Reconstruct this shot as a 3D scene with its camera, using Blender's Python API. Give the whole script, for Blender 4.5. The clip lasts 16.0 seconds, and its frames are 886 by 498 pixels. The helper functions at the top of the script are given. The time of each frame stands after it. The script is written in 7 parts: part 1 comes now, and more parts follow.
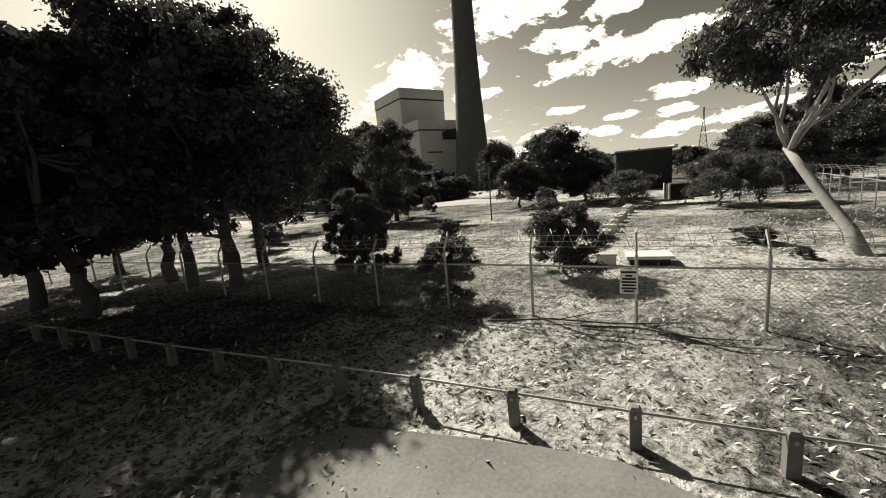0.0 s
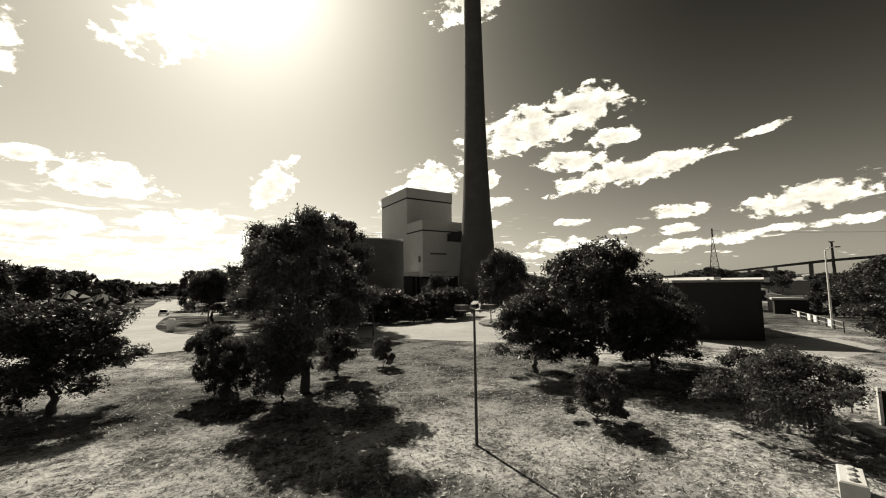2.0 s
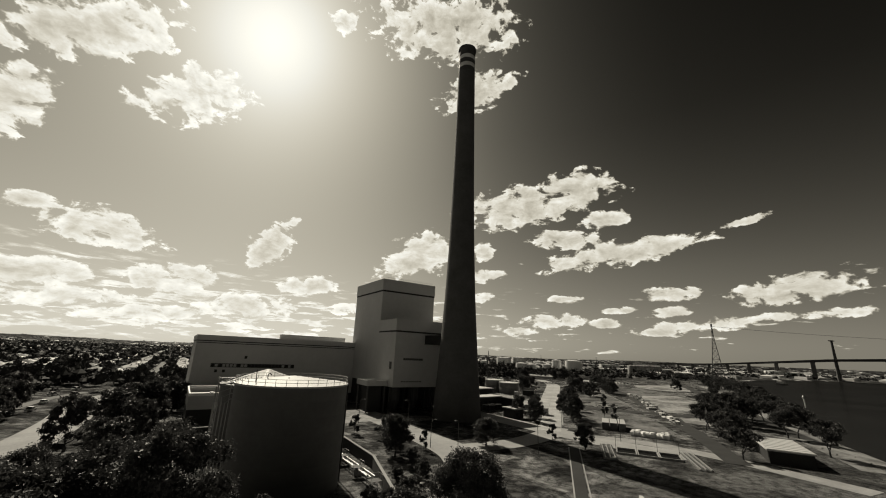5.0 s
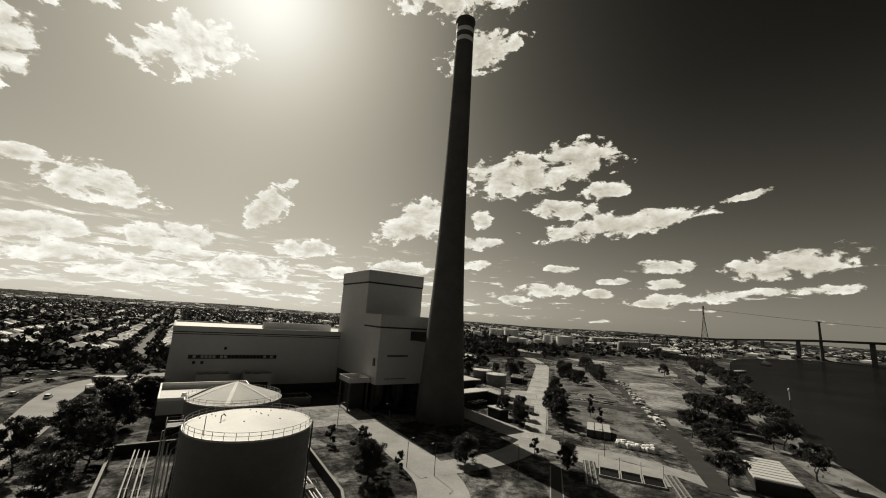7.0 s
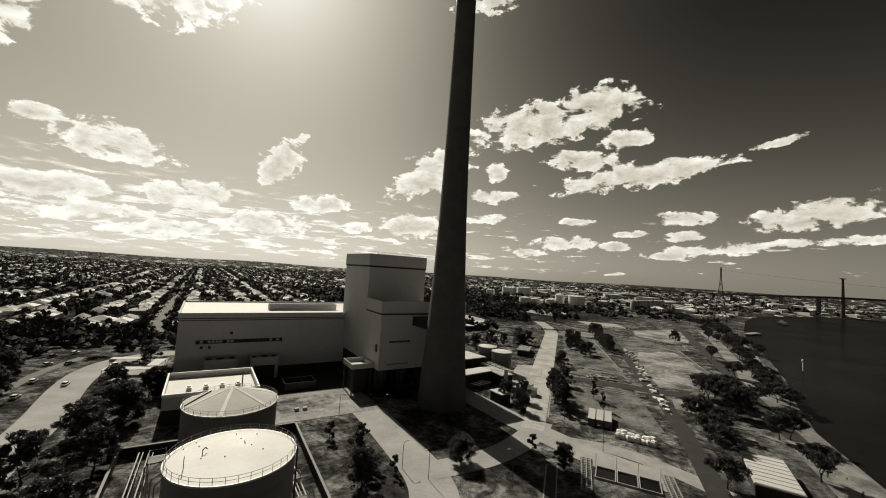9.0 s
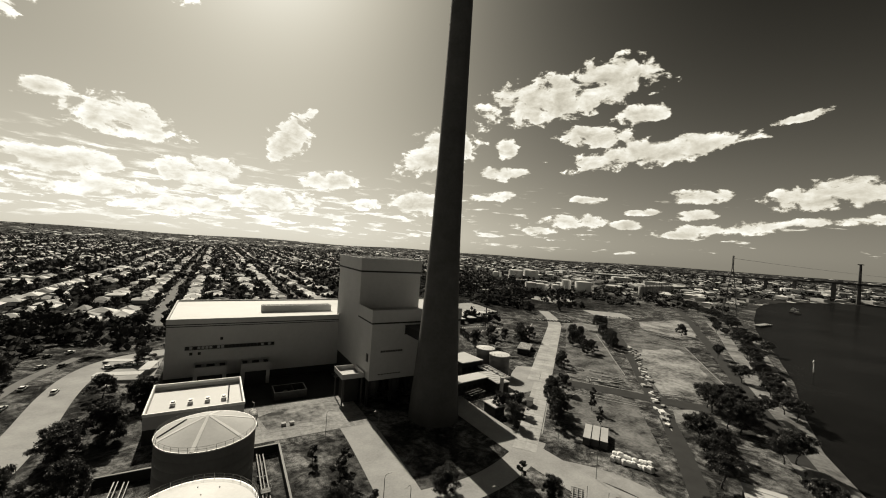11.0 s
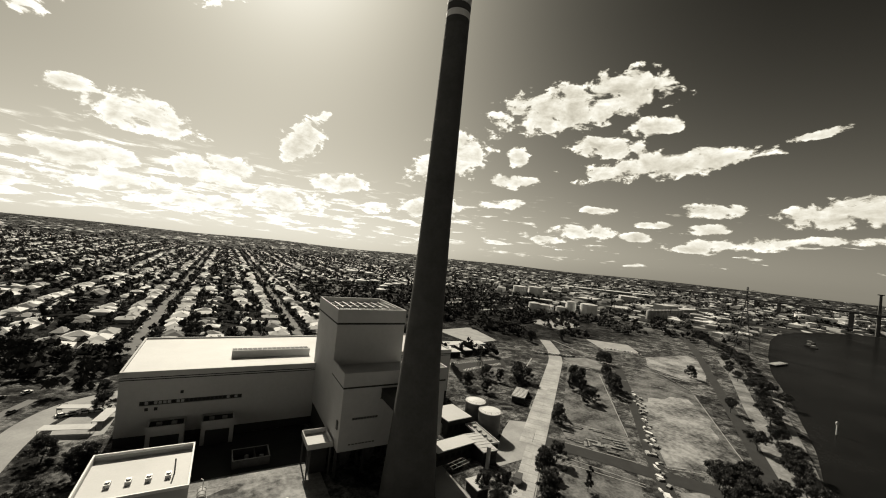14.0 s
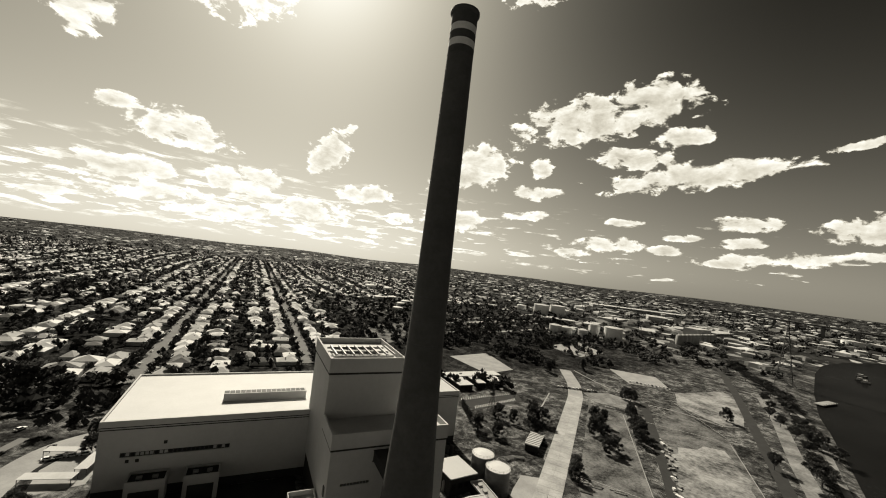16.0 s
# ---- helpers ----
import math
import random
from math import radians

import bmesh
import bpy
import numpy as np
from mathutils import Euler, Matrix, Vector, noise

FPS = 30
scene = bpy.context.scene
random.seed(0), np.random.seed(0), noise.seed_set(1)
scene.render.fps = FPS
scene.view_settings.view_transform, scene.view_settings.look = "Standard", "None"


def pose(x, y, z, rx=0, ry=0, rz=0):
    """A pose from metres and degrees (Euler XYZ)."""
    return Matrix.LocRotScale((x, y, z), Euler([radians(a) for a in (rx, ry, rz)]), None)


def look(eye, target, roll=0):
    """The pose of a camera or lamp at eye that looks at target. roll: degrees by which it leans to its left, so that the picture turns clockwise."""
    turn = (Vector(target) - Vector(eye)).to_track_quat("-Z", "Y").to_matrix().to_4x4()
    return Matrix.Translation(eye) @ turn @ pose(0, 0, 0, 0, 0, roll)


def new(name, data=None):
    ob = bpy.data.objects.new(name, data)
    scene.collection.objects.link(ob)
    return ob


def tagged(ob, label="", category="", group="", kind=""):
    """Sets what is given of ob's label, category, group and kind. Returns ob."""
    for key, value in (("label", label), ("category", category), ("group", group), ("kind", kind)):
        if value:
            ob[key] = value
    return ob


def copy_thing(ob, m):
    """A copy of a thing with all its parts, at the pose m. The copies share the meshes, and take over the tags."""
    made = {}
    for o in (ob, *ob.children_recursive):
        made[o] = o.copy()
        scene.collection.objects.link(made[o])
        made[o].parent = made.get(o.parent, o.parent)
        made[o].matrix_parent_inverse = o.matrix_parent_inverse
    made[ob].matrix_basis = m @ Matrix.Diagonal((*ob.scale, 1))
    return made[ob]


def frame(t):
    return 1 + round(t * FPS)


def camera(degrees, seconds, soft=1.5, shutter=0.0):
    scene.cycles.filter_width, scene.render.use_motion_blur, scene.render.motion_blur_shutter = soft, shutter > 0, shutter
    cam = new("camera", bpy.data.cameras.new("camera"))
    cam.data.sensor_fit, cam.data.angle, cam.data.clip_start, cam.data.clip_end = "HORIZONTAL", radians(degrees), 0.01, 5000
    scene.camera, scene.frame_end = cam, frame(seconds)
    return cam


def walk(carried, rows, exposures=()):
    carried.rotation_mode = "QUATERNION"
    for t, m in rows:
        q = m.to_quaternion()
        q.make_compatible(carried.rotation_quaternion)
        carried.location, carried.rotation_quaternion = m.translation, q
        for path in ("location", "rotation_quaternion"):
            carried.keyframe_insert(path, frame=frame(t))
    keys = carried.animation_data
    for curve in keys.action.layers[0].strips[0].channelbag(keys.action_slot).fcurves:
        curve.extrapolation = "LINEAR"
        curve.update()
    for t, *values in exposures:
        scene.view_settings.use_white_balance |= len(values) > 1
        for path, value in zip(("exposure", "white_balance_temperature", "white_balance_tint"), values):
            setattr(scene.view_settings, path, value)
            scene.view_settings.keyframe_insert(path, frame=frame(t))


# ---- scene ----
cam = camera(99.1, 16.0, 1.05)
PATH = [
    (0, (-127.113, -160.912, 4.832), (-126.048, -159.255, 4.490), -5.15),
    (0.5, (-124.390, -158.041, 5.328), (-123.311, -156.388, 5.005), -5.02),
    (1, (-120.891, -154.173, 6.103), (-119.810, -152.503, 5.899), -3.73),
    (1.5, (-117.038, -149.970, 6.715), (-115.960, -148.286, 6.691), -2.07),
    (2, (-113.367, -146.263, 7.546), (-112.295, -144.583, 7.719), -0.78),
    (2.5, (-109.872, -143.258, 9.743), (-108.815, -141.593, 10.078), 0.43),
    (3, (-106.652, -140.542, 11.946), (-105.610, -138.897, 12.403), 1.02),
    (3.5, (-103.762, -138.569, 14.921), (-102.732, -136.937, 15.445), 1.39),
    (4, (-101.275, -136.949, 17.697), (-100.245, -135.328, 18.254), 1.70),
    (6.5, (-93.206, -130.018, 35.822), (-92.109, -128.399, 36.241), 3.80),
    (7, (-91.671, -130.261, 38.713), (-90.573, -128.629, 39.077), 4.00),
    (7.5, (-90.117, -129.789, 42.135), (-89.020, -128.144, 42.435), 3.90),
    (8, (-88.651, -130.094, 45.627), (-87.562, -128.433, 45.862), 3.90),
    (8.5, (-86.754, -129.999, 49.324), (-85.679, -128.321, 49.496), 3.80),
    (9, (-85.258, -129.405, 52.791), (-84.195, -127.715, 52.911), 3.60),
    (11.5, (-74.587, -124.666, 68.985), (-73.558, -122.951, 68.973), 4.20),
    (12, (-72.557, -122.724, 72.381), (-71.526, -121.010, 72.368), 4.50),
    (12.5, (-70.735, -121.131, 76.098), (-69.703, -119.418, 76.088), 4.90),
    (13, (-67.856, -119.920, 79.276), (-66.834, -118.201, 79.277), 5.20),
    (13.5, (-65.613, -117.761, 82.526), (-64.600, -116.037, 82.539), 5.70),
    (14, (-62.832, -116.206, 85.819), (-61.836, -114.472, 85.843), 6.10),
    (14.5, (-59.808, -113.895, 89.061), (-58.833, -112.149, 89.090), 6.50),
    (15, (-57.028, -112.529, 93.165), (-56.081, -110.768, 93.200), 6.90),
    (15.5, (-54.273, -110.579, 96.693), (-53.355, -108.803, 96.742), 6.90),
    (16, (-51.255, -107.817, 99.469), (-50.367, -106.026, 99.538), 6.90),
]
walk(cam, [(t, look(eye, target, roll)) for t, eye, target, roll in PATH], ((0.0, 0.95), (0.5, 0.98), (1.0, 0.95), (1.5, 0.83), (2.0, 0.53), (2.5, 0.24), (3.5, -0.08), (6.5, -0.22), (9.0, -0.12), (12.5, 0.08), (16.0, 0.12)))

# ---- sun, sky and exposure ----
SUN_EL, SUN_AZ = 41.0, 3.4
sun_way = Vector((math.sin(radians(SUN_AZ)) * math.cos(radians(SUN_EL)), math.cos(radians(SUN_AZ)) * math.cos(radians(SUN_EL)), math.sin(radians(SUN_EL))))
lamp = bpy.data.lights.new("sun", "SUN")
lamp.energy, lamp.angle, lamp.color = 4.9, radians(0.53), (1.0, 0.92, 0.75)
sun = new("sun", lamp)
sun.matrix_world = look(sun_way * 900, (0, 0, 0))
scene.view_settings.exposure = 0.0

world = bpy.data.worlds.new("sky")
scene.world = world
world.use_nodes = True
wt = world.node_tree
wt.nodes.clear()


def wnode(kind, **props):
    n = wt.nodes.new(kind)
    for k, v in props.items():
        setattr(n, k, v)
    return n


def wm(op, a, b=None, c=None, clamp=False):
    """A math node of the sky."""
    n = wnode("ShaderNodeMath", operation=op, use_clamp=clamp)
    for i, v in enumerate((a, b, c)):
        if v is None:
            continue
        if isinstance(v, (int, float)):
            n.inputs[i].default_value = v
        else:
            wt.links.new(v, n.inputs[i])
    return n.outputs[0]


sky = wnode("ShaderNodeTexSky", sky_type="NISHITA", sun_disc=False, sun_elevation=radians(SUN_EL), sun_rotation=radians(SUN_AZ), altitude=0.0, air_density=1.0, dust_density=1.6, ozone_density=1.0)
coord = wnode("ShaderNodeTexCoord")
split = wnode("ShaderNodeSeparateXYZ")
wt.links.new(coord.outputs["Generated"], split.inputs[0])
dx, dy, dz = split.outputs
azim = wm("MULTIPLY_ADD", wm("ARCTAN2", dx, dy), 57.29578, 0.5)
elev = wm("MULTIPLY", wm("ARCSINE", dz), 57.29578)


def wnoise(vec, scale, detail, rough=0.55, distort=0.0):
    n = wnode("ShaderNodeTexNoise")
    n.inputs["Scale"].default_value, n.inputs["Detail"].default_value = scale, detail
    n.inputs["Roughness"].default_value, n.inputs["Distortion"].default_value = rough, distort
    wt.links.new(vec, n.inputs["Vector"])
    return n.outputs[0]


stretch = wnode("ShaderNodeCombineXYZ")
for i, v in enumerate((wm("MULTIPLY", azim, 0.055), wm("MULTIPLY", elev, 0.095), 0.37)):
    if isinstance(v, float):
        stretch.inputs[i].default_value = v
    else:
        wt.links.new(v, stretch.inputs[i])
raised = wnode("ShaderNodeVectorMath", operation="ADD")
wt.links.new(stretch.outputs[0], raised.inputs[0])
raised.inputs[1].default_value = (-0.02, 0.075, 0.0)
higher = wnoise(raised.outputs[0], 5.2, 6.0, 0.6, 0.35)
billow = wnoise(stretch.outputs[0], 5.2, 10.0, 0.6, 0.35)
broad = wnoise(stretch.outputs[0], 0.8, 3.0, 0.5)

field = None


def cloud(az, el, w, h, slope=0.0):
    """One cloud bank: centre and half sizes in degrees, and how it climbs to the right."""
    global field
    off = wm("SUBTRACT", azim, az)
    u = wm("DIVIDE", off, w)
    v = wm("DIVIDE", wm("SUBTRACT", elev, wm("MULTIPLY_ADD", off, slope, el)), h)
    f = wm("SUBTRACT", 1.0, wm("ADD", wm("MULTIPLY", u, u), wm("MULTIPLY", v, v)))
    field = f if field is None else wm("SMOOTH_MAX", field, f, 0.15)


for bank in ((-16.2, 13.4, 2.3, 1.1, 0.2), (-9.4, 12.1, 6.3, 2.6, -0.06), (-14.1, 6.4, 5.0, 2.0, 0.06), (-2.5, 7.6, 5.6, 2.1, 0.05), (8.6, 13.5, 3.5, 3.2, 0.49), (11.3, 17.4, 1.5, 0.9, 0.17), (14.3, 8.6, 4.8, 1.4, 0.11), (6.8, 4.9, 6.3, 1.8, 0.05)):
    cloud(*bank)
for bank in ((19.8, 5.9, 2.5, 1.0, 0.09), (-11.6, 4.3, 7.3, 1.2, 0.09), (-3.9, 3.2, 7.3, 1.1, 0.06), (30.3, 14.3, 7.2, 3.7, 0.31), (40.1, 15.5, 1.9, 1.6, 0.02), (39.9, 11.6, 4.2, 1.1, 0.03), (38.4, 8.3, 3.6, 0.9, 0.05), (27.8, 6.5, 5.3, 2.0, 0.07)):
    cloud(*bank)
for bank in ((50.1, 5.1, 4.8, 1.2, 0.04), (57.2, 4.9, 2.4, 0.7, 0.03), (45.8, 3.6, 2.9, 0.7, 0.05), (45.3, 21.6, 10.2, 3.3, 0.07), (54.7, 23.6, 6.7, 3.2, 0.0), (57.8, 19.4, 4.4, 1.4, 0.07), (51.9, 16.8, 5.5, 1.7, -0.04), (59.3, 14.4, 11.6, 1.9, 0.13)):
    cloud(*bank)
for bank in ((74.4, 16.9, 3.0, 0.6, 0.14), (78.0, 8.5, 7.0, 2.0, 0.08), (65.0, 8.7, 3.3, 1.1, -0.02), (65.3, 6.4, 2.5, 0.9, 0.0), (68.3, 4.8, 5.3, 1.0, 0.08), (62.9, 3.8, 3.3, 0.6, 0.03), (78.5, 5.8, 5.2, 0.7, 0.06), (52.5, 8.3, 2.9, 0.6, 0.01)):
    cloud(*bank)
for bank in ((59.2, 6.7, 2.6, 0.5, 0.01), (-5.7, 28.6, 5.0, 1.2, 0.44), (-14.7, 32.5, 8.7, 3.9, 0.52), (-19.6, 23.0, 3.6, 4.1, 0.21), (-3.3, 30.1, 7.0, 3.9, 0.35), (32.8, 45.9, 15.4, 4.3, 0.02), (38.6, 38.2, 7.4, 2.9, 0.27), (14.0, 44.3, 3.0, 1.6, 0.19)):
    cloud(*bank)
# the low broken deck towards the horizon
low = wm("MULTIPLY", wm("MINIMUM", wm("MULTIPLY", elev, 0.5), 1.0), wm("MAXIMUM", wm("SUBTRACT", 1.0, wm("MULTIPLY", elev, 0.085)), 0.0))
deckv = wnode("ShaderNodeCombineXYZ")
wt.links.new(wm("MULTIPLY", azim, 0.085), deckv.inputs[0])
wt.links.new(wm("MULTIPLY", elev, 0.5), deckv.inputs[1])
right = wm("MULTIPLY", wm("MAXIMUM", wm("SUBTRACT", azim, 5.0), 0.0), 0.0022)
deck = wm("MULTIPLY", wm("SUBTRACT", wm("SUBTRACT", wnoise(deckv.outputs[0], 2.6, 8.0, 0.62, 0.3), 0.475), right), wm("MULTIPLY", low, 13.0))
wisps = wm("MULTIPLY", wm("SUBTRACT", wnoise(stretch.outputs[0], 17.0, 6.0, 0.6, 0.2), 0.5), 2.3)
lumps = wm("MULTIPLY_ADD", wm("SUBTRACT", billow, 0.5), 7.4, wisps)
dens = wm("MAXIMUM", wm("ADD", wm("MULTIPLY", field, 1.75), wm("SUBTRACT", lumps, 0.35)), wm("SUBTRACT", wm("MINIMUM", deck, 1.3), 0.12))
cover = wnode("ShaderNodeMapRange", interpolation_type="SMOOTHSTEP")
wt.links.new(dens, cover.inputs["Value"])
cover.inputs["From Min"].default_value, cover.inputs["From Max"].default_value = -0.05, 0.6
above = wm("GREATER_THAN", elev, 0.05)
cov = wm("MULTIPLY", cover.outputs[0], above)
# thick parts are greyer underneath, thin edges glow
thick = wnode("ShaderNodeMapRange")
wt.links.new(wm("ADD", dens, wm("MULTIPLY", wm("SUBTRACT", broad, 0.5), 2.0)), thick.inputs["Value"])
thick.inputs["From Min"].default_value, thick.inputs["From Max"].default_value = 0.7, 2.3
thick.inputs["To Min"].default_value, thick.inputs["To Max"].default_value = 1.0, 0.66

red = wnode("ShaderNodeSeparateColor")
wt.links.new(sky.outputs[0], red.inputs[0])
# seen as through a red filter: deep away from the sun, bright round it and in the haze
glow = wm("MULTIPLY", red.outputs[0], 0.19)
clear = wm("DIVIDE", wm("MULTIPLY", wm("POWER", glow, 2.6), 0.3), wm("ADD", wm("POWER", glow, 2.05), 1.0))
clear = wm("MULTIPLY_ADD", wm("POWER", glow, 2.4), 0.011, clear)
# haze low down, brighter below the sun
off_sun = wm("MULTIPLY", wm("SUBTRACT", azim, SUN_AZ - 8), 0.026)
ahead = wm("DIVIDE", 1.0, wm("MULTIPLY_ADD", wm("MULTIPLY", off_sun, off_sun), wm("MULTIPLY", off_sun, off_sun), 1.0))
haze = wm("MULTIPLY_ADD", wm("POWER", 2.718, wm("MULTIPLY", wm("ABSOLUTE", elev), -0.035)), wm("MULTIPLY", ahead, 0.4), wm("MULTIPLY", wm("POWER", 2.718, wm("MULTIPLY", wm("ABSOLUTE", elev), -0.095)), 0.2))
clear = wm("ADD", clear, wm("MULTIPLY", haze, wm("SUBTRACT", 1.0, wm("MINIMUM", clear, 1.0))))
# deepest high up and away from the sun
deep = wm("MULTIPLY", wm("MULTIPLY", wm("SUBTRACT", azim, 31.0), 0.026, clamp=True), wm("MULTIPLY", wm("SUBTRACT", elev, 12.0), 0.05, clamp=True))
clear = wm("MULTIPLY", clear, wm("MULTIPLY_ADD", deep, -0.4, 1.0))
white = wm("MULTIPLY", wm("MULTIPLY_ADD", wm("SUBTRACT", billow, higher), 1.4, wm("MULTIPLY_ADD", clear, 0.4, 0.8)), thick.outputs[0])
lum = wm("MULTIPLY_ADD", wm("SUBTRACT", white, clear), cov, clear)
tint = wnode("ShaderNodeCombineColor")
# warm where it is deep, nearly white where it is bright
bright = wm("MINIMUM", wm("MULTIPLY", wm("MULTIPLY", lum, lum), lum), 1.0)
for i, (k, top) in enumerate(((1.0, 1.0), (0.925, 0.98), (0.735, 0.88))):
    wt.links.new(wm("MULTIPLY", lum, wm("MULTIPLY_ADD", bright, top - k, k)), tint.inputs[i])
back = wnode("ShaderNodeBackground")
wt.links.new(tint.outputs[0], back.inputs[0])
back.inputs[1].default_value = 1.0
wt.links.new(back.outputs[0], wnode("ShaderNodeOutputWorld").inputs[0])

# ---- materials ----


def mat(name, c, rough=0.85, var=0.25, scale=0.6, fine=8.0, bump=0.15, metal=0.0, spec=0.3, world_space=True, spread=0.0, leafy=0.0, tight=0.0):
    """A plain surface of grey value c with stains at one scale, grain at another, and fine relief."""
    m = bpy.data.materials.new(name)
    m.use_nodes = True
    t = m.node_tree
    bsdf = t.nodes["Principled BSDF"]
    bsdf.inputs["Roughness"].default_value, bsdf.inputs["Metallic"].default_value = rough, metal
    bsdf.inputs["Specular IOR Level"].default_value = spec
    if world_space:
        src = t.nodes.new("ShaderNodeNewGeometry").outputs["Position"]
    else:
        src = t.nodes.new("ShaderNodeTexCoord").outputs["Object"]

    def noise_at(s, detail, r=0.6):
        n = t.nodes.new("ShaderNodeTexNoise")
        n.inputs["Scale"].default_value, n.inputs["Detail"].default_value, n.inputs["Roughness"].default_value = s, detail, r
        t.links.new(src, n.inputs["Vector"])
        return n.outputs[0]

    big, small = noise_at(scale, 5), noise_at(fine, 4)
    mix = t.nodes.new("ShaderNodeMath")
    mix.operation = "MULTIPLY_ADD"
    t.links.new(small, mix.inputs[0])
    mix.inputs[1].default_value = 0.5
    t.links.new(big, mix.inputs[2])
    val = mix.outputs[0]
    if spread:
        rnd = t.nodes.new("ShaderNodeObjectInfo")
        plus = t.nodes.new("ShaderNodeMath")
        plus.operation = "MULTIPLY_ADD"
        t.links.new(rnd.outputs["Random"], plus.inputs[0])
        plus.inputs[1].default_value = spread
        t.links.new(val, plus.inputs[2])
        val = plus.outputs[0]
    rng = t.nodes.new("ShaderNodeMapRange")
    t.links.new(val, rng.inputs["Value"])
    rng.inputs["From Min"].default_value, rng.inputs["From Max"].default_value = 0.4 + tight, 1.1 + spread - tight
    rng.inputs["To Min"].default_value, rng.inputs["To Max"].default_value = c * (1 - var), c * (1 + var)
    col = t.nodes.new("ShaderNodeCombineColor")
    for i in range(3):
        t.links.new(rng.outputs[0], col.inputs[i])
    t.links.new(col.outputs[0], bsdf.inputs["Base Color"])
    if leafy:
        thru, both = t.nodes.new("ShaderNodeBsdfTranslucent"), t.nodes.new("ShaderNodeMixShader")
        t.links.new(col.outputs[0], thru.inputs[0])
        both.inputs[0].default_value = leafy
        t.links.new(bsdf.outputs[0], both.inputs[1])
        t.links.new(thru.outputs[0], both.inputs[2])
        t.links.new(both.outputs[0], t.nodes["Material Output"].inputs[0])
    if bump:
        b = t.nodes.new("ShaderNodeBump")
        b.inputs["Strength"].default_value = bump
        t.links.new(small, b.inputs["Height"])
        t.links.new(b.outputs[0], bsdf.inputs["Normal"])
    return m


CONCRETE = mat("weathered_concrete", 0.33, 0.9, 0.3, 0.08, 1.2, 0.2)
CHIMNEY = mat("stack_concrete", 0.088, 0.92, 0.28, 0.12, 0.9, 0.25)
BAND_W = mat("white_stack_paint", 0.7, 0.7, 0.15, 0.4, 2)
BAND_D = mat("dark_stack_paint", 0.07, 0.8, 0.2, 0.4, 2)
CLAD = mat("pale_wall_cladding", 0.48, 0.75, 0.14, 0.05, 0.6, 0.05)
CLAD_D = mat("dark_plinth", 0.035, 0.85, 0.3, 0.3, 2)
ROOF_W = mat("white_roof_sheet", 0.54, 0.6, 0.12, 0.06, 1.5, 0.05)
ROOF_L = mat("light_roof_sheet", 0.5, 0.7, 0.2, 0.1, 2.0)
TANK = mat("tank_paint", 0.12, 0.6, 0.22, 0.12, 1.0, 0.05)
TANK_R = mat("tank_roof_paint", 0.66, 0.6, 0.15, 0.15, 1.5, 0.05)
TANK_P = mat("tank_panel_paint", 0.45, 0.65, 0.15, 0.15, 1.5, 0.05)
STEEL = mat("galvanised_steel", 0.36, 0.5, 0.2, 1.0, 12, 0.05, metal=0.4)
STEEL_D = mat("dark_steel", 0.07, 0.6, 0.3, 1.0, 12, 0.05)
GLASS_D = mat("dark_glazing", 0.015, 0.3, 0.2, 0.5, 3, 0.0, spec=0.15)
BLIND = mat("pale_blind", 0.38, 0.8, 0.1, 0.5, 3)
ASPHALT = mat("old_asphalt", 0.034, 0.95, 0.35, 0.15, 3, 0.2)
PAVED = mat("pale_paving", 0.33, 0.95, 0.3, 0.1, 1.5, 0.2)
PANEL = mat("concrete_road_panel", 0.4, 0.95, 0.38, 0.1, 0.9, 0.2, spread=0.1, tight=0.1)
YARD_MAT = mat("stained_yard_concrete", 0.26, 0.95, 0.6, 0.1, 0.8, 0.2, spread=0.12, tight=0.14)
SHED_ROOF = mat("weathered_shed_roof", 0.25, 0.8, 0.25, 0.2, 2.5, 0.1)
GRAVEL = mat("gravel_track", 0.3, 0.95, 0.35, 0.2, 2.5, 0.3)
WHITE = mat("white_paint", 0.82, 0.6, 0.12, 0.5, 4)
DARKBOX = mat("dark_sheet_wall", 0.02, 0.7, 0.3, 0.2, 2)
BARK = mat("pale_bark", 0.24, 0.9, 0.45, 1.5, 9, 0.4, world_space=False)
BARK_D = mat("dark_bark", 0.07, 0.95, 0.4, 1.5, 9, 0.5, world_space=False)
LEAF = mat("gum_leaves", 0.052, 0.5, 0.6, 0.5, 6, 0.0, spec=0.3, world_space=False, leafy=0.3)
LEAF_F = mat("far_foliage", 0.03, 0.7, 0.5, 0.03, 0.5, 0.0, spec=0.2)
TIMBER = mat("weathered_post_timber", 0.14, 0.9, 0.35, 2, 14, 0.4)
BLOCK = mat("cast_concrete_block", 0.5, 0.9, 0.2, 0.8, 6, 0.25)
RIVER = mat("river_water", 0.009, 0.22, 0.7, 0.012, 0.4, 0.3, spec=0.12)


def river_water():
    """Dark water under small ripples that mirror a little of the sky."""
    t = RIVER.node_tree
    gloss, both = t.nodes.new("ShaderNodeBsdfGlossy"), t.nodes.new("ShaderNodeMixShader")
    gloss.inputs["Roughness"].default_value, both.inputs[0].default_value = 0.2, 0.045
    deep = t.nodes["Principled BSDF"]
    deep.inputs["Specular IOR Level"].default_value = 0.0
    t.links.new(deep.inputs["Normal"].links[0].from_socket, gloss.inputs["Normal"])
    t.links.new(deep.outputs[0], both.inputs[1])
    t.links.new(gloss.outputs[0], both.inputs[2])
    t.links.new(both.outputs[0], t.nodes["Material Output"].inputs[0])


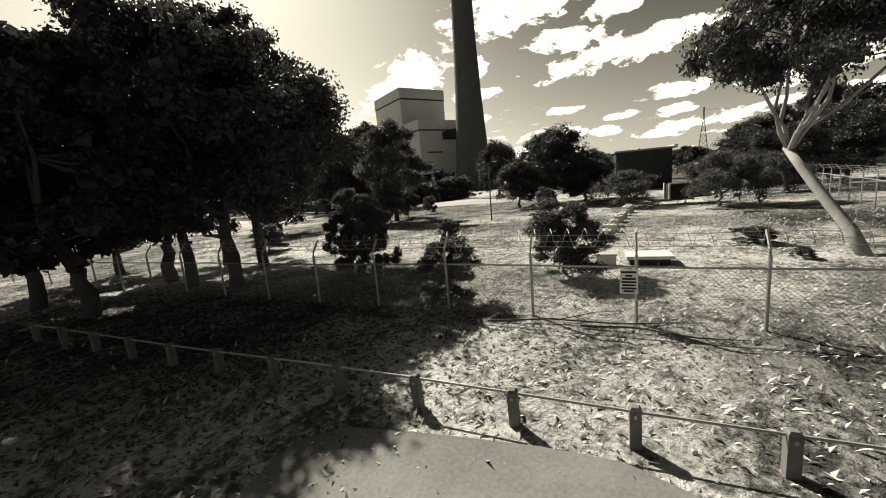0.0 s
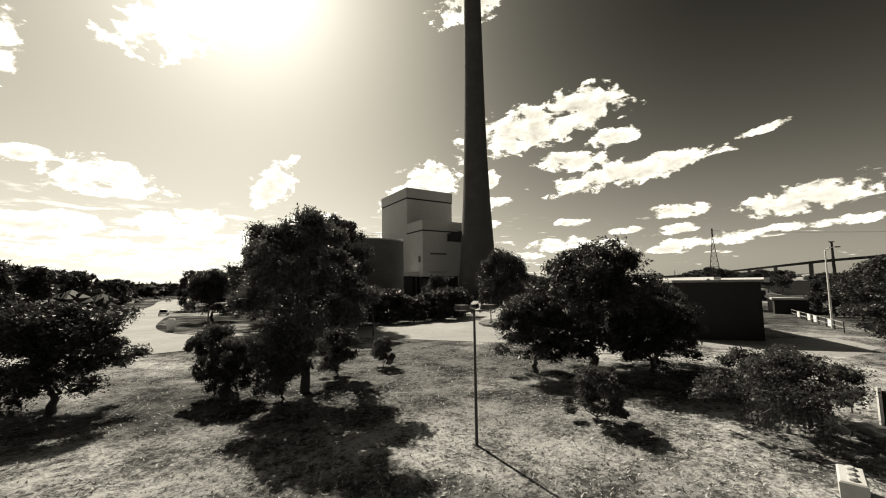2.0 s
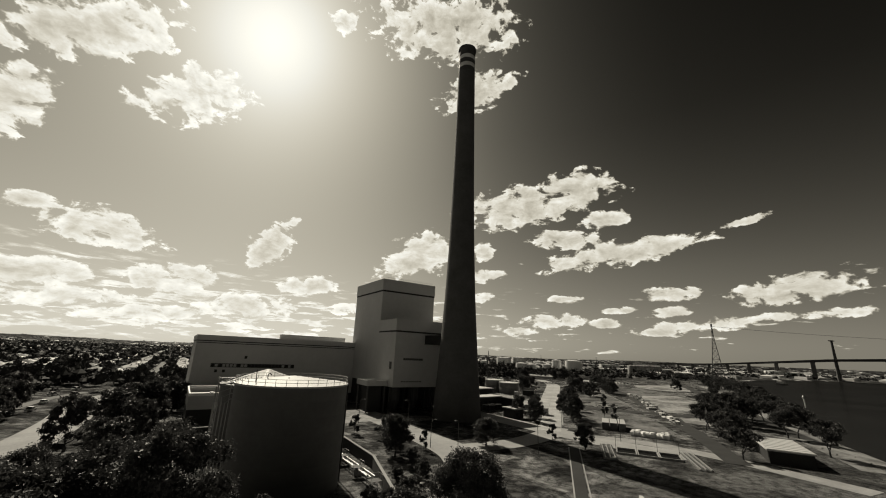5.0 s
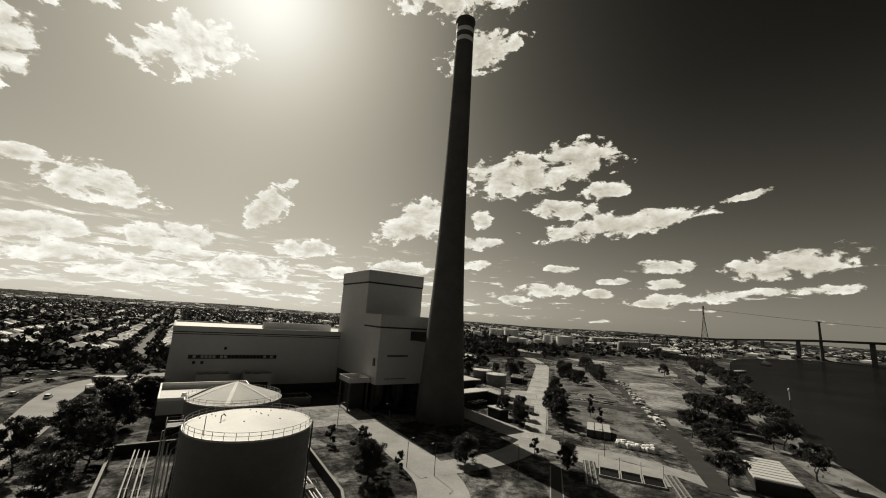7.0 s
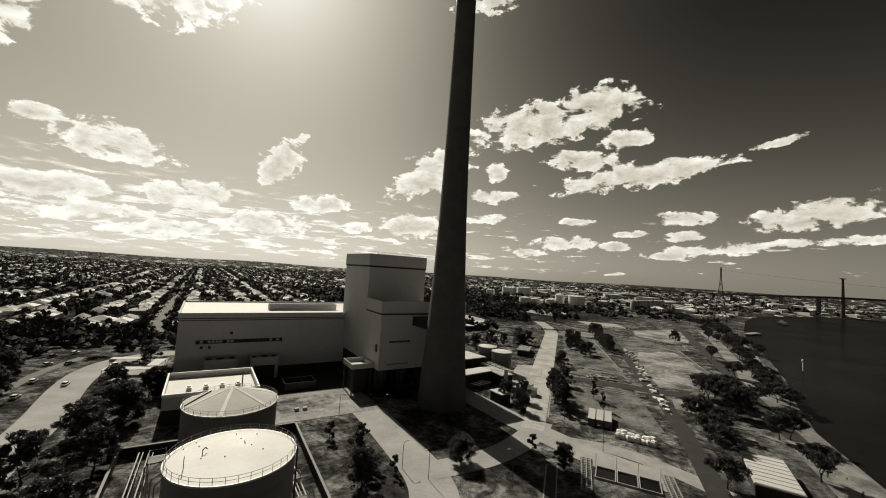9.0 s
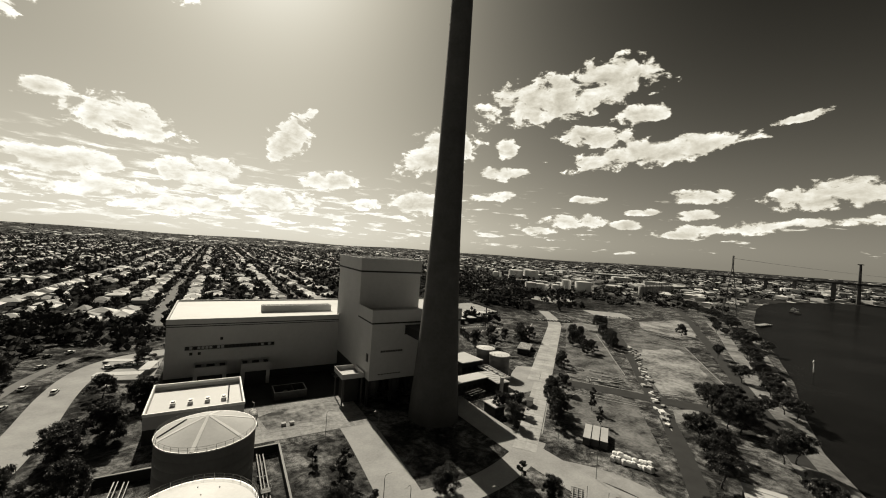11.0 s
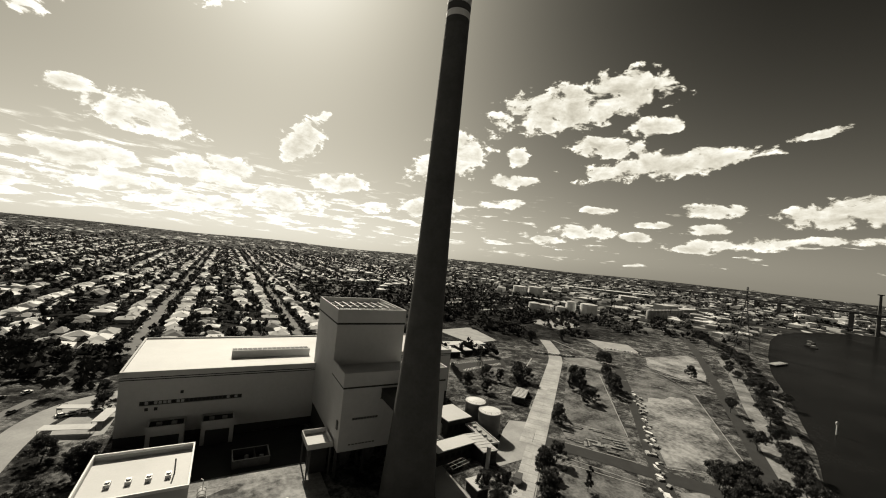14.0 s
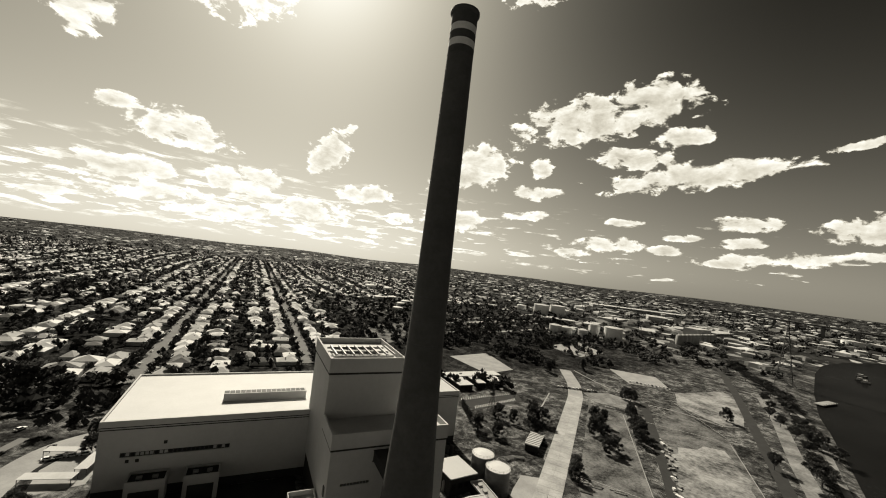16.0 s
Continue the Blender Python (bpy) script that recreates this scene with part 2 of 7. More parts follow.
river_water()
PATH_FINE = mat("fine_path_grit", 0.17, 0.95, 0.55, 0.5, 16, 0.5, spec=0.1)
STREET = mat("worn_street_asphalt", 0.17, 0.95, 0.25, 0.1, 2, 0.1)
FIELD = mat("worn_dry_field", 0.22, 0.95, 0.75, 0.045, 0.4, 0.2, spec=0.1, tight=0.2)
TURF = mat("rough_turf", 0.125, 0.95, 0.8, 0.09, 0.7, 0.3, spec=0.1, tight=0.17)
SAND = mat("sandy_path", 0.22, 0.95, 0.55, 0.07, 0.6, 0.2, spec=0.1, tight=0.15)
LEAF_M = mat("grey_gum_leaves", 0.085, 0.5, 0.6, 0.5, 6, 0.0, spec=0.25, world_space=False, leafy=0.35)


def ground_material():
    m = bpy.data.materials.new("dry_ground")
    m.use_nodes = True
    t = m.node_tree
    bsdf = t.nodes["Principled BSDF"]
    bsdf.inputs["Roughness"].default_value, bsdf.inputs["Specular IOR Level"].default_value = 0.95, 0.02
    pos = t.nodes.new("ShaderNodeNewGeometry").outputs["Position"]

    def nz(s, detail, r=0.6, dist=0.0):
        n = t.nodes.new("ShaderNodeTexNoise")
        n.inputs["Scale"].default_value, n.inputs["Detail"].default_value = s, detail
        n.inputs["Roughness"].default_value, n.inputs["Distortion"].default_value = r, dist
        t.links.new(pos, n.inputs["Vector"])
        return n.outputs[0]

    def mm(op, a, b=None, c=None):
        n = t.nodes.new("ShaderNodeMath")
        n.operation = op
        for i, v in enumerate((a, b, c)):
            if v is None:
                continue
            if isinstance(v, (int, float)):
                n.inputs[i].default_value = v
            else:
                t.links.new(v, n.inputs[i])
        return n.outputs[0]

    def mr(v, a, b, c, d):
        n = t.nodes.new("ShaderNodeMapRange")
        n.interpolation_type = "SMOOTHSTEP"
        t.links.new(v, n.inputs["Value"])
        for i, x in zip(("From Min", "From Max", "To Min", "To Max"), (a, b, c, d)):
            n.inputs[i].default_value = x
        return n.outputs[0]

    patch, tuft, blade = nz(0.045, 5, 0.65, 0.6), nz(0.45, 7, 0.7), nz(4.5, 6, 0.75)
    straw = mr(mm("ADD", mm("MULTIPLY", tuft, 0.55), mm("MULTIPLY", blade, 0.55)), 0.44, 0.65, 0.07, 0.58)
    worn = mr(patch, 0.4, 0.58, 0.4, 1.12)
    near = mm("MULTIPLY", straw, worn)
    place = t.nodes.new("ShaderNodeSeparateXYZ")
    t.links.new(pos, place.inputs[0])
    gx, gy = place.outputs[0], place.outputs[1]
    wander = mm("MULTIPLY_ADD", nz(0.16, 4), 9.0, -4.5)
    # a greener swath across the slope and a trodden track beside the road
    across = mm("ABSOLUTE", mm("ADD", mm("ADD", mm("MULTIPLY", mm("ADD", gx, 104.9), 0.826), mm("MULTIPLY", mm("ADD", gy, 142.5), 0.565)), wander))
    swath = mm("MULTIPLY", mr(across, 1.6, 3.8, 1.0, 0.0), mr(gy, -134.5, -129.0, 1.0, 0.0))
    track_off = mm("ABSOLUTE", mm("ADD", mm("ADD", mm("MULTIPLY", mm("ADD", gx, 116.4), 0.949), mm("MULTIPLY", mm("ADD", gy, 116.0), 0.316)), mm("MULTIPLY", wander, 0.5)))
    track = mm("MULTIPLY", mr(track_off, 1.4, 3.2, 1.0, 0.0), mr(gy, -136.0, -127.0, 0.0, 1.0))
    clear_of = mm("MULTIPLY_ADD", mm("MAXIMUM", swath, mm("MULTIPLY", mm("MULTIPLY", track, mr(gy, -106.0, -102.0, 1.0, 0.0)), 0.6)), -0.58, 1.0)
    near = mm("MULTIPLY", near, clear_of)
    # town far off: gardens, yards and roofs too small to tell apart
    split2 = t.nodes.new("ShaderNodeSeparateXYZ")
    t.links.new(pos, split2.inputs[0])
    far = mm("SQRT", mm("ADD", mm("MULTIPLY", split2.outputs[0], split2.outputs[0]), mm("MULTIPLY", split2.outputs[1], split2.outputs[1])))
    vor = t.nodes.new("ShaderNodeTexVoronoi")
    vor.inputs["Scale"].default_value = 0.045
    t.links.new(pos, vor.inputs["Vector"])
    sep = t.nodes.new("ShaderNodeSeparateColor")
    t.links.new(vor.outputs["Color"], sep.inputs[0])
    town = mm("MULTIPLY_ADD", mr(sep.outputs[0], 0.8, 0.88, 0.0, 1.0), mm("MULTIPLY", mr(sep.outputs[1], 0.0, 1.0, 0.12, 0.5), mr(far, 2000, 3000, 1.0, 0.3)), mr(nz(0.02, 5), 0.35, 0.65, 0.012, 0.05))
    east = mm("MULTIPLY_ADD", mm("MAXIMUM", mr(split2.outputs[0], -75.0, -15.0, 0.0, 1.0), mr(split2.outputs[1], -96.0, -72.0, 0.0, 1.0)), -0.68, 1.0)
    sandy = mm("MULTIPLY_ADD", mm("SUBTRACT", mr(nz(0.11, 6, 0.7, 0.8), 0.42, 0.62, 0.45, 1.9), 1.0), mr(split2.outputs[1], -96.0, -72.0, 0.0, 1.0), 1.0)
    near = mm("MULTIPLY", mm("MULTIPLY", near, east), sandy)
    west = mm("MULTIPLY", mr(split2.outputs[1], -95.0, -55.0, 0.0, 1.0), mr(split2.outputs[0], -125.0, -95.0, 1.0, 0.0))
    near = mm("MULTIPLY", near, mm("MULTIPLY_ADD", west, -0.15, 1.0))
    suburb = mm("MULTIPLY", mr(split2.outputs[1], 150, 215, 0.0, 1.0), mr(split2.outputs[0], 380, 520, 1.0, 0.2))
    near = mm("MULTIPLY", near, mm("MULTIPLY_ADD", suburb, -0.75, 1.0))
    val = mm("MULTIPLY_ADD", mm("SUBTRACT", town, near), mr(far, 420, 900, 0.0, 1.0), near)
    col = t.nodes.new("ShaderNodeCombineColor")
    for i in range(3):
        t.links.new(val, col.inputs[i])
    t.links.new(col.outputs[0], bsdf.inputs["Base Color"])
    b = t.nodes.new("ShaderNodeBump")
    b.inputs["Strength"].default_value, b.inputs["Distance"].default_value = 0.9, 0.25
    t.links.new(mm("ADD", blade, tuft), b.inputs["Height"])
    t.links.new(b.outputs[0], bsdf.inputs["Normal"])
    return m


GROUND = ground_material()

# ---- mesh helpers ----


class Mesh:
    """Collects vertices and faces of one part."""

    def __init__(self):
        self.v, self.f = [], []

    def add(self, verts, faces):
        n = len(self.v)
        self.v += [tuple(p) for p in verts]
        self.f += [tuple(i + n for i in f) for f in faces]
        return self

    def box(self, x0, y0, z0, x1, y1, z1):
        vs = [(x, y, z) for z in (z0, z1) for y in (y0, y1) for x in (x0, x1)]
        return self.add(vs, [(0, 2, 3, 1), (4, 5, 7, 6), (0, 1, 5, 4), (1, 3, 7, 5), (3, 2, 6, 7), (2, 0, 4, 6)])

    def prism(self, poly, z0, z1):
        n = len(poly)
        vs = [(x, y, z0) for x, y in poly] + [(x, y, z1) for x, y in poly]
        return self.add(vs, [tuple(range(n))[::-1], tuple(range(n, 2 * n))] + [(i, (i + 1) % n, n + (i + 1) % n, n + i) for i in range(n)])

    def lathe(self, x, y, profile, n=32, caps=True):
        """A round body from rows of (radius, z), from below upwards."""
        vs = [(x + r * math.cos(2 * math.pi * i / n), y + r * math.sin(2 * math.pi * i / n), z) for r, z in profile for i in range(n)]
        fs = [(k * n + i, k * n + (i + 1) % n, (k + 1) * n + (i + 1) % n, (k + 1) * n + i) for k in range(len(profile) - 1) for i in range(n)]
        self.add(vs, fs)
        if caps:
            self.add(vs[:n], [tuple(range(n))[::-1]]).add(vs[-n:], [tuple(range(n))])
        return self

    def tube(self, pts, r, n=6, r2=None):
        """A round bar along points, tapering to r2."""
        pts = [Vector(p) for p in pts]
        rings = []
        for k, p in enumerate(pts):
            way = (pts[min(k + 1, len(pts) - 1)] - pts[max(k - 1, 0)]).normalized()
            side = way.cross((0, 0, 1)) if abs(way.z) < 0.95 else way.cross((1, 0, 0))
            side.normalize()
            up = side.cross(way)
            rad = r if r2 is None else r + (r2 - r) * k / (len(pts) - 1)
            rings += [p + rad * (math.cos(2 * math.pi * i / n) * side + math.sin(2 * math.pi * i / n) * up) for i in range(n)]
        fs = [(k * n + i, k * n + (i + 1) % n, (k + 1) * n + (i + 1) % n, (k + 1) * n + i) for k in range(len(pts) - 1) for i in range(n)]
        fs += [tuple(range(n))[::-1], tuple(range((len(pts) - 1) * n, len(pts) * n))]
        return self.add(rings, fs)

    def data(self, name, material, smooth=False):
        me = bpy.data.meshes.new(name)
        me.from_pydata([tuple(p) for p in self.v], [], self.f)
        me.materials.append(material)
        if smooth:
            me.polygons.foreach_set("use_smooth", [len(f) <= 4 for f in self.f])
        me.update()
        return me


def part(name, mesh, material, parent=None, label="", smooth=False):
    """One mesh object, under a thing or a part of it."""
    ob = new(name, mesh.data(name, material, smooth))
    if parent is not None:
        ob.parent = parent
    if label:
        ob["label"] = label
    return ob


def thing(name, label, category, x=0.0, y=0.0, z=0.0, group="", kind=""):
    ob = new(name)
    ob.location = (x, y, z)
    return tagged(ob, label, category, group, kind)


def soup(name, verts, sides, material, parent=None, smooth=False):
    """A mesh of many loose faces with the same number of sides, from arrays."""
    verts = np.asarray(verts, np.float32).reshape(-1, 3)
    me = bpy.data.meshes.new(name)
    count = len(verts) // sides
    me.vertices.add(len(verts))
    me.vertices.foreach_set("co", verts.ravel())
    me.loops.add(len(verts))
    me.loops.foreach_set("vertex_index", np.arange(len(verts), dtype=np.int32))
    me.polygons.add(count)
    me.polygons.foreach_set("loop_start", np.arange(0, len(verts), sides, dtype=np.int32))
    me.materials.append(material)
    me.update()
    me.validate()
    ob = new(name, me)
    if parent is not None:
        ob.parent = parent
    return ob


# ---- the lie of the land ----
SHORE = ((-600, -520), (-100, -260), (20, -150), (75, -110), (125, -80), (170, -62), (230, -42), (310, -9), (450, 54), (550, 91), (744, 155), (860, 187), (1000, 200), (1180, 183), (1320, 120), (2000, -200), (5000, -900))


def rise(a, b, v):
    v = min(max((v - a) / (b - a), 0.0), 1.0)
    return v * v * (3 - 2 * v)


def land(x, y):
    """Height of the ground."""
    u = -0.62 * x - 0.78 * y
    z = 1.0 * rise(85, 150, u)
    far = math.hypot(x, y)
    z += 0.08 * noise.noise((x * 0.12, y * 0.12, 0.0)) * rise(105, 145, u)
    for (xa, ya), (xb, yb) in zip(SHORE, SHORE[1:]):
        if xa <= x < xb:
            gap = (ya + (yb - ya) * (x - xa) / (xb - xa) - y) * 0.87
            z -= 4.5 * rise(-14, 22, gap)
    hills = 0.6 + 0.4 * noise.noise((math.atan2(x, y) * 5.0, 0.3, 0.0))
    z += 48 * rise(2900, 4800, far) ** 1.5 * hills + 0.0
    return z


radii = [0.0]
while radii[-1] < 4880:
    radii.append(radii[-1] + max(2.2, (radii[-1] - 130) * 0.045))
spokes = 300
cx0, cy0 = -95.0, -120.0
gm = Mesh()
gm.v = [(cx0, cy0, land(cx0, cy0))]
for r in radii[1:]:
    for i in range(spokes):
        a = 2 * math.pi * i / spokes
        x, y = cx0 + r * math.sin(a), cy0 + r * math.cos(a)
        gm.v.append((x, y, land(x, y)))
gm.f = [(0, 1 + (i + 1) % spokes, 1 + i) for i in range(spokes)]
for k in range(len(radii) - 2):
    a, b = 1 + k * spokes, 1 + (k + 1) * spokes
    gm.f += [(a + i, a + (i + 1) % spokes, b + (i + 1) % spokes, b + i) for i in range(spokes)]
ground = part("ground", gm, GROUND, smooth=True)
tagged(ground, "dry straw-coloured grass and bare soil reaching the horizon", "ground", kind="structure")

wm_ = Mesh().add([(-700, -1200, -1.6), (4000, -1200, -1.6), (4000, 200, -1.6), (-700, 200, -1.6)], [(0, 1, 2, 3)])
tagged(part("water", wm_, RIVER), "dark rippled river water beside the grassy shore", "river", kind="structure")


def strip(name, pts, width, material, label, lift=0.05, step=4.0, category="road"):
    """A road laid over the ground along points."""
    path = []
    for a, b in zip(pts, pts[1:]):
        a, b = Vector(a), Vector(b)
        n = max(1, int((b - a).length / step))
        path += [a.lerp(b, i / n) for i in range(n)]
    path.append(Vector(pts[-1]))
    for _ in range(6):
        path = [path[0]] + [(path[i - 1] + path[i] * 2 + path[i + 1]) / 4 for i in range(1, len(path) - 1)] + [path[-1]]
    m = Mesh()
    n = 5
    for k, p in enumerate(path):
        way = (path[min(k + 1, len(path) - 1)] - path[max(k - 1, 0)]).normalized()
        side = Vector((way.y, -way.x))
        for i in range(n):
            q = p + side * width * (i / (n - 1) - 0.5)
            m.v.append((q.x, q.y, land(q.x, q.y) + lift))
    m.f = [(k * n + i, (k + 1) * n + i, (k + 1) * n + i + 1, k * n + i + 1)[::-1] for k in range(len(path) - 1) for i in range(n - 1)]
    return tagged(part(name, m, material), label, category, kind="structure")


def slab(name, poly, material, label, z=0.06, category="paving"):
    m = Mesh().prism(poly, z - 0.3, z)
    return tagged(part(name, m, material), label, category, kind="structure")


strip("road_1", [(-108, -97), (-121, -90), (-125.5, -72), (-126, -40), (-124, 0), (-122.5, 35), (-124.5, 65), (-124, 90), (-118, 110), (-103, 121), (-84, 125)], 11.5, PAVED, "pale worn access road curving past the trees")
strip("road_2", [(-175, -104), (-132, -98), (-112, -92.5), (-97, -94.5), (-80, -97), (-66, -85), (-45, -68), (-32, -50), (-30, -20), (-29, 12), (-40, 26)], 12, PAVED, "pale concrete yard road round the tank bund", 0.07)
lane = strip("road_3", [(68, 11.3), (86, 26.2), (150, 79.3), (206, 125.8), (232, 153), (262, 195)], 12, PAVED, "long straight pale concrete lane through the yard", 0.09)
strip("road_12", [(16, -34), (27.2, -24.9), (50, -6), (72, 12.2)], 8, PAVED, "narrow pale concrete lane beside upright trees", 0.08)
slab("lane_apron", [(88, 34), (79, 39), (68, 31), (48, 13), (44, 5), (60, 6), (70, 14)], PAVED, "pale concrete apron where the lanes meet", 0.055)
strip("road_4", [(78, 20), (96, -5.4), (109.3, -25), (122, -42), (134, -56)], 10, ASPHALT, "dark asphalt cross road in the storage yard", 0.11)
strip("road_5", [(262, 103), (159, 16), (114.5, -20), (103, -31.5), (69, -58), (50, -71.5), (29, -86)], 6, ASPHALT, "dark asphalt road lined with scattered materials", 0.13)
strip("road_6", [(560, 200), (411, 105), (212.5, -15), (145, -55), (100, -82)], 7, ASPHALT, "dark asphalt riverside road on the shore", 0.11)
strip("road_7", [(-110, 190), (-112, 520), (-110, 1300)], 12, STREET, "straight suburban street between rows of houses", 0.2, 20)
strip("road_8", [(2, 230), (4, 540), (2, 1300)], 10, STREET, "straight suburban street between rows of trees", 0.2, 20)
strip("road_9", [(-30, -42), (-10, -44), (12, -38), (24, -30)], 9, PAVED, "pale curved yard road beside the stack", 0.11)
strip("road_10", [(12, -38), (31, -56), (34, -80), (30, -110)], 7, GRAVEL, "dusty gravel track towards the shore", 0.08)
strip("verge_track", [(-150, 20), (-143, 60), (-140, 95), (-131, 122)], 4, STREET, "grey parking track beside the access road", 0.05)
slab("west_lot", [(-113, 74), (-97, 78), (-96, 110), (-108, 108), (-115, 92)], PAVED, "pale gravel parking lot beside the hall", 0.04)
slab("hall_forecourt", [(-92, 33.5), (-24, 33.5), (-24, 64.6), (-92, 64.6)], ASPHALT, "dark old asphalt forecourt at the foot of the hall", 0.055)
yard_pave = slab("yard_paving", [(-66, 4), (-24, 4), (-24, 33.3), (-66, 33.3)], PAVED, "pale stained concrete yard in front of the hall", 0.05)
slab("field_worn", [(289, 94), (254, 32), (158, -39), (146, -36), (119, -22), (163, 24), (207, 60)], TURF, "dim mown field with patchy dry grass", 0.045, "field")
slab("bare_field", [(186, 34), (196, 33), (205, 39), (216, 33), (226, 35), (235, 27), (222, 14), (214, 9), (207, -1), (196, -5), (184, -15), (172, -19), (160, -30), (149, -29), (138, -27), (130, -28), (121, -21.5), (132, -12), (139, -2), (150, 6), (157, 13), (170, 20), (177, 29)], FIELD, "bleached bare patch worn into the field", 0.06, "field")
slab("yard_grass", [(-60, 23.5), (-52, 27), (-41, 28.8), (-33, 26), (-28, 21.5), (-31, 15.5), (-36, 12.2), (-47, 13), (-58, 12.2)], FIELD, "worn patch of dry grass in the concrete yard", 0.13, "grass")
slab("lane_verge", [(206, 112), (218, 86), (128, 3), (88, 3), (100, 22)], TURF, "dark rough grass verge between the lanes", 0.03, "grass")
slab("storage_ground", [(80, -3), (98, -22), (60, -56), (36, -36), (52, -18)], TURF, "dark bare storage ground with scattered materials", 0.03, "ground")
strip("river_path", [(445, 99), (356, 47), (264, 0), (176, -49), (152, -64), (132, -78)], 9, SAND, "pale sandy path along the river bank", 0.06)
strip("bank_sand", [(230, -26), (190, -43), (140, -67), (95, -92), (60, -112)], 20, SAND, "pale sandy bank with thin grass beside the river", 0.04)
strip("shore_path", [(470, 92), (375, 30), (272, -16), (210, -44), (168, -62), (120, -88)], 4, SAND, "pale sandy foreshore beside the water", 0.03)
for kerb_pts in ([(79, 0.7), (95.7, -27)], [(75, -3), (94, -28.3)], [(97.7, -35.6), (82, -47.5)], [(108.4, 32.1), (129.3, 1.9)], [(90.1, 10.4), (109, -14)], [(30.2, -28.2), (74, 8.2)], [(214, 86), (130, 4)], [(296, 98), (256, 30)], [(252, 32), (160, -38)], [(119, -23), (140, -38), (158, -41)], [(214, 82), (250, 38)]):
    strip("kerb", kerb_pts, 0.45, CONCRETE, "pale concrete kerb along the yard road", 0.16, category="kerb")

slab("bare_path", [(-125.6, -155.2), (-124.6, -156.3), (-123.6, -157.5), (-123.0, -158.4), (-122.8, -159.6), (-123.5, -163.0), (-131.2, -163.2), (-128.6, -156.6), (-126.4, -155.0)], PATH_FINE, "fine bare gravel path beside the bollards", 1.06, "path")
slab("grass_island", [(-121.3, -76), (-120.2, -40), (-121.5, -8), (-108, -10), (-107, -48), (-106.5, -85.5), (-109.8, -86.6), (-114.8, -86.4), (-119.6, -82)], FIELD, "kerbed grass island between the two roads", 0.14, "grass")
slab("shed_apron", [(-101, -99), (-96, -102.5), (-91, -109), (-86, -115), (-80, -124), (-74, -133), (-64, -141), (-56, -134), (-70.5, -124), (-75, -112), (-78.5, -102.5), (-76.5, -96), (-86, -95)], PAVED, "pale worn concrete apron between the road and the shed", 0.99)
slab("kerbed_lawn", [(-77.3, -101.4), (-75.6, -97.4), (-72, -94.6), (-68, -94.4), (-66, -97), (-66.5, -101), (-69, -104.2), (-73.5, -104.6)], TURF, "small kerbed lawn at the road corner", 1.0, "grass")
strip("works_track", [(2.6, -54.6), (-24, -76.5), (-51.5, -99.6)], 2.4, ASPHALT, "narrow dark asphalt works track", 0.1)
for s in (-1.45, 1.45):
    strip("kerb", [(2.6 + s * 0.64, -54.6 - s * 0.77), (-51.5 + s * 0.64, -99.6 - s * 0.77)], 0.3, CONCRETE, "pale kerb beside the works track", 0.12, category="kerb")
strip("road_11", [(16, 15), (15.5, 3), (16, -10), (16, -22), (17, -40), (19, -61), (26, -76)], 12, PAVED, "pale dusty yard road passing the basins", 0.12)
slab("sand_patch", [(105, -36), (118, -40.5), (95, -53), (92, -44)], SAND, "bare sandy patch at the road corner", 0.05, "sand")
slab("visitor_parking", [(331, 195), (303, 148), (335, 125), (366, 162)], PAVED, "pale parking area beside the works road", 0.05)
car_park = slab("car_park", [(97, 137), (157, 144), (147, 124), (99, 114.5)], ASPHALT, "dark asphalt car park with white bay lines", 0.06)
for k in range(26):
    for x, y, ang in ((99.5 + k * 2.1, 135.2 + k * 0.22, 62), (102 + k * 1.65, 119.5 + k * 0.34, 62)):
        ca, sa = math.cos(radians(ang)), math.sin(radians(ang))
        part("bay_line", Mesh().prism([(x - ca * 2.4 + sa * 0.14, y - sa * 2.4 - ca * 0.14), (x + ca * 2.4 + sa * 0.14, y + sa * 2.4 - ca * 0.14), (x + ca * 2.4 - sa * 0.14, y + sa * 2.4 + ca * 0.14), (x - ca * 2.4 - sa * 0.14, y - sa * 2.4 + ca * 0.14)], 0.05, 0.075), WHITE, car_park)
strip("kerb", [(154, 110), (186, 136)], 1.1, CONCRETE, "pale kerb beside the grass by the lane", 0.3, category="kerb")
slab("sports_oval", [(104, 645), (155, 667), (162, 499), (100, 474)], TURF, "dark mown sports oval among the houses", 0.3, "grass")
slab("school_field", [(81, 421), (165, 429), (120, 300), (81, 310)], TURF, "dark mown school field behind the works", 0.3, "grass")
for k, (w, m) in enumerate(((9, GRAVEL), (5, SAND), (14, GRAVEL), (6, PAVED))):
    strip("rail_siding", [(205, 372 + 34 * k), (330, 392 + 38 * k), (470, 440 + 40 * k), (640, 520 + 44 * k)], w, m, "pale ballast rail siding through the works", 0.2 + 0.02 * k, 20, category="rail siding")
slab("works_lot", [(150, 250), (205, 262), (196, 200), (158, 190)], PAVED, "pale paved works lot between trees", 0.12)
slab("works_lot", [(330, 300), (420, 330), (400, 262), (338, 244)], PAVED, "pale paved works lot between trees", 0.12)
slab("bare_lot", [(292, 92), (330, 118), (402, 112), (380, 84), (300, 46), (286, 52)], FIELD, "worn bare ground beyond the field", 0.05, "field")
slab("bare_lot", [(222, 132), (248, 128), (258, 102), (232, 92), (214, 112)], SAND, "pale sandy lot beside the end of the lane", 0.05, "sand")
strip("barrier_wall", [(271, 191), (263, 157), (260, 117)], 1.4, CONCRETE, "pale curved barrier wall along the bend", 0.6, category="wall")
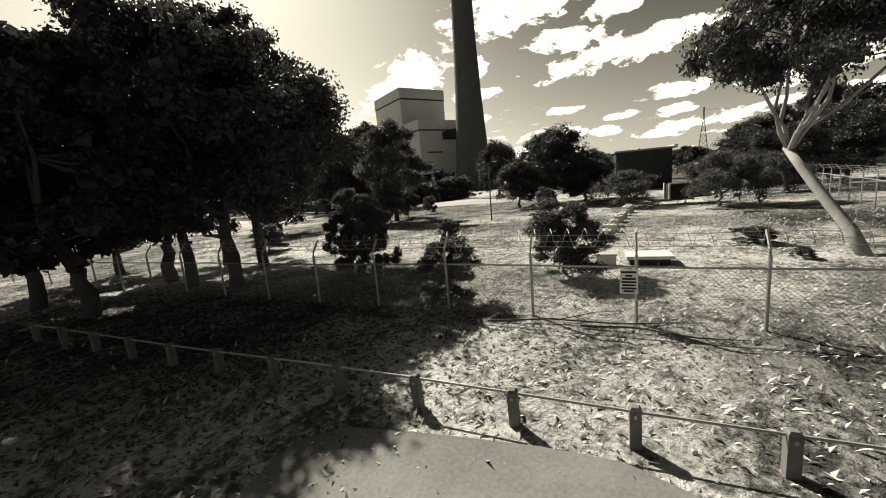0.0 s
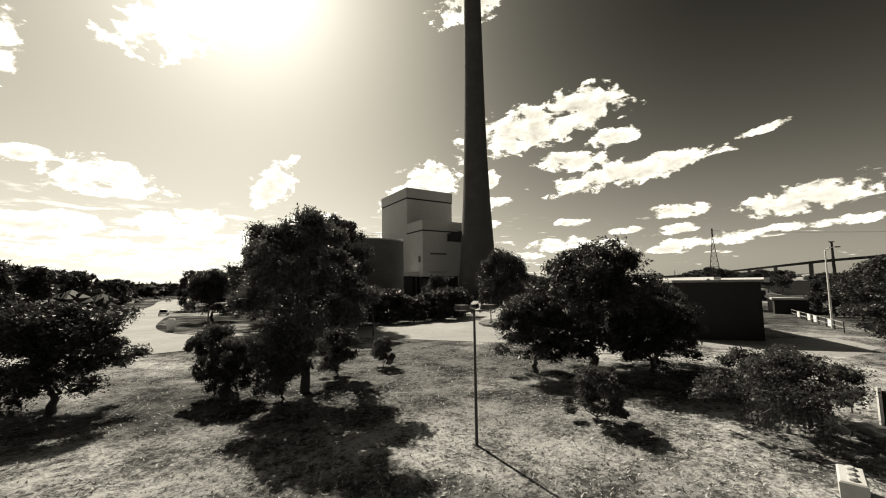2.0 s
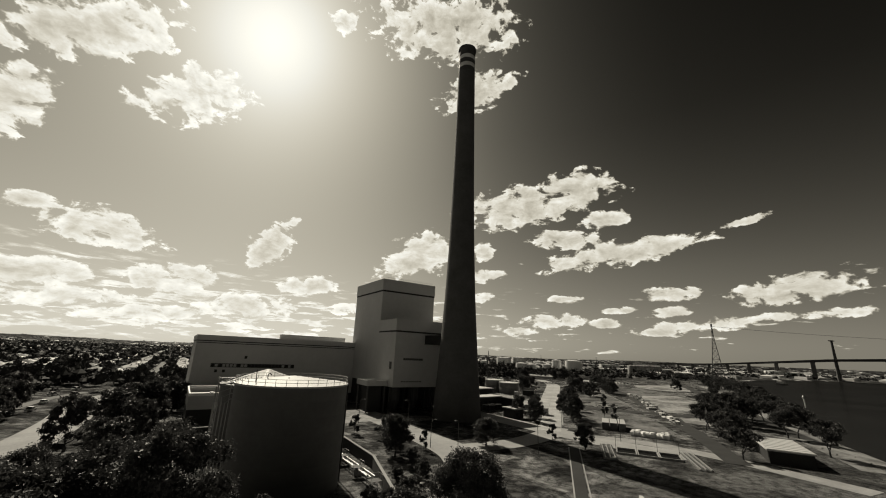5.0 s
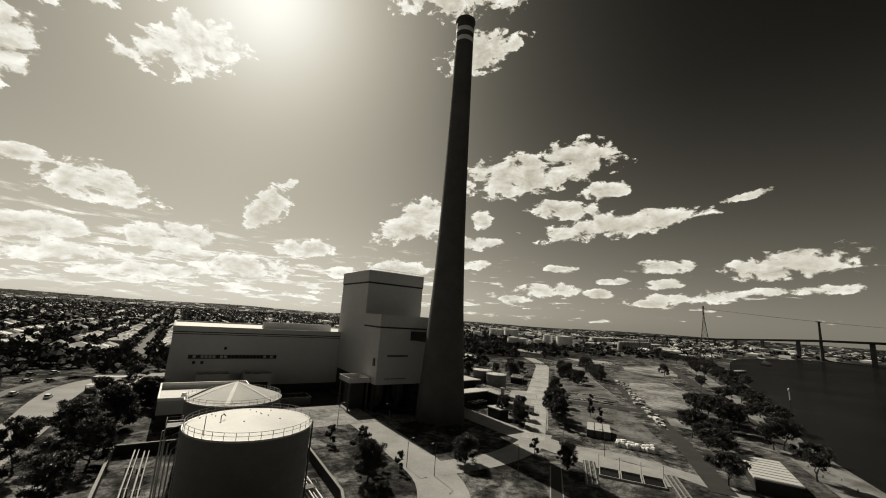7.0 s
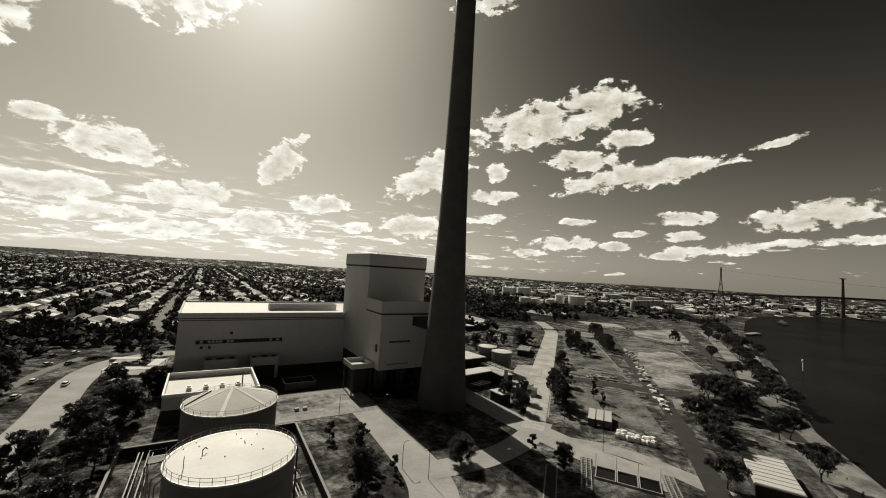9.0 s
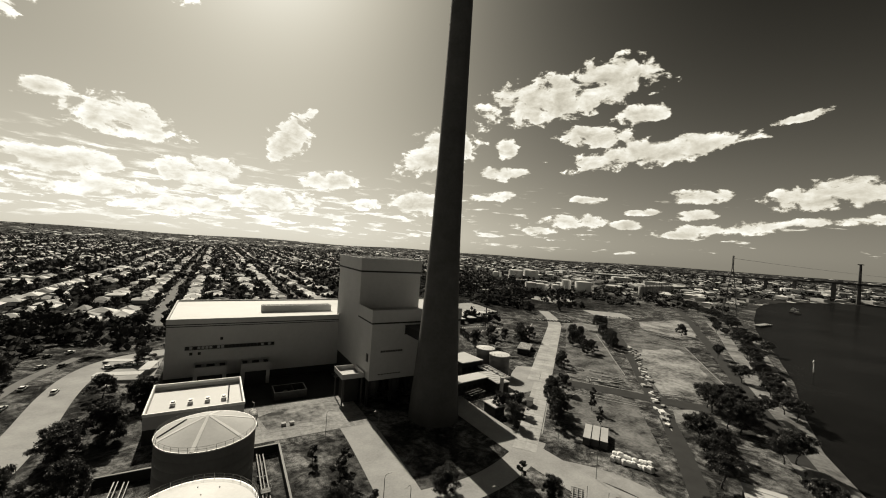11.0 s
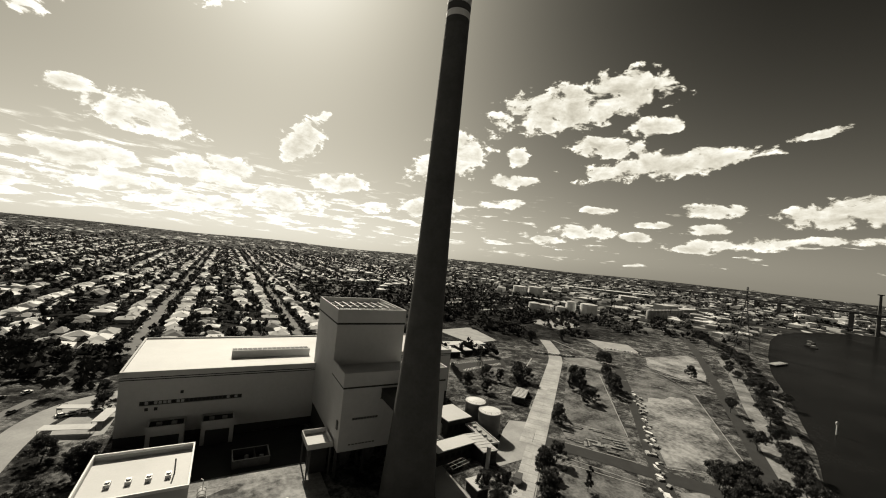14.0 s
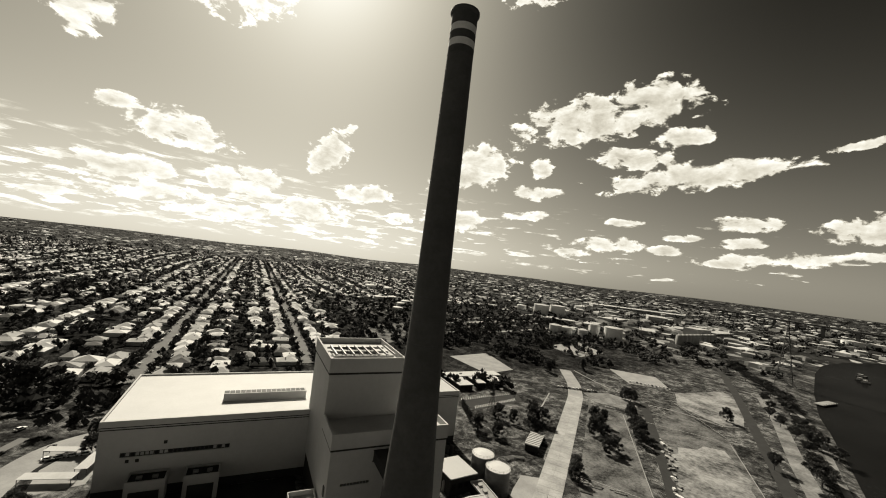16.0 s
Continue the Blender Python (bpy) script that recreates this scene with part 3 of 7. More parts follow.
strip("barrier_wall", [(261, 98), (275, 82), (283, 52)], 1.2, CONCRETE, "pale low barrier wall beside the field", 0.5, category="wall")

# ---- chimney ----
stack = thing("chimney", "very tall tapering dark concrete chimney with white bands", "chimney")
prof = [(9.9, -0.5), (9.3, 8), (8.5, 18), (7.75, 30), (6.7, 48), (5.75, 72), (5.1, 100), (4.6, 133), (4.25, 162.5)]
part("shaft", Mesh().lathe(0, 0, prof + [(4.2, 165.3)], 48), CHIMNEY, stack, smooth=True)
for k in range(22):
    z = 9 + 7.2 * k
    r = np.interp(z, [p[1] for p in prof], [p[0] for p in prof])
    part("lift_joint", Mesh().lathe(0, 0, [(r - 0.1, z - 0.12), (r + 0.03, z - 0.1), (r + 0.03, z + 0.1), (r - 0.1, z + 0.12)], 48, False), CHIMNEY, stack, smooth=True)
for z0, z1, m, nm in ((165.3, 167.7, BAND_D, "dark_band"), (167.7, 170.0, BAND_W, "white_band"), (170.0, 172.6, BAND_D, "dark_band"), (172.6, 174.9, BAND_W, "white_band"), (174.9, 178.7, BAND_D, "dark_band")):
    part(nm, Mesh().lathe(0, 0, [(4.24, z0), (4.2, z1)], 48), m, stack, smooth=True)
rim = Mesh().lathe(0, 0, [(4.3, 178.7), (4.75, 179.3), (4.75, 180.1), (3.7, 180.1), (3.7, 178.0)], 48, False)
part("cap", rim, BAND_D, stack, smooth=True)

# ---- boiler house: tall block, with a lower block in front on stilts ----


def rim_walls(m, x0, y0, x1, y1, z0, z1, t):
    """Four parapet walls, butted."""
    m.box(x0, y0, z0, x1, y0 + t, z1).box(x0, y1 - t, z0, x1, y1, z1)
    return m.box(x0, y0 + t, z0, x0 + t, y1 - t, z1).box(x1 - t, y0 + t, z0, x1, y1 - t, z1)


BX0, BX1, BY0, BYM, BY1 = -20.8, 8.7, 17.7, 35.05, 68.5
boiler = thing("boiler_house", "tall pale windowless boiler house with lower block on stilts", "power station")
m = Mesh()
m.box(BX0, BYM, 11, BX1, BY1, 56.3)
part("upper_block", m, CLAD, boiler)
part("upper_parapet", rim_walls(Mesh(), BX0 - 0.25, BYM - 0.25, BX1 + 0.25, BY1 + 0.25, 53.7, 59.15, 0.6), CLAD, boiler)
part("shadow_joint", Mesh().box(BX0 - 0.12, BYM - 0.12, 52.9, BX1 + 0.12, BYM, 53.7).box(BX0 - 0.12, BYM, 52.9, BX0, BY1, 53.7), CLAD_D, boiler)
part("roof", Mesh().box(BX0 + 0.35, BYM + 0.35, 56.3, BX1 - 0.35, BY1 - 0.35, 56.8), ROOF_L, boiler)
LX1 = 22.0
for xa, xb, za, zb in ((BX0, -16.5, 10.3, 36.0), (-16.5, -6.5, 10.3, 21.4), (-16.5, -6.5, 22.3, 36.0), (-6.5, LX1, 10.3, 36.0)):
    part("wall_panel", Mesh().box(xa, BY0, za, xb, BY0 + 0.5, zb), CLAD, boiler)
for xa in (BX0, LX1 - 0.5):
    part("side_wall", Mesh().box(xa, BY0 + 0.5, 10.3, xa + 0.5, BYM, 36.0), CLAD, boiler)
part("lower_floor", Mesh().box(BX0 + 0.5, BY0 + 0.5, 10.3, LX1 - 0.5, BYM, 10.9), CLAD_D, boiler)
part("lower_parapet", Mesh().box(BX0 - 0.25, BY0 - 0.25, 33.9, LX1 + 0.25, BY0 + 0.35, 38.9).box(BX0 - 0.25, BY0 + 0.35, 33.9, BX0 + 0.35, BYM - 0.3, 38.9).box(LX1 - 0.35, BY0 + 0.35, 33.9, LX1 + 0.25, BYM - 0.3, 38.9), CLAD, boiler)
part("lower_roof", Mesh().box(BX0 + 0.5, BY0 + 0.5, 36.0, LX1 - 0.5, BYM - 0.02, 36.6), ROOF_L, boiler)
part("lower_joint", Mesh().box(BX0 - 0.12, BY0 - 0.12, 33.2, LX1, BY0, 33.9).box(BX0 - 0.12, BY0, 33.2, BX0, BYM, 33.9), CLAD_D, boiler)
for i in range(9):
    xa = -16.3 + i * 1.1
    part("vent_louvre", Mesh().box(xa, BY0 + 0.2, 21.4, xa + 0.95, BY0 + 0.35, 22.3), STEEL_D, boiler)
for i in range(8):
    xa = -17.0 + i * 1.3
    part("low_louvre", Mesh().box(xa, BY0 - 0.06, 12.35, xa + 0.9, BY0, 12.75), CLAD_D, boiler)
part("wall_hatch", Mesh().box(BX0 - 0.35, 20.0, 17.5, BX0, 21.6, 20.6), STEEL_D, boiler)
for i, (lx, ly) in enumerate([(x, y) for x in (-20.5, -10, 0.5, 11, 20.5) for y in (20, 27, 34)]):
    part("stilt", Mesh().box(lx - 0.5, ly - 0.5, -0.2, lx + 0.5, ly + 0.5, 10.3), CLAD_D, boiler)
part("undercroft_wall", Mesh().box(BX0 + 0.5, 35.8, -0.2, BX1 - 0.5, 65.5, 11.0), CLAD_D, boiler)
for i in range(8):
    part("roof_beam", Mesh().box(BX0 + 3 + i * 3.4, BYM + 6, 58.5, BX0 + 3.5 + i * 3.4, BYM + 20, 59.2), STEEL, boiler)
for y in (BYM + 6, BYM + 13, BYM + 20):
    part("roof_girder", Mesh().box(BX0 + 2, y - 0.3, 57.6, BX1 - 3, y + 0.3, 58.5), STEEL, boiler)
part("roof_plant", Mesh().box(BX0 + 4, BYM + 4, 56.8, BX1 - 8, BYM + 22, 57.6), STEEL_D, boiler)
for i in range(20):
    part("rail_post", Mesh().tube([(BX0 + 1 + i * 1.4, BYM + 0.1, 59.15), (BX0 + 1 + i * 1.4, BYM + 0.1, 60.1)], 0.05, 4), STEEL, boiler)
part("handrail", Mesh().tube([(BX0 + 1, BYM + 0.1, 60.1), (BX1 - 1, BYM + 0.1, 60.1)], 0.05, 4), STEEL, boiler)

duct = thing("flue_duct", "dark steel flue duct running from the boiler house into the stack", "duct")
part("duct_body", Mesh().box(-6.0, 3.0, 28.8, 2.4, 17.68, 32.2), DARKBOX, duct)
part("duct_roof", Mesh().box(-6.2, 3.0, 32.2, 2.6, 17.68, 32.45), CLAD_D, duct)
part("duct_flange", Mesh().box(-6.3, 17.3, 28.5, 2.7, 17.67, 28.8), STEEL_D, duct)

canopy = thing("lift_platform", "pale open-topped box platform on steel legs beside the boiler house", "platform")
part("tray", rim_walls(Mesh(), -30.4, 21.8, -21.3, 33.5, 10.6, 12.6, 0.3), CLAD, canopy)
part("tray_floor", Mesh().box(-30.1, 22.1, 10.6, -21.6, 33.2, 10.9), ROOF_L, canopy)
for x, y in ((-29.8, 22.4), (-22, 22.4), (-29.8, 32.9), (-22, 32.9)):
    part("leg", Mesh().box(x - 0.25, y - 0.25, -0.1, x + 0.25, y + 0.25, 10.6), STEEL_D, canopy)

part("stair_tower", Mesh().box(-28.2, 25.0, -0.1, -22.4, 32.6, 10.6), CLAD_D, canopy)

# ---- turbine hall ----
HX0, HX1, HY0, HY1, HZ = -92.1, 61.5, 65.0, 118.0, 28.5
HXE, HYE = 8.0, 77.5  # the east end stands back
hall = thing("turbine_hall", "long pale flat-roofed turbine hall with a strip of windows", "power station")
WX0, WX1, WZ0, WZ1 = -85.3, -50.3, 15.0, 16.7
for xa, xb, za, zb in ((HX0, WX0, 3.5, HZ - 2.6), (WX0, WX1, 3.5, WZ0), (WX0, WX1, WZ1, HZ - 2.6), (WX1, HXE, 3.5, HZ - 2.6)):
    part("wall_panel", Mesh().box(xa, HY0, za, xb, HY0 + 0.6, zb), CLAD, hall)
for xa, ya, xb, yb in ((HX0, HY0 + 0.6, HX0 + 0.6, HY1 - 0.6), (HX1 - 0.6, HYE + 0.6, HX1, HY1 - 0.6), (HX0, HY1 - 0.6, HX1, HY1), (HXE - 0.6, HY0 + 0.6, HXE, HYE), (HXE - 0.6, HYE, HX1, HYE + 0.6)):
    part("wall_panel", Mesh().box(xa, ya, 3.5, xb, yb, HZ - 2.6), CLAD, hall)


def hall_rim(out, z0, z1, t):
    """A wall of that thickness all round the stepped plan of the hall."""
    x0, x1, y0, y1, xe, ye = HX0 - out, HX1 + out, HY0 - out, HY1 + out, HXE + out, HYE - out
    rim = Mesh().box(x0, y0, z0, xe, y0 + t, z1).box(xe - t, y0 + t, z0, xe, ye, z1).box(xe - t, ye, z0, x1, ye + t, z1)
    return rim.box(x1 - t, ye + t, z0, x1, y1 - t, z1).box(x0, y1 - t, z0, x1, y1, z1).box(x0, y0 + t, z0, x0 + t, y1 - t, z1)


part("plinth", hall_rim(-0.1, -0.2, 3.5, 0.6), CLAD_D, hall)
part("parapet", hall_rim(0.25, HZ - 2.2, HZ, 0.7), CLAD, hall)
part("cornice_joint", hall_rim(0.1, HZ - 2.6, HZ - 2.2, 0.5), CLAD_D, hall)
part("cornice_rib", Mesh().box(HX0 - 0.2, HY0 - 0.2, HZ - 3.4, HXE, HY0, HZ - 3.1).box(HXE + 0.3, HYE - 0.2, HZ - 3.4, HX1 + 0.2, HYE, HZ - 3.1), CLAD_D, hall)
part("roof", Mesh().box(HX0 + 0.45, HY0 + 0.45, HZ - 1.2, HXE - 0.45, HYE + 0.45, HZ - 0.7).box(HX0 + 0.45, HYE + 0.45, HZ - 1.2, HX1 - 0.45, HY1 - 0.45, HZ - 0.7), ROOF_W, hall)
n_pane = 24
for i in range(n_pane):
    xa = WX0 + (WX1 - WX0) * i / n_pane
    w = thing("window", "", "")
    w.parent = hall
    wd = (WX1 - WX0) / n_pane
    lit = i in (1, 3, 4, 5, 6, 8, 9, 20, 22)
    part("pane", Mesh().box(xa + 0.2, HY0 + 0.25, WZ0 + 0.3, xa + wd - 0.2, HY0 + 0.3, WZ1 - 0.3), BLIND if lit else GLASS_D, w)
    part("frame", Mesh().box(xa, HY0 + 0.2, WZ0, xa + 0.1, HY0 + 0.34, WZ1), STEEL_D, w)
part("window_backing", Mesh().box(WX0, HY0 + 0.36, WZ0, WX1, HY0 + 0.5, WZ1), CLAD_D, hall)
for x in (-83.5, -80.5, -72.5):
    part("small_vent", Mesh().box(x, HY0 - 0.12, 18.9 if x > -75 else 12.9, x + 1.1, HY0, 20.1 if x > -75 else 14.1), CLAD_D, hall)
# raised lantern on the roof
lantern = thing("roof_lantern", "long low roof lantern with dark glazing along one side", "skylight")
part("kerb", Mesh().box(-55.1, 80.5, HZ - 0.7, BX0, 84.5, HZ + 2.5), CLAD, lantern)
for i in range(16):
    xa = -54.9 + i * 2.1
    part("pane", Mesh().box(xa, 81.2, HZ + 2.48, xa + 1.85, 84.4, HZ + 2.58), GLASS_D, lantern)
for x0, x1 in ((-81.5, -69.5), (-64.0, -52.5)):
    a = thing("hall_annexe", "small flat-roofed pale annexe against the turbine hall with dark roof", "annexe", group="hall annexes")
    part("wall", rim_walls(Mesh(), x0, 57.5, x1, HY0 - 0.28, -0.2, 9.6, 0.5), CLAD, a)
    part("roof", Mesh().box(x0 + 0.5, 58.0, 8.4, x1 - 0.5, HY0 - 0.8, 8.9), CLAD_D, a)
    part("door", Mesh().box(x0 + 1.5, 57.4, -0.1, x1 - 1.5, 57.5, 6.0), CLAD_D, a)
    for k in (0.3, 0.7):
        xv = x0 + (x1 - x0) * k
        part("roof_vent", Mesh().box(xv - 0.9, 60.0, 8.9, xv + 0.9, 61.4, 9.7), STEEL, a)

# ---- low workshop with a bright roof behind the tanks ----
FX0, FX1, FY0, FY1, FZ = -92.5, -65.2, 15.8, 41.8, 9.5
shop = thing("workshop", "low pale workshop with a white parapet roof and roof fans", "workshop")
part("wall", rim_walls(Mesh(), FX0, FY0, FX1, FY1, 4.6, FZ - 0.9, 0.4), CLAD, shop)
part("base_wall", rim_walls(Mesh(), FX0 + 0.1, FY0 + 0.1, FX1 - 0.1, FY1 - 0.1, -0.2, 4.6, 0.4), CLAD_D, shop)
part("parapet", rim_walls(Mesh(), FX0 - 0.15, FY0 - 0.15, FX1 + 0.15, FY1 + 0.15, FZ - 0.9, FZ, 0.5), WHITE, shop)
part("roof", Mesh().box(FX0 + 0.4, FY0 + 0.4, FZ - 2.4, FX1 - 0.4, FY1 - 0.4, FZ - 2.1), ROOF_W, shop)
for i in range(4):
    x = -86.5 + i * 4.9
    part("roof_fan", Mesh().box(x, 24.5, FZ - 2.1, x + 1.5, 27.0, FZ - 1.0).lathe(x + 0.75, 25.7, [(0.6, FZ - 1.0), (0.6, FZ - 0.6)], 10), STEEL, shop)
part("flue", Mesh().tube([(-69.6, 27, FZ - 2.1), (-69.6, 27, FZ + 2.6)], 0.22, 8), STEEL_D, shop)

# ---- storage tanks ----


def tank(x, y, r, h, apex, label, panels=0, posts=36, wall=TANK, roof=TANK_R):
    t = thing("storage_tank", label, "tank", group="storage tanks")
    rows = int(h / 2.4)
    prof = [(r, -0.3)]
    for k in range(1, rows):
        z = h * k / rows
        prof += [(r, z - 0.04), (r - 0.008, z - 0.02), (r - 0.008, z + 0.02), (r, z + 0.04)]
    part("shell", Mesh().lathe(x, y, prof + [(r, h)], 72, False), wall, t, smooth=True)
    part("top_angle", Mesh().lathe(x, y, [(r, h - 0.3), (r + 0.18, h - 0.3), (r + 0.18, h), (r, h)], 72, False), STEEL, t)
    part("roof", Mesh().lathe(x, y, [(r, h), (r * 0.5, h + (apex - h) * 0.52), (0.15, apex)], 72), roof, t, smooth=True)
    for k in range(panels):
        a = 2 * math.pi * k / panels + 0.25
        c, q = math.cos(a), math.sin(a)
        rib = []
        for f, wd in ((0.99, 0.5), (0.5, 0.42), (0.02, 0.3)):
            z = h + 0.03 + ((apex - h) * 0.52 * (1 - f) / 0.5 if f >= 0.5 else (apex - h) * (0.52 + 0.48 * (0.5 - f) / 0.5))
            rib += [(x + c * r * f - q * wd, y + q * r * f + c * wd, z), (x + c * r * f + q * wd, y + q * r * f - c * wd, z), (x + c * r * f + q * wd, y + q * r * f - c * wd, z + 0.05), (x + c * r * f - q * wd, y + q * r * f + c * wd, z + 0.05)]
        part("roof_rib", Mesh().add(rib, [(0, 1, 2, 3), (11, 10, 9, 8)] + [(4 * s + e, 4 * s + 4 + e, 4 * s + 4 + (e + 1) % 4, 4 * s + (e + 1) % 4) for s in range(2) for e in range(4)]), TANK_R, t)
    for k in range(posts):
        a = 2 * math.pi * k / posts
        px, py = x + (r - 0.1) * math.cos(a), y + (r - 0.1) * math.sin(a)
        part("rail_post", Mesh().tube([(px, py, h), (px, py, h + 1.1)], 0.045, 4), STEEL, t)
    for dz in (0.55, 1.1):
        ring = [(x + (r - 0.1) * math.cos(2 * math.pi * k / 72), y + (r - 0.1) * math.sin(2 * math.pi * k / 72), h + dz) for k in range(73)]
        part("handrail", Mesh().tube(ring, 0.035, 4), STEEL, t)
    return t


T1 = tank(-77.8, -52.0, 10.3, 18.2, 19.4, "large dark fuel oil tank with a bright flat roof and railing")
T2 = tank(-75.7, -13.0, 11.2, 14.9, 18.6, "large fuel oil tank with a ribbed conical roof and railing", panels=6, roof=TANK_P)
tank(58.3, 31.1, 5.5, 11.0, 11.5, "dark vertical water tank with a white roof", posts=18, wall=TANK)
tank(57.3, 42.2, 5.2, 11.7, 12.2, "dark vertical water tank beside its twin", posts=18, wall=TANK)
# pipe and ladder on the near tank
part("drain_pipe", Mesh().tube([(-67.2, -53.5, 0), (-67.2, -53.5, 17.8), (-67.6, -53.3, 18.2)], 0.16, 8), STEEL_D, T1)
part("roof_hatch", Mesh().tube([(-82.6, -51.6, 18.6), (-82.6, -51.6, 19.6), (-82.2, -51.3, 19.8), (-81.9, -51.1, 19.4)], 0.1, 6), STEEL_D, T1)
part("roof_pipe", Mesh().tube([(-86.2, -14.0, 15.2), (-83.0, -12.0, 16.4), (-80.5, -10.0, 17.1)], 0.18, 6), STEEL_D, T2)

studs = random.Random(31)
for k in range(12):
    a, q = studs.uniform(0, 6.28), studs.uniform(2.0, 9.0)
    x, y, z = -77.8 + q * math.cos(a), -52 + q * math.sin(a), 19.4 - 0.115 * q
    part("roof_stud", Mesh().tube([(x, y, z - 0.1), (x, y, z + 0.14)], 0.12, 6), STEEL_D, T1)
part("gauge_pole", Mesh().tube([(-85.2, -55.2, 18.3), (-85.2, -55.2, 20.6)], 0.07, 6), STEEL_D, T1)
for k in range(4):
    part("riser_pipe", Mesh().tube([(-89.0 - 0.55 * k, -50.5 + 0.5 * k, 0), (-89.0 - 0.55 * k, -50.5 + 0.5 * k, 14.5 + 0.9 * k), (-88.2, -50.4 + 0.4 * k, 15.2 + 0.9 * k), (-87.4, -50.6 + 0.4 * k, 15.2 + 0.9 * k)], 0.13, 6), STEEL, T1)
part("stair_landing", Mesh().box(-90.4, -49.2, 17.6, -87.6, -46.4, 17.75), STEEL_D, T1)
for x, y in ((-90.3, -49.1), (-90.3, -46.5), (-88.0, -46.3)):
    part("landing_post", Mesh().tube([(x, y, 0), (x, y, 18.8)], 0.07, 5), STEEL, T1)
part("landing_rail", Mesh().tube([(-87.7, -49.1, 18.75), (-90.3, -49.1, 18.75), (-90.3, -46.5, 18.75), (-88.0, -46.3, 18.75)], 0.05, 5), STEEL, T1)
for k in range(9):
    part("landing_brace", Mesh().tube([(-90.3, -49.1, 0.5 + 2 * k), (-90.3, -46.5, 2.3 + 2 * k)], 0.045, 4), STEEL, T1)

# ---- dark shed by the park ----
shed = thing("storage_shed", "long dark sheet-metal shed with a pale low roof", "shed", -69.3, -124.6, -0.8)
shed.rotation_euler = (0, 0, math.atan2(21.3, 24.4))
SL, SW = 35.5, 8.0
part("wall", Mesh().box(0, -SW, 0.5, SL, 0, 7.9), DARKBOX, shed)
part("side_bay", Mesh().box(4.6, 0, 0.5, 12.4, 1.25, 7.9), CLAD, shed)
part("bay_opening", Mesh().box(4.56, 0.1, 1.0, 4.6, 1.1, 7.4), DARKBOX, shed)
part("roof", Mesh().box(-0.25, -SW - 0.2, 7.9, SL + 0.2, 0.25, 8.15).box(4.4, 0.25, 7.9, 12.6, 1.45, 8.15), SHED_ROOF, shed)
part("left_fascia", Mesh().box(12.6, 0.25, 7.5, SL + 0.3, 0.75, 8.35), ROOF_W, shed)
part("right_gutter", Mesh().box(-0.25, -SW - 0.7, 7.85, SL + 0.3, -SW - 0.2, 8.35), ROOF_W, shed)
part("roof_duct", Mesh().box(9.5, -SW + 0.1, 8.15, SL - 2, -SW + 0.9, 8.5), ROOF_W, shed)
part("roof_rib", Mesh().box(0.5, -3.6, 8.15, SL - 9, -3.3, 8.3).box(SL - 9, -3.8, 8.15, SL, -3.2, 8.5), ROOF_W, shed)
part("roof_hatch", Mesh().box(10.2, 0.1, 8.15, 12.2, 1.1, 8.3), DARKBOX, shed)
for k in range(5):
    part("eave_bracket", Mesh().box(14 + k * 3.6, 0.05, 0.8, 14.5 + k * 3.6, 0.6, 7.5), STEEL_D, shed)
for k in range(4):
    part("wall_unit", Mesh().box(15 + k * 3.3, 0.6, 1.0, 17 + k * 3.3, 1.9, 3.2 + 0.5 * (k % 2)), STEEL, shed)

# ---- trees ----


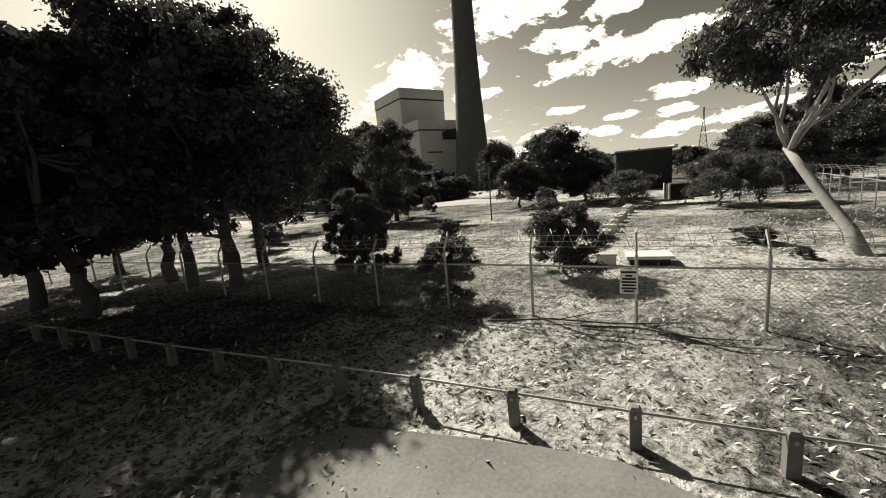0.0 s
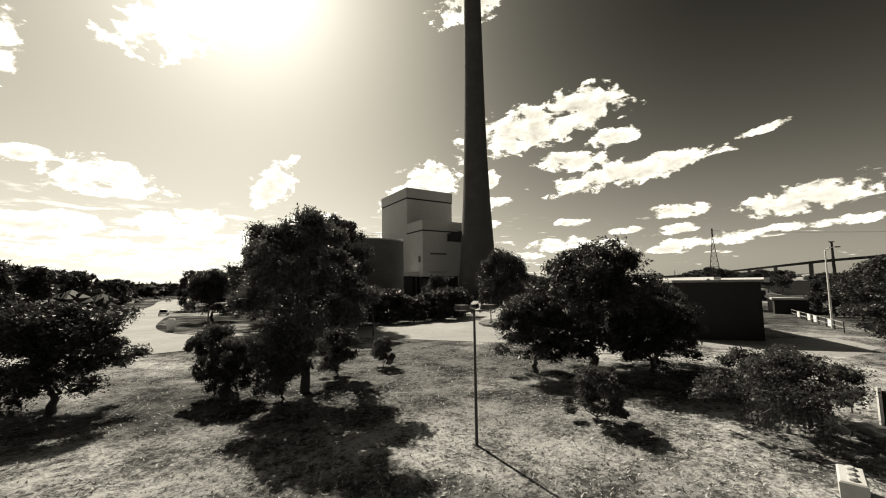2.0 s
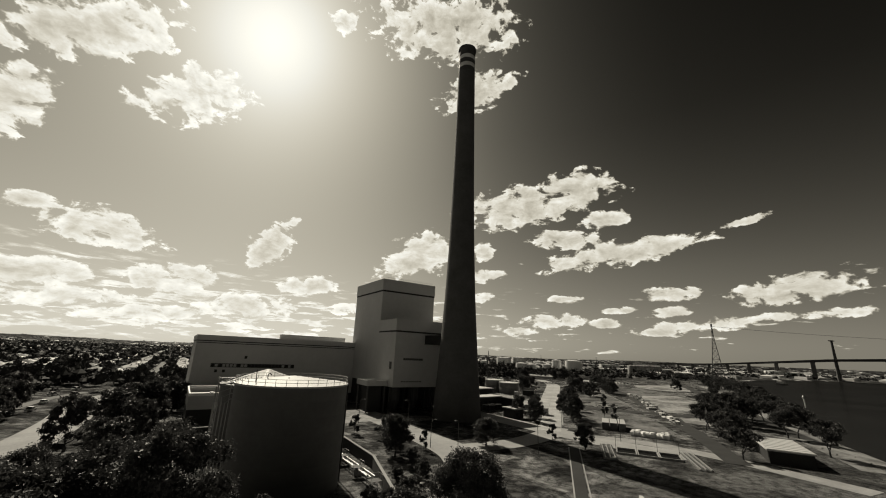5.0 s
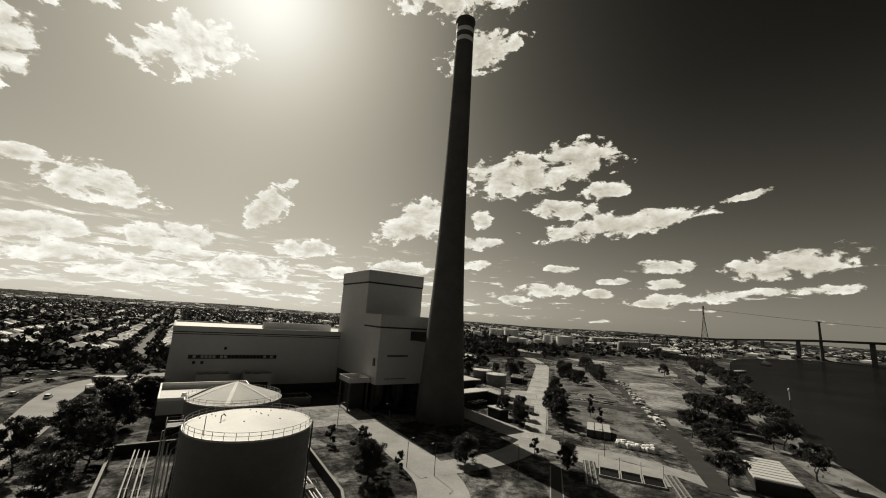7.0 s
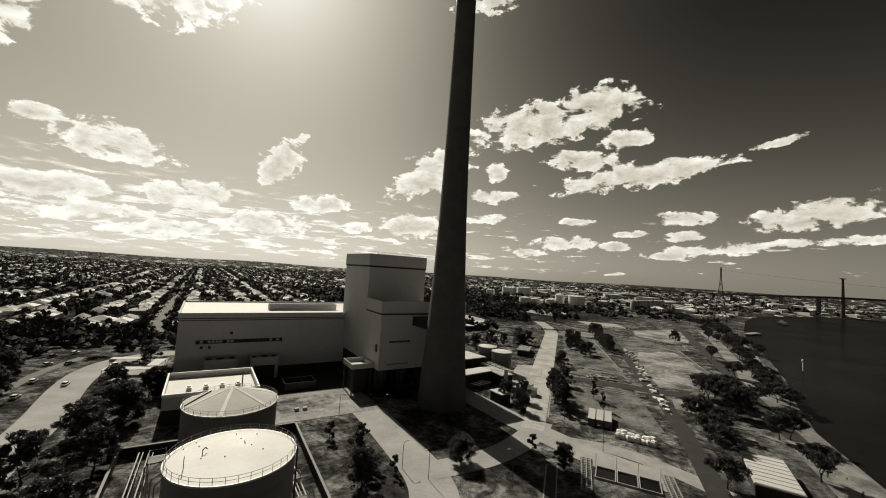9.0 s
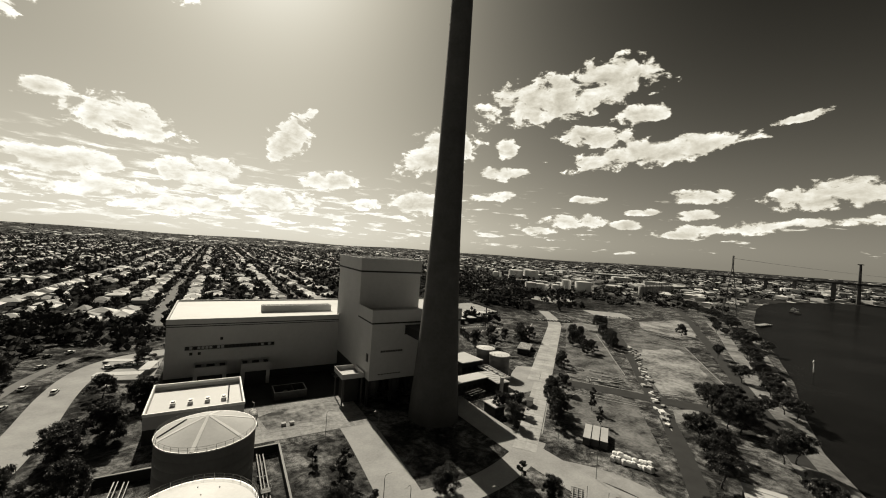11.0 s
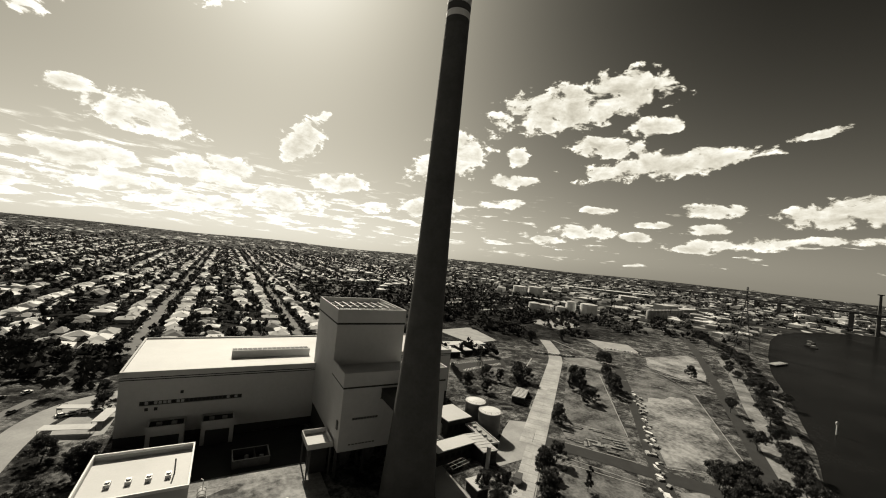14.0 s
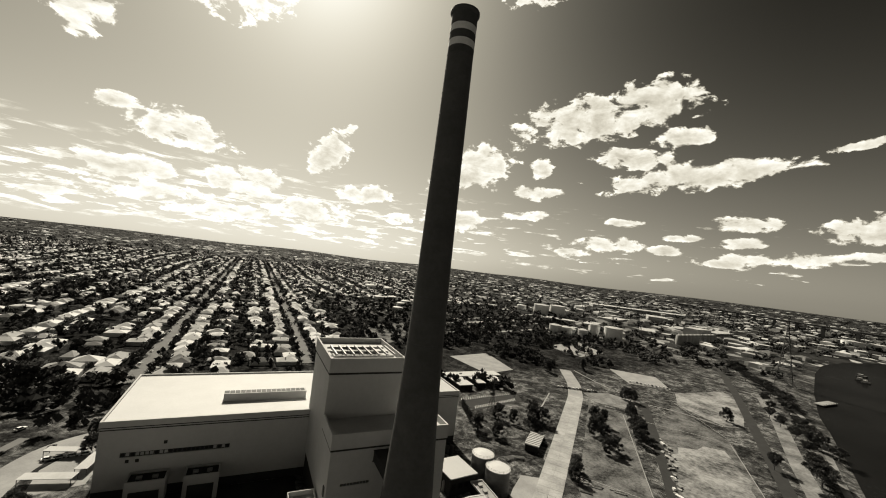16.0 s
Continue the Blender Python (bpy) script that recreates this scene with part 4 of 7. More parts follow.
def tree_kind(name, h, spread, base, trunk, clumps, leaves, leaf, seed, label, leafmat=LEAF, bark=BARK_D, lean=0.0, droop=0.2, limbs=6, fork_at=None, crown_from=0.12, crown_x=None, lobe_count=9, flat=0.7, sides=4, fill=1.0):
    """A tree at the origin: tapering trunk and limbs, and a crown of many small leaves in uneven clumps."""
    rng = np.random.default_rng(seed)
    t = thing(name, label, "tree")
    m = Mesh()
    fork = Vector(fork_at or (lean * h * 0.4, 0, base * 1.05))
    m.tube([(0.1, 0, -0.4), fork * 0.2 + Vector((rng.uniform(-0.1, 0.1), 0.06, 0)), fork * 0.45 + Vector((-0.12, 0.1, 0)), fork * 0.75 + Vector((0.1, -0.1, 0)), fork], trunk, 9, trunk * 0.66)
    cx = lean * h * 0.5 if crown_x is None else crown_x
    lobes, centres = [], []
    for k in range(lobe_count):
        q = (k + rng.uniform(0.2, 0.8)) / lobe_count
        a, s = k * 2.4 + rng.uniform(-0.5, 0.5), rng.uniform(0.45, 1.0)
        rr = spread * fill * rng.uniform(0.36, 0.58) * (1.1 - 0.3 * q)
        wid = (spread - rr * 0.6) * math.sin(math.pi * min(0.97, 0.3 + 0.66 * q)) ** 0.8 * s
        lobes.append((cx + wid * math.cos(a), wid * math.sin(a), min(base + (h - base) * (crown_from + (1.0 - crown_from) * q), h - rr * flat), rr))
    for k in range(clumps):
        x, y, z, rr = lobes[k % lobe_count]
        d = rng.normal(size=3) + np.array([0, 0, 0.35])
        d /= np.linalg.norm(d)
        r = rr * rng.uniform(0.55, 1.0)
        centres.append((x + d[0] * r, y + d[1] * r, z + d[2] * r * flat, rr))
    # main limbs rise to the lobes, branches leave them on the way to the clumps
    arms = []
    for k in range(max(3, limbs // 3)):
        c = Vector(lobes[(k * 5) % lobe_count][:3])
        bend = fork.lerp(c, 0.45) + Vector((rng.uniform(-0.06, 0.06) * h, rng.uniform(-0.06, 0.06) * h, -0.05 * h))
        wave = fork.lerp(bend, 0.5) + Vector((rng.uniform(-0.03, 0.03) * h, rng.uniform(-0.03, 0.03) * h, 0))
        late = bend.lerp(c, 0.55) + Vector((rng.uniform(-0.03, 0.03) * h, rng.uniform(-0.03, 0.03) * h, 0.02 * h))
        way = [fork * 0.96, wave, bend, late, c]
        arms.append(way)
        m.tube(way, trunk * 0.48, 7, trunk * 0.12)
    for k in range(limbs * 2):
        c = Vector(centres[k * len(centres) // (limbs * 2)][:3])
        start = min((p for way in arms for p in way[1:4]), key=lambda p: (p - c).length)
        mid = start.lerp(c, 0.5) + Vector((rng.uniform(-0.03, 0.03) * h, rng.uniform(-0.03, 0.03) * h, -0.015 * h))
        m.tube([start, mid, c], trunk * 0.2, 5, trunk * 0.05)
    part("trunk", m, bark, t, smooth=True)
    quads = []
    for *c, rr in centres:
        rad = rr * rng.uniform(0.34, 0.6)
        n = int(leaves * rng.uniform(0.6, 1.4))
        way = rng.normal(size=(n, 3))
        way /= np.linalg.norm(way, axis=1, keepdims=True)
        reach = rng.uniform(0.1, 1, (n, 1)) ** 0.5
        pos = np.array(c) + way * rad * reach * np.array([1, 1, 0.7])
        along = rng.normal(size=(n, 3)) + np.array([0, 0, -droop * 3])
        along /= np.linalg.norm(along, axis=1, keepdims=True)
        side = np.cross(along, rng.normal(size=(n, 3)))
        side /= np.linalg.norm(side, axis=1, keepdims=True)
        # sprays of leaves fill the inside of each clump
        ln = leaf * rng.uniform(0.6, 1.5, (n, 1)) * np.where(reach < 0.5, 2.2, 1.0)
        wd = ln * np.where(reach < 0.5, 0.4, 0.26)
        if sides == 4:
            quads.append(np.stack([pos - side * wd * 0.2, pos + along * ln * 0.5 - side * wd, pos + along * ln, pos + along * ln * 0.5 + side * wd], 1))
        else:
            quads.append(np.stack([pos - side * wd, pos + along * ln, pos + side * wd * 1.2], 1))
    soup("crown", np.concatenate(quads).reshape(-1, 3), sides, leafmat, t)
    return t


GUM = tree_kind("gum_tree", 13, 6.0, 3.4, 0.32, 120, 360, 0.18, 11, "tall dark gum tree with open drooping crown on dry grass", limbs=18, lobe_count=13, fill=0.86)
GUM2 = tree_kind("gum_tree", 11, 4.8, 2.0, 0.32, 80, 330, 0.18, 12, "dark spreading gum tree with dense drooping leaves", limbs=12, lobe_count=10, fill=0.88)
ROUND = tree_kind("round_tree", 9, 4.3, 1.4, 0.3, 110, 340, 0.165, 13, "dark dense round-crowned tree on dry grass", limbs=8, lobe_count=10, flat=0.85, sides=3, fill=1.2)
SHRUB = tree_kind("shrub", 3.4, 1.7, 0.35, 0.08, 50, 330, 0.09, 14, "small dark leafy shrub in dry grass", LEAF_M, limbs=10, lobe_count=9, flat=0.9, fill=1.15)
WATTLE = tree_kind("wattle_tree", 4.2, 3.4, 0.9, 0.13, 90, 250, 0.1, 15, "grey feathery wattle tree with a low spreading crown", LEAF_M, bark=BARK, limbs=16, lobe_count=11, flat=0.55)
GREY = tree_kind("grey_gum_tree", 11, 4.8, 2.2, 0.34, 84, 420, 0.17, 21, "tall grey-leaved gum tree with an open crown in the park", LEAF_M, limbs=16, lobe_count=11)
DENSE = tree_kind("dense_gum_tree", 16, 7.0, 2.2, 0.5, 150, 380, 0.24, 22, "very tall dense dark gum tree in front of the bund", limbs=14, lobe_count=14, flat=0.85, sides=3)
SMALL = tree_kind("small_gum_tree", 5, 2.6, 0.6, 0.12, 60, 260, 0.13, 23, "small bushy gum tree at the edge of the road", LEAF_M, limbs=8, lobe_count=8, fill=1.2, sides=3)
PINE = tree_kind("leaning_tree", 11, 5.8, 5.6, 0.27, 90, 380, 0.16, 16, "leaning tree with pale bare limbs and a flat dark crown", bark=BARK, lean=-0.5, limbs=26, fork_at=(-4.4, 0, 4.2), crown_from=0.35, crown_x=-2.3, lobe_count=11, flat=0.4)
YOUNG = tree_kind("young_tree", 5.2, 2.1, 0.8, 0.12, 36, 130, 0.18, 17, "small dark tree on rough grass in the yard", limbs=4, lobe_count=6, sides=3)
POPLAR = tree_kind("upright_tree", 12, 2.6, 1.0, 0.25, 50, 130, 0.3, 18, "dark upright tree standing beside the lane", limbs=5, lobe_count=9, flat=1.0, sides=3)
BROAD = tree_kind("broad_tree", 11, 6.4, 2.0, 0.34, 66, 130, 0.33, 19, "broad dark tree with flat-topped crown near the shore", limbs=9, crown_from=0.38, lobe_count=10, flat=0.5, sides=3)
YARD = tree_kind("yard_tree", 11, 5.2, 1.6, 0.34, 60, 120, 0.34, 20, "dark dense tree beside the works road", limbs=6, lobe_count=9, flat=0.85, sides=3)
SIZE = {SMALL: 5, GREY: 11, DENSE: 16, GUM: 13, GUM2: 11, ROUND: 9, SHRUB: 3.4, WATTLE: 4.2, PINE: 11, YARD: 11, YOUNG: 5.2, POPLAR: 12, BROAD: 11}
used = set()


def plant(kind, x, y, h, wide=1.0, turn=None):
    """A tree of that kind and height on the ground."""
    s = h / SIZE[kind]
    turn = random.uniform(0, 360) if turn is None else turn
    p = pose(x, y, land(x, y), 0, 0, turn) @ Matrix.Diagonal((s * wide, s * wide, s, 1))
    if kind not in used:
        used.add(kind)
        kind.matrix_basis = p
        return kind
    o = copy_thing(kind, Matrix())
    o.matrix_basis = p
    return o


# park
# gums at -131.0 and -137.2 added to cast shade; -126.0 set nearer for it
for kind, x, y, h, wide in (
    (GUM, -124.2, -136.8, 13.0, 1.0), (GUM, -126.0, -141.4, 11.5, 1.12), (GUM, -127.7, -139.2, 11.5, 1.05), (GUM2, -128.6, -136.4, 10.5, 1.2), (GUM, -133.4, -137.6, 11.4, 1.1),
    (GUM2, -125.8, -133.4, 9.2, 1.15), (GUM2, -131.0, -141.8, 10.0, 1.15), (GUM, -137.2, -146.0, 11.5, 1.2), (GUM2, -136.0, -134.0, 10.5, 1.2), (GUM2, -141.0, -139.0, 9.0, 1.3), (GUM2, -131.5, -130.5, 7.5, 1.3),
    (SHRUB, -120.7, -145.6, 3.4, 0.62), (SHRUB, -120.6, -151.0, 2.0, 1.3), (SHRUB, -115.9, -151.7, 2.8, 1.2), (SHRUB, -114.9, -142.7, 1.7, 0.8),
    (SHRUB, -121.6, -144.2, 3.0, 0.66), (SHRUB, -122.9, -130.6, 2.0, 1.5), (SHRUB, -106.6, -154.6, 0.75, 2.6), (SHRUB, -109.1, -156.8, 0.45, 1.8), (SHRUB, -97.8, -134.8, 2.5, 1.2),
    (ROUND, -119.7, -118.1, 5.6, 1.32), (GREY, -107.9, -121.8, 10.7, 0.95), (SMALL, -112.5, -119.2, 4.1, 0.85), (SMALL, -111.4, -120.8, 3.4, 0.9), (SMALL, -109.4, -123.4, 3.9, 0.9),
    (SMALL, -101.2, -118.4, 2.3, 0.95), (SMALL, -105.2, -119.6, 3.2, 1.0), (DENSE, -97.0, -88.6, 16.5, 0.95), (DENSE, -104.0, -90.0, 14.6, 1.1), (ROUND, -111.5, -58.3, 10.0, 1.0),
    (ROUND, -88.6, -128.0, 9.0, 1.16), (ROUND, -93.0, -126.4, 5.6, 1.12), (ROUND, -86.5, -131.3, 5.2, 1.25), (ROUND, -83.6, -130.0, 6.2, 1.05),
    (WATTLE, -92.2, -140.0, 3.4, 1.1), (WATTLE, -91.6, -147.6, 4.2, 1.0), (WATTLE, -89.2, -149.4, 3.8, 1.0), (ROUND, -62.5, -140.4, 8.6, 1.2), (BROAD, -60.0, -147.5, 11.5, 0.9),
    (ROUND, -77.0, -147.8, 6.5, 1.1), (ROUND, -71.5, -151.0, 8.0, 1.1), (YARD, -16.4, -126.0, 8.0, 1.1), (YARD, 2.0, -124.0, 8.0, 1.2), (YARD, -26.0, -131.0, 8.0, 1.1), (ROUND, -65.0, -91.6, 12.7, 0.85),
):
    plant(kind, x, y, h, wide)
plant(PINE, -107.7, -158.2, 10.6, 0.86, -125)
# yard
plant(YOUNG, -48.6, -13.5, 5.8)
plant(ROUND, -49.2, -42.5, 9.5, 0.9)
plant(YOUNG, -45.0, -36.0, 6.8, 1.2)
plant(YOUNG, -41.1, -19.5, 6.0, 1.1)
plant(YOUNG, -43.5, -24.0, 6.5, 1.1)
plant(YOUNG, -39.2, -39.3, 5.2, 0.8)
plant(ROUND, -20.0, -42.0, 7.5, 1.2)
plant(ROUND, 25.0, -19.0, 8.6, 0.9)
plant(POPLAR, 43.8, -22.2, 13.5)
plant(POPLAR, 47.5, -18.5, 12.0, 1.1)
plant(POPLAR, 39.5, -26.0, 11.0, 1.1)
plant(POPLAR, 67.6, -21.2, 10.0, 0.8)
plant(POPLAR, 58.6, -32.0, 7.5, 0.9)
plant(POPLAR, 62.5, -1.5, 8.5, 1.1)
plant(ROUND, 4.2, -57.2, 7.0, 0.9)
plant(YOUNG, 4.8, -44.8, 5.0)
for x, y, h in ((117, 77, 12), (134, 86, 11), (27, -8, 9), (34, -10.5, 9), (59.7, -5.8, 9), (111, 34, 8), (155, 46, 9), (180, 76, 11), (190, 57, 10), (302, 59, 11), (108, 100, 10), (114, 92, 9), (284, 192, 13), (234, 192, 13)):
    plant(YARD, x, y, h, random.uniform(0.8, 1.1))
for x, y, h in ((81, -57, 10), (71, -66, 9), (57, -75, 10), (37, -84, 8), (179, -47, 10), (140, -45, 10), (120, -45, 12), (122, -53, 12), (108, -56, 13), (129, -44, 11), (206, -33, 11), (308, -4, 10), (99, -80, 11), (68, -95, 10), (240, 3, 10), (270, -4, 10), (330, 18, 10), (150, -66, 10), (175, -52, 9)):
    plant(BROAD, x, y, h, random.uniform(0.8, 1.1))
for x, y, h in ((-98, 47, 10), (-106, 119, 8), (-109, 9, 12), (-102, 22, 13), (-103, -9, 11), (-106, -30, 10), (-140, 60, 10), (-147, 90, 11), (-140, 30, 10), (-146, -10, 12), (-141, -45, 11)):
    plant(YARD, x, y, h, random.uniform(0.95, 1.25))

for x, y, h in ((159, 66, 11), (252, 108, 11), (195, 63, 11), (180, 47, 10), (105, 29, 9), (61, -4, 10), (72, -1, 9), (53, -16, 9), (46, -21, 11), (165, 62, 8)):
    plant(YARD, x, y, h, random.uniform(0.9, 1.2))
for x, y, h in ((344, 41, 9), (320, 23, 10), (297, 8, 9), (190, -30, 10), (213, -31, 10), (185, -45, 11), (165, -54, 11), (155, -60, 10), (125, -41, 11), (130, -48, 10), (121, -59, 10), (107, -61, 12), (85, -56, 10), (178, -49, 9), (360, 55, 9), (388, 66, 9), (410, 80, 10), (95, -78, 10), (80, -66, 9), (140, -57, 9)):
    plant(BROAD, x, y, h, random.uniform(0.8, 1.15))
for x, y, h in ((-102, 27, 11), (-96, 47, 11), (-110, 62, 9), (-103, 104, 8), (-115, -9, 12), (-110, 18, 10)):
    plant(YARD, x, y, h, random.uniform(0.95, 1.25))

for x, y, h in ((-142, -62, 11), (-150, -50, 12), (-144, -34, 11), (-152, -20, 12), (-143, -2, 12), (-150, 14, 11), (-141, 44, 10), (-160, -66, 13), (-163, -40, 12), (-160, 0, 12), (-158, 40, 11), (-146, 70, 10), (-171, -20, 13), (-170, 24, 12)):
    plant(YARD, x, y, h, random.uniform(1.0, 1.3))

for x, y, h in ((494, 134, 13), (480, 118, 12), (468, 106, 13), (452, 92, 12), (430, 73, 13), (417, 66, 12), (398, 56, 12), (342, 28, 12), (332, 20, 11), (318, 11, 12), (247, -16, 12), (258, -10, 11), (602, 214, 13), (560, 180, 12), (530, 160, 12)):
    plant(BROAD, x, y, h, random.uniform(1.0, 1.3))
for x, y, h in ((251, 113, 11), (215, 80, 10), (222, 86, 9), (189, 54, 12), (196, 60, 11), (134, 96, 12), (128, 90, 11), (83, 86, 11), (91, 77, 9), (176, 80, 12), (168, 70, 11), (148, 44, 10)):
    plant(YARD, x, y, h, random.uniform(0.95, 1.2))

# ---- suburb: houses along streets, with garden trees ----
RNG = np.random.default_rng(5)


def house_kind(w, d, eave, ridge, roofmat, seed, label):
    o = thing("house", label, "house", group="suburban houses")
    part("wall", Mesh().box(-w / 2, -d / 2, -0.3, w / 2, d / 2, eave), CLAD, o)
    e, k = 0.5, min(w, d) * 0.42
    x1, y1 = w / 2 + e, d / 2 + e
    rx, ry = (x1 - k, 0.0) if w > d else (0.0, y1 - k)
    roof = Mesh().add([(-x1, -y1, eave), (x1, -y1, eave), (x1, y1, eave), (-x1, y1, eave), (-rx, -ry, ridge), (rx, ry, ridge)], [(0, 1, 5, 4) if w > d else (0, 1, 4), (1, 2, 5) if w > d else (1, 2, 5, 4), (2, 3, 4, 5) if w > d else (2, 3, 5), (3, 0, 4) if w > d else (3, 0, 4, 5), (3, 2, 1, 0)])
    part("roof", roof, roofmat, o)
    part("porch", Mesh().box(-w / 2 - 1.6, -d / 4, eave - 0.5, -w / 2 - 0.5, d / 4, eave - 0.3), roofmat, o)
    part("chimney", Mesh().box(0.6, 1.0, ridge - 1.2, 1.3, 1.7, ridge + 0.5), CONCRETE, o)
    return o


TILE = [mat("pale_roof", 0.62, 0.7, 0.2, 0.2, 2), mat("grey_roof", 0.33, 0.8, 0.25, 0.2, 2), mat("dark_roof", 0.13, 0.85, 0.3, 0.2, 2), mat("mid_roof", 0.45, 0.75, 0.25, 0.2, 2)]
HOUSES = [house_kind(11, 15, 3.2, 5.4, TILE[0], 1, "single-storey house with a pale metal hip roof"), house_kind(10, 17, 3.2, 5.6, TILE[1], 2, "single-storey house with a grey hip roof"), house_kind(12, 13, 3.3, 5.8, TILE[2], 3, "single-storey house with a dark tiled hip roof"), house_kind(15, 11, 3.2, 5.2, TILE[3], 4, "wide single-storey house with a light hip roof")]
placed = [False] * 4
far_walls, far_roofs, far_trees = [], [[], [], []], []


def far_house(x, y, w, d, eave, ridge, tone, turn):
    c, s = math.cos(turn), math.sin(turn)

    def at(px, py, pz):
        return (x + c * px - s * py, y + s * px + c * py, land(x, y) + pz)

    x1, y1 = w / 2, d / 2
    ry = max(0.0, y1 - w * 0.42)
    a, b, cc, dd = at(-x1, -y1, eave), at(x1, -y1, eave), at(x1, y1, eave), at(-x1, y1, eave)
    p, q = at(0, -ry, ridge), at(0, ry, ridge)
    far_roofs[tone] += [a, b, p, p, b, cc, q, p, cc, dd, q, q, dd, a, p, q]
    lo = [at(-x1, -y1, -0.5), at(x1, -y1, -0.5), at(x1, y1, -0.5), at(-x1, y1, -0.5)]
    hi = [a, b, cc, dd]
    for i in range(4):
        j = (i + 1) % 4
        far_walls.extend([lo[i], lo[j], hi[j], hi[i]])


OCTA = np.array([(1, 0.1, 0), (-1, 0, 0.1), (0.1, 1, 0), (0, -1, -0.1), (0, 0.1, 1), (0.1, 0, -1)], float)
OCTA_FACES = np.array([0, 2, 4, 2, 1, 4, 1, 3, 4, 3, 0, 4, 2, 0, 5, 1, 2, 5, 3, 1, 5, 0, 3, 5])


def far_tree(x, y, h, w, n=54):
    """A small far tree: clumps of leaf sprays over a few lobes."""
    near = n > 50
    k = 5 if near else 3
    lobe = np.array([x, y, land(x, y) + h * 0.55]) + RNG.normal(size=(k, 3)) * np.array([w * 0.4, w * 0.4, h * 0.16])
    way = RNG.normal(size=(n, 3))
    way /= np.linalg.norm(way, axis=1, keepdims=True)
    pos = lobe[np.arange(n) % k] + way * np.array([w * 0.62, w * 0.62, h * 0.3]) * RNG.uniform(0.6, 1.0, (n, 1))
    tri = pos[:, None, :] + RNG.normal(size=(n, 3, 3)) * (w * (0.14 if near else 0.3)) * np.array([1, 1, min(1.0, h / w)])
    far_trees.append(tri.reshape(-1, 3))
    # dense inner foliage of each lobe
    core = lobe[:, None, :] + OCTA[None] * np.array([w * 0.5, w * 0.5, h * 0.25]) * RNG.uniform(0.75, 1.2, (k, 6, 1))
    far_trees.append(core[:, OCTA_FACES, :].reshape(-1, 3))


def in_river(x, y):
    for (xa, ya), (xb, yb) in zip(SHORE, SHORE[1:]):
        if xa <= x < xb:
            return y < ya + (yb - ya) * (x - xa) / (xb - xa) + 25
    return False


count = 0
for col in range(-14, 6):
    street = -110 + 112 * col
    for side in (-1, 1):
        for row_off, chance in ((17, 0.93), (41, 0.8)):
            y = 205.0 + (25 if col > 0 else 0) + (60 if col > 1 else 0)
            while y < 1900:
                x = street + side * (row_off + (RNG.uniform(-3, 4) if row_off == 17 else RNG.uniform(-8, 8))) + (0 if col in (0, 1) else 9 * math.sin(y / 170 + 2.3 * col))
                step = RNG.uniform(11.5, 16.5)
                near_house = y < 430 and -420 < x < 110 and row_off == 17
                if RNG.uniform() < chance and not (x > 66 and y < 700):
                    k = int(RNG.choice(4, p=[0.4, 0.17, 0.15, 0.28]))
                    if near_house:
                        step = (15, 17, 13, 11)[k] + RNG.uniform(1.2, 4)
                        p = pose(x, y, land(x, y), 0, 0, 180 if side < 0 else 0)
                        if placed[k]:
                            copy_thing(HOUSES[k], p)
                        else:
                            HOUSES[k].matrix_basis, placed[k] = p, True
                        count += 1
                    else:
                        far_house(x, y, RNG.uniform(12, 19), RNG.uniform(8, 13), 3.2, RNG.uniform(5.0, 6.4), (0, 1, 2, 0)[k], RNG.uniform(-0.12, 0.12) + (1.571 if RNG.uniform() < 0.2 else 0.0))
                for _ in range((4 if RNG.uniform() < 0.35 else 2) if y < 430 else (2 if RNG.uniform() < 0.5 else 1)):
                    far_tree(street + side * (RNG.uniform(6, 9) if RNG.uniform() < 0.3 else RNG.uniform(24, 56)), y + RNG.uniform(-7, 7), RNG.uniform(4, 9.5), RNG.uniform(2.2, 5.6), 54 if y < 420 else 26 if y < 800 else 16)
                y += step
# belt of trees at the edge of the suburb and round the yard
for k in range(420):
    far_tree(RNG.uniform(-520, 60), RNG.uniform(150, 205) if RNG.uniform() < 0.6 else RNG.uniform(125, 180), RNG.uniform(5, 10), RNG.uniform(3, 5))
for k in range(1150):
    x, y = (RNG.uniform(-520, -150), RNG.uniform(-130, 160)) if k < 450 else (RNG.uniform(-300, -134), RNG.uniform(-40, 205))
    if x < -150 or y < 10 or y > 150:
        far_tree(x, y, RNG.uniform(4.5, 9), RNG.uniform(3.2, 6))
for k in range(44):
    # thickets among the works beyond the lane
    cx, cy = (RNG.uniform(190, 330), RNG.uniform(200, 340)) if k < 9 else (RNG.uniform(70, 640), RNG.uniform(140, 520))
    for _ in range(int(RNG.integers(3, 13))):
        x, y = cx + RNG.normal() * 11, cy + RNG.normal() * 8
        if not in_river(x, y) and math.hypot(x - 258, y - 180) > 26:
            far_tree(x, y, RNG.uniform(6, 11), RNG.uniform(3.5, 6.5))
for k in range(3400):
    # the suburb goes on to the horizon
    a, r = RNG.uniform(-0.75, 1.65), 2500 * math.exp(RNG.uniform(0, 0.6))
    x, y = r * math.sin(a) - 60, r * math.cos(a) - 100
    if not in_river(x, y):
        if k % 4:
            far_tree(x, y, RNG.uniform(4, 7), RNG.uniform(14, 34) * r / 4000, 12)
        else:
            far_house(x, y, RNG.uniform(25, 60) * r / 4000, RNG.uniform(14, 40), RNG.uniform(3, 4), RNG.uniform(5, 6.5), int(RNG.choice(3, p=[0.6, 0.25, 0.15])), RNG.uniform(-0.5, 0.5))
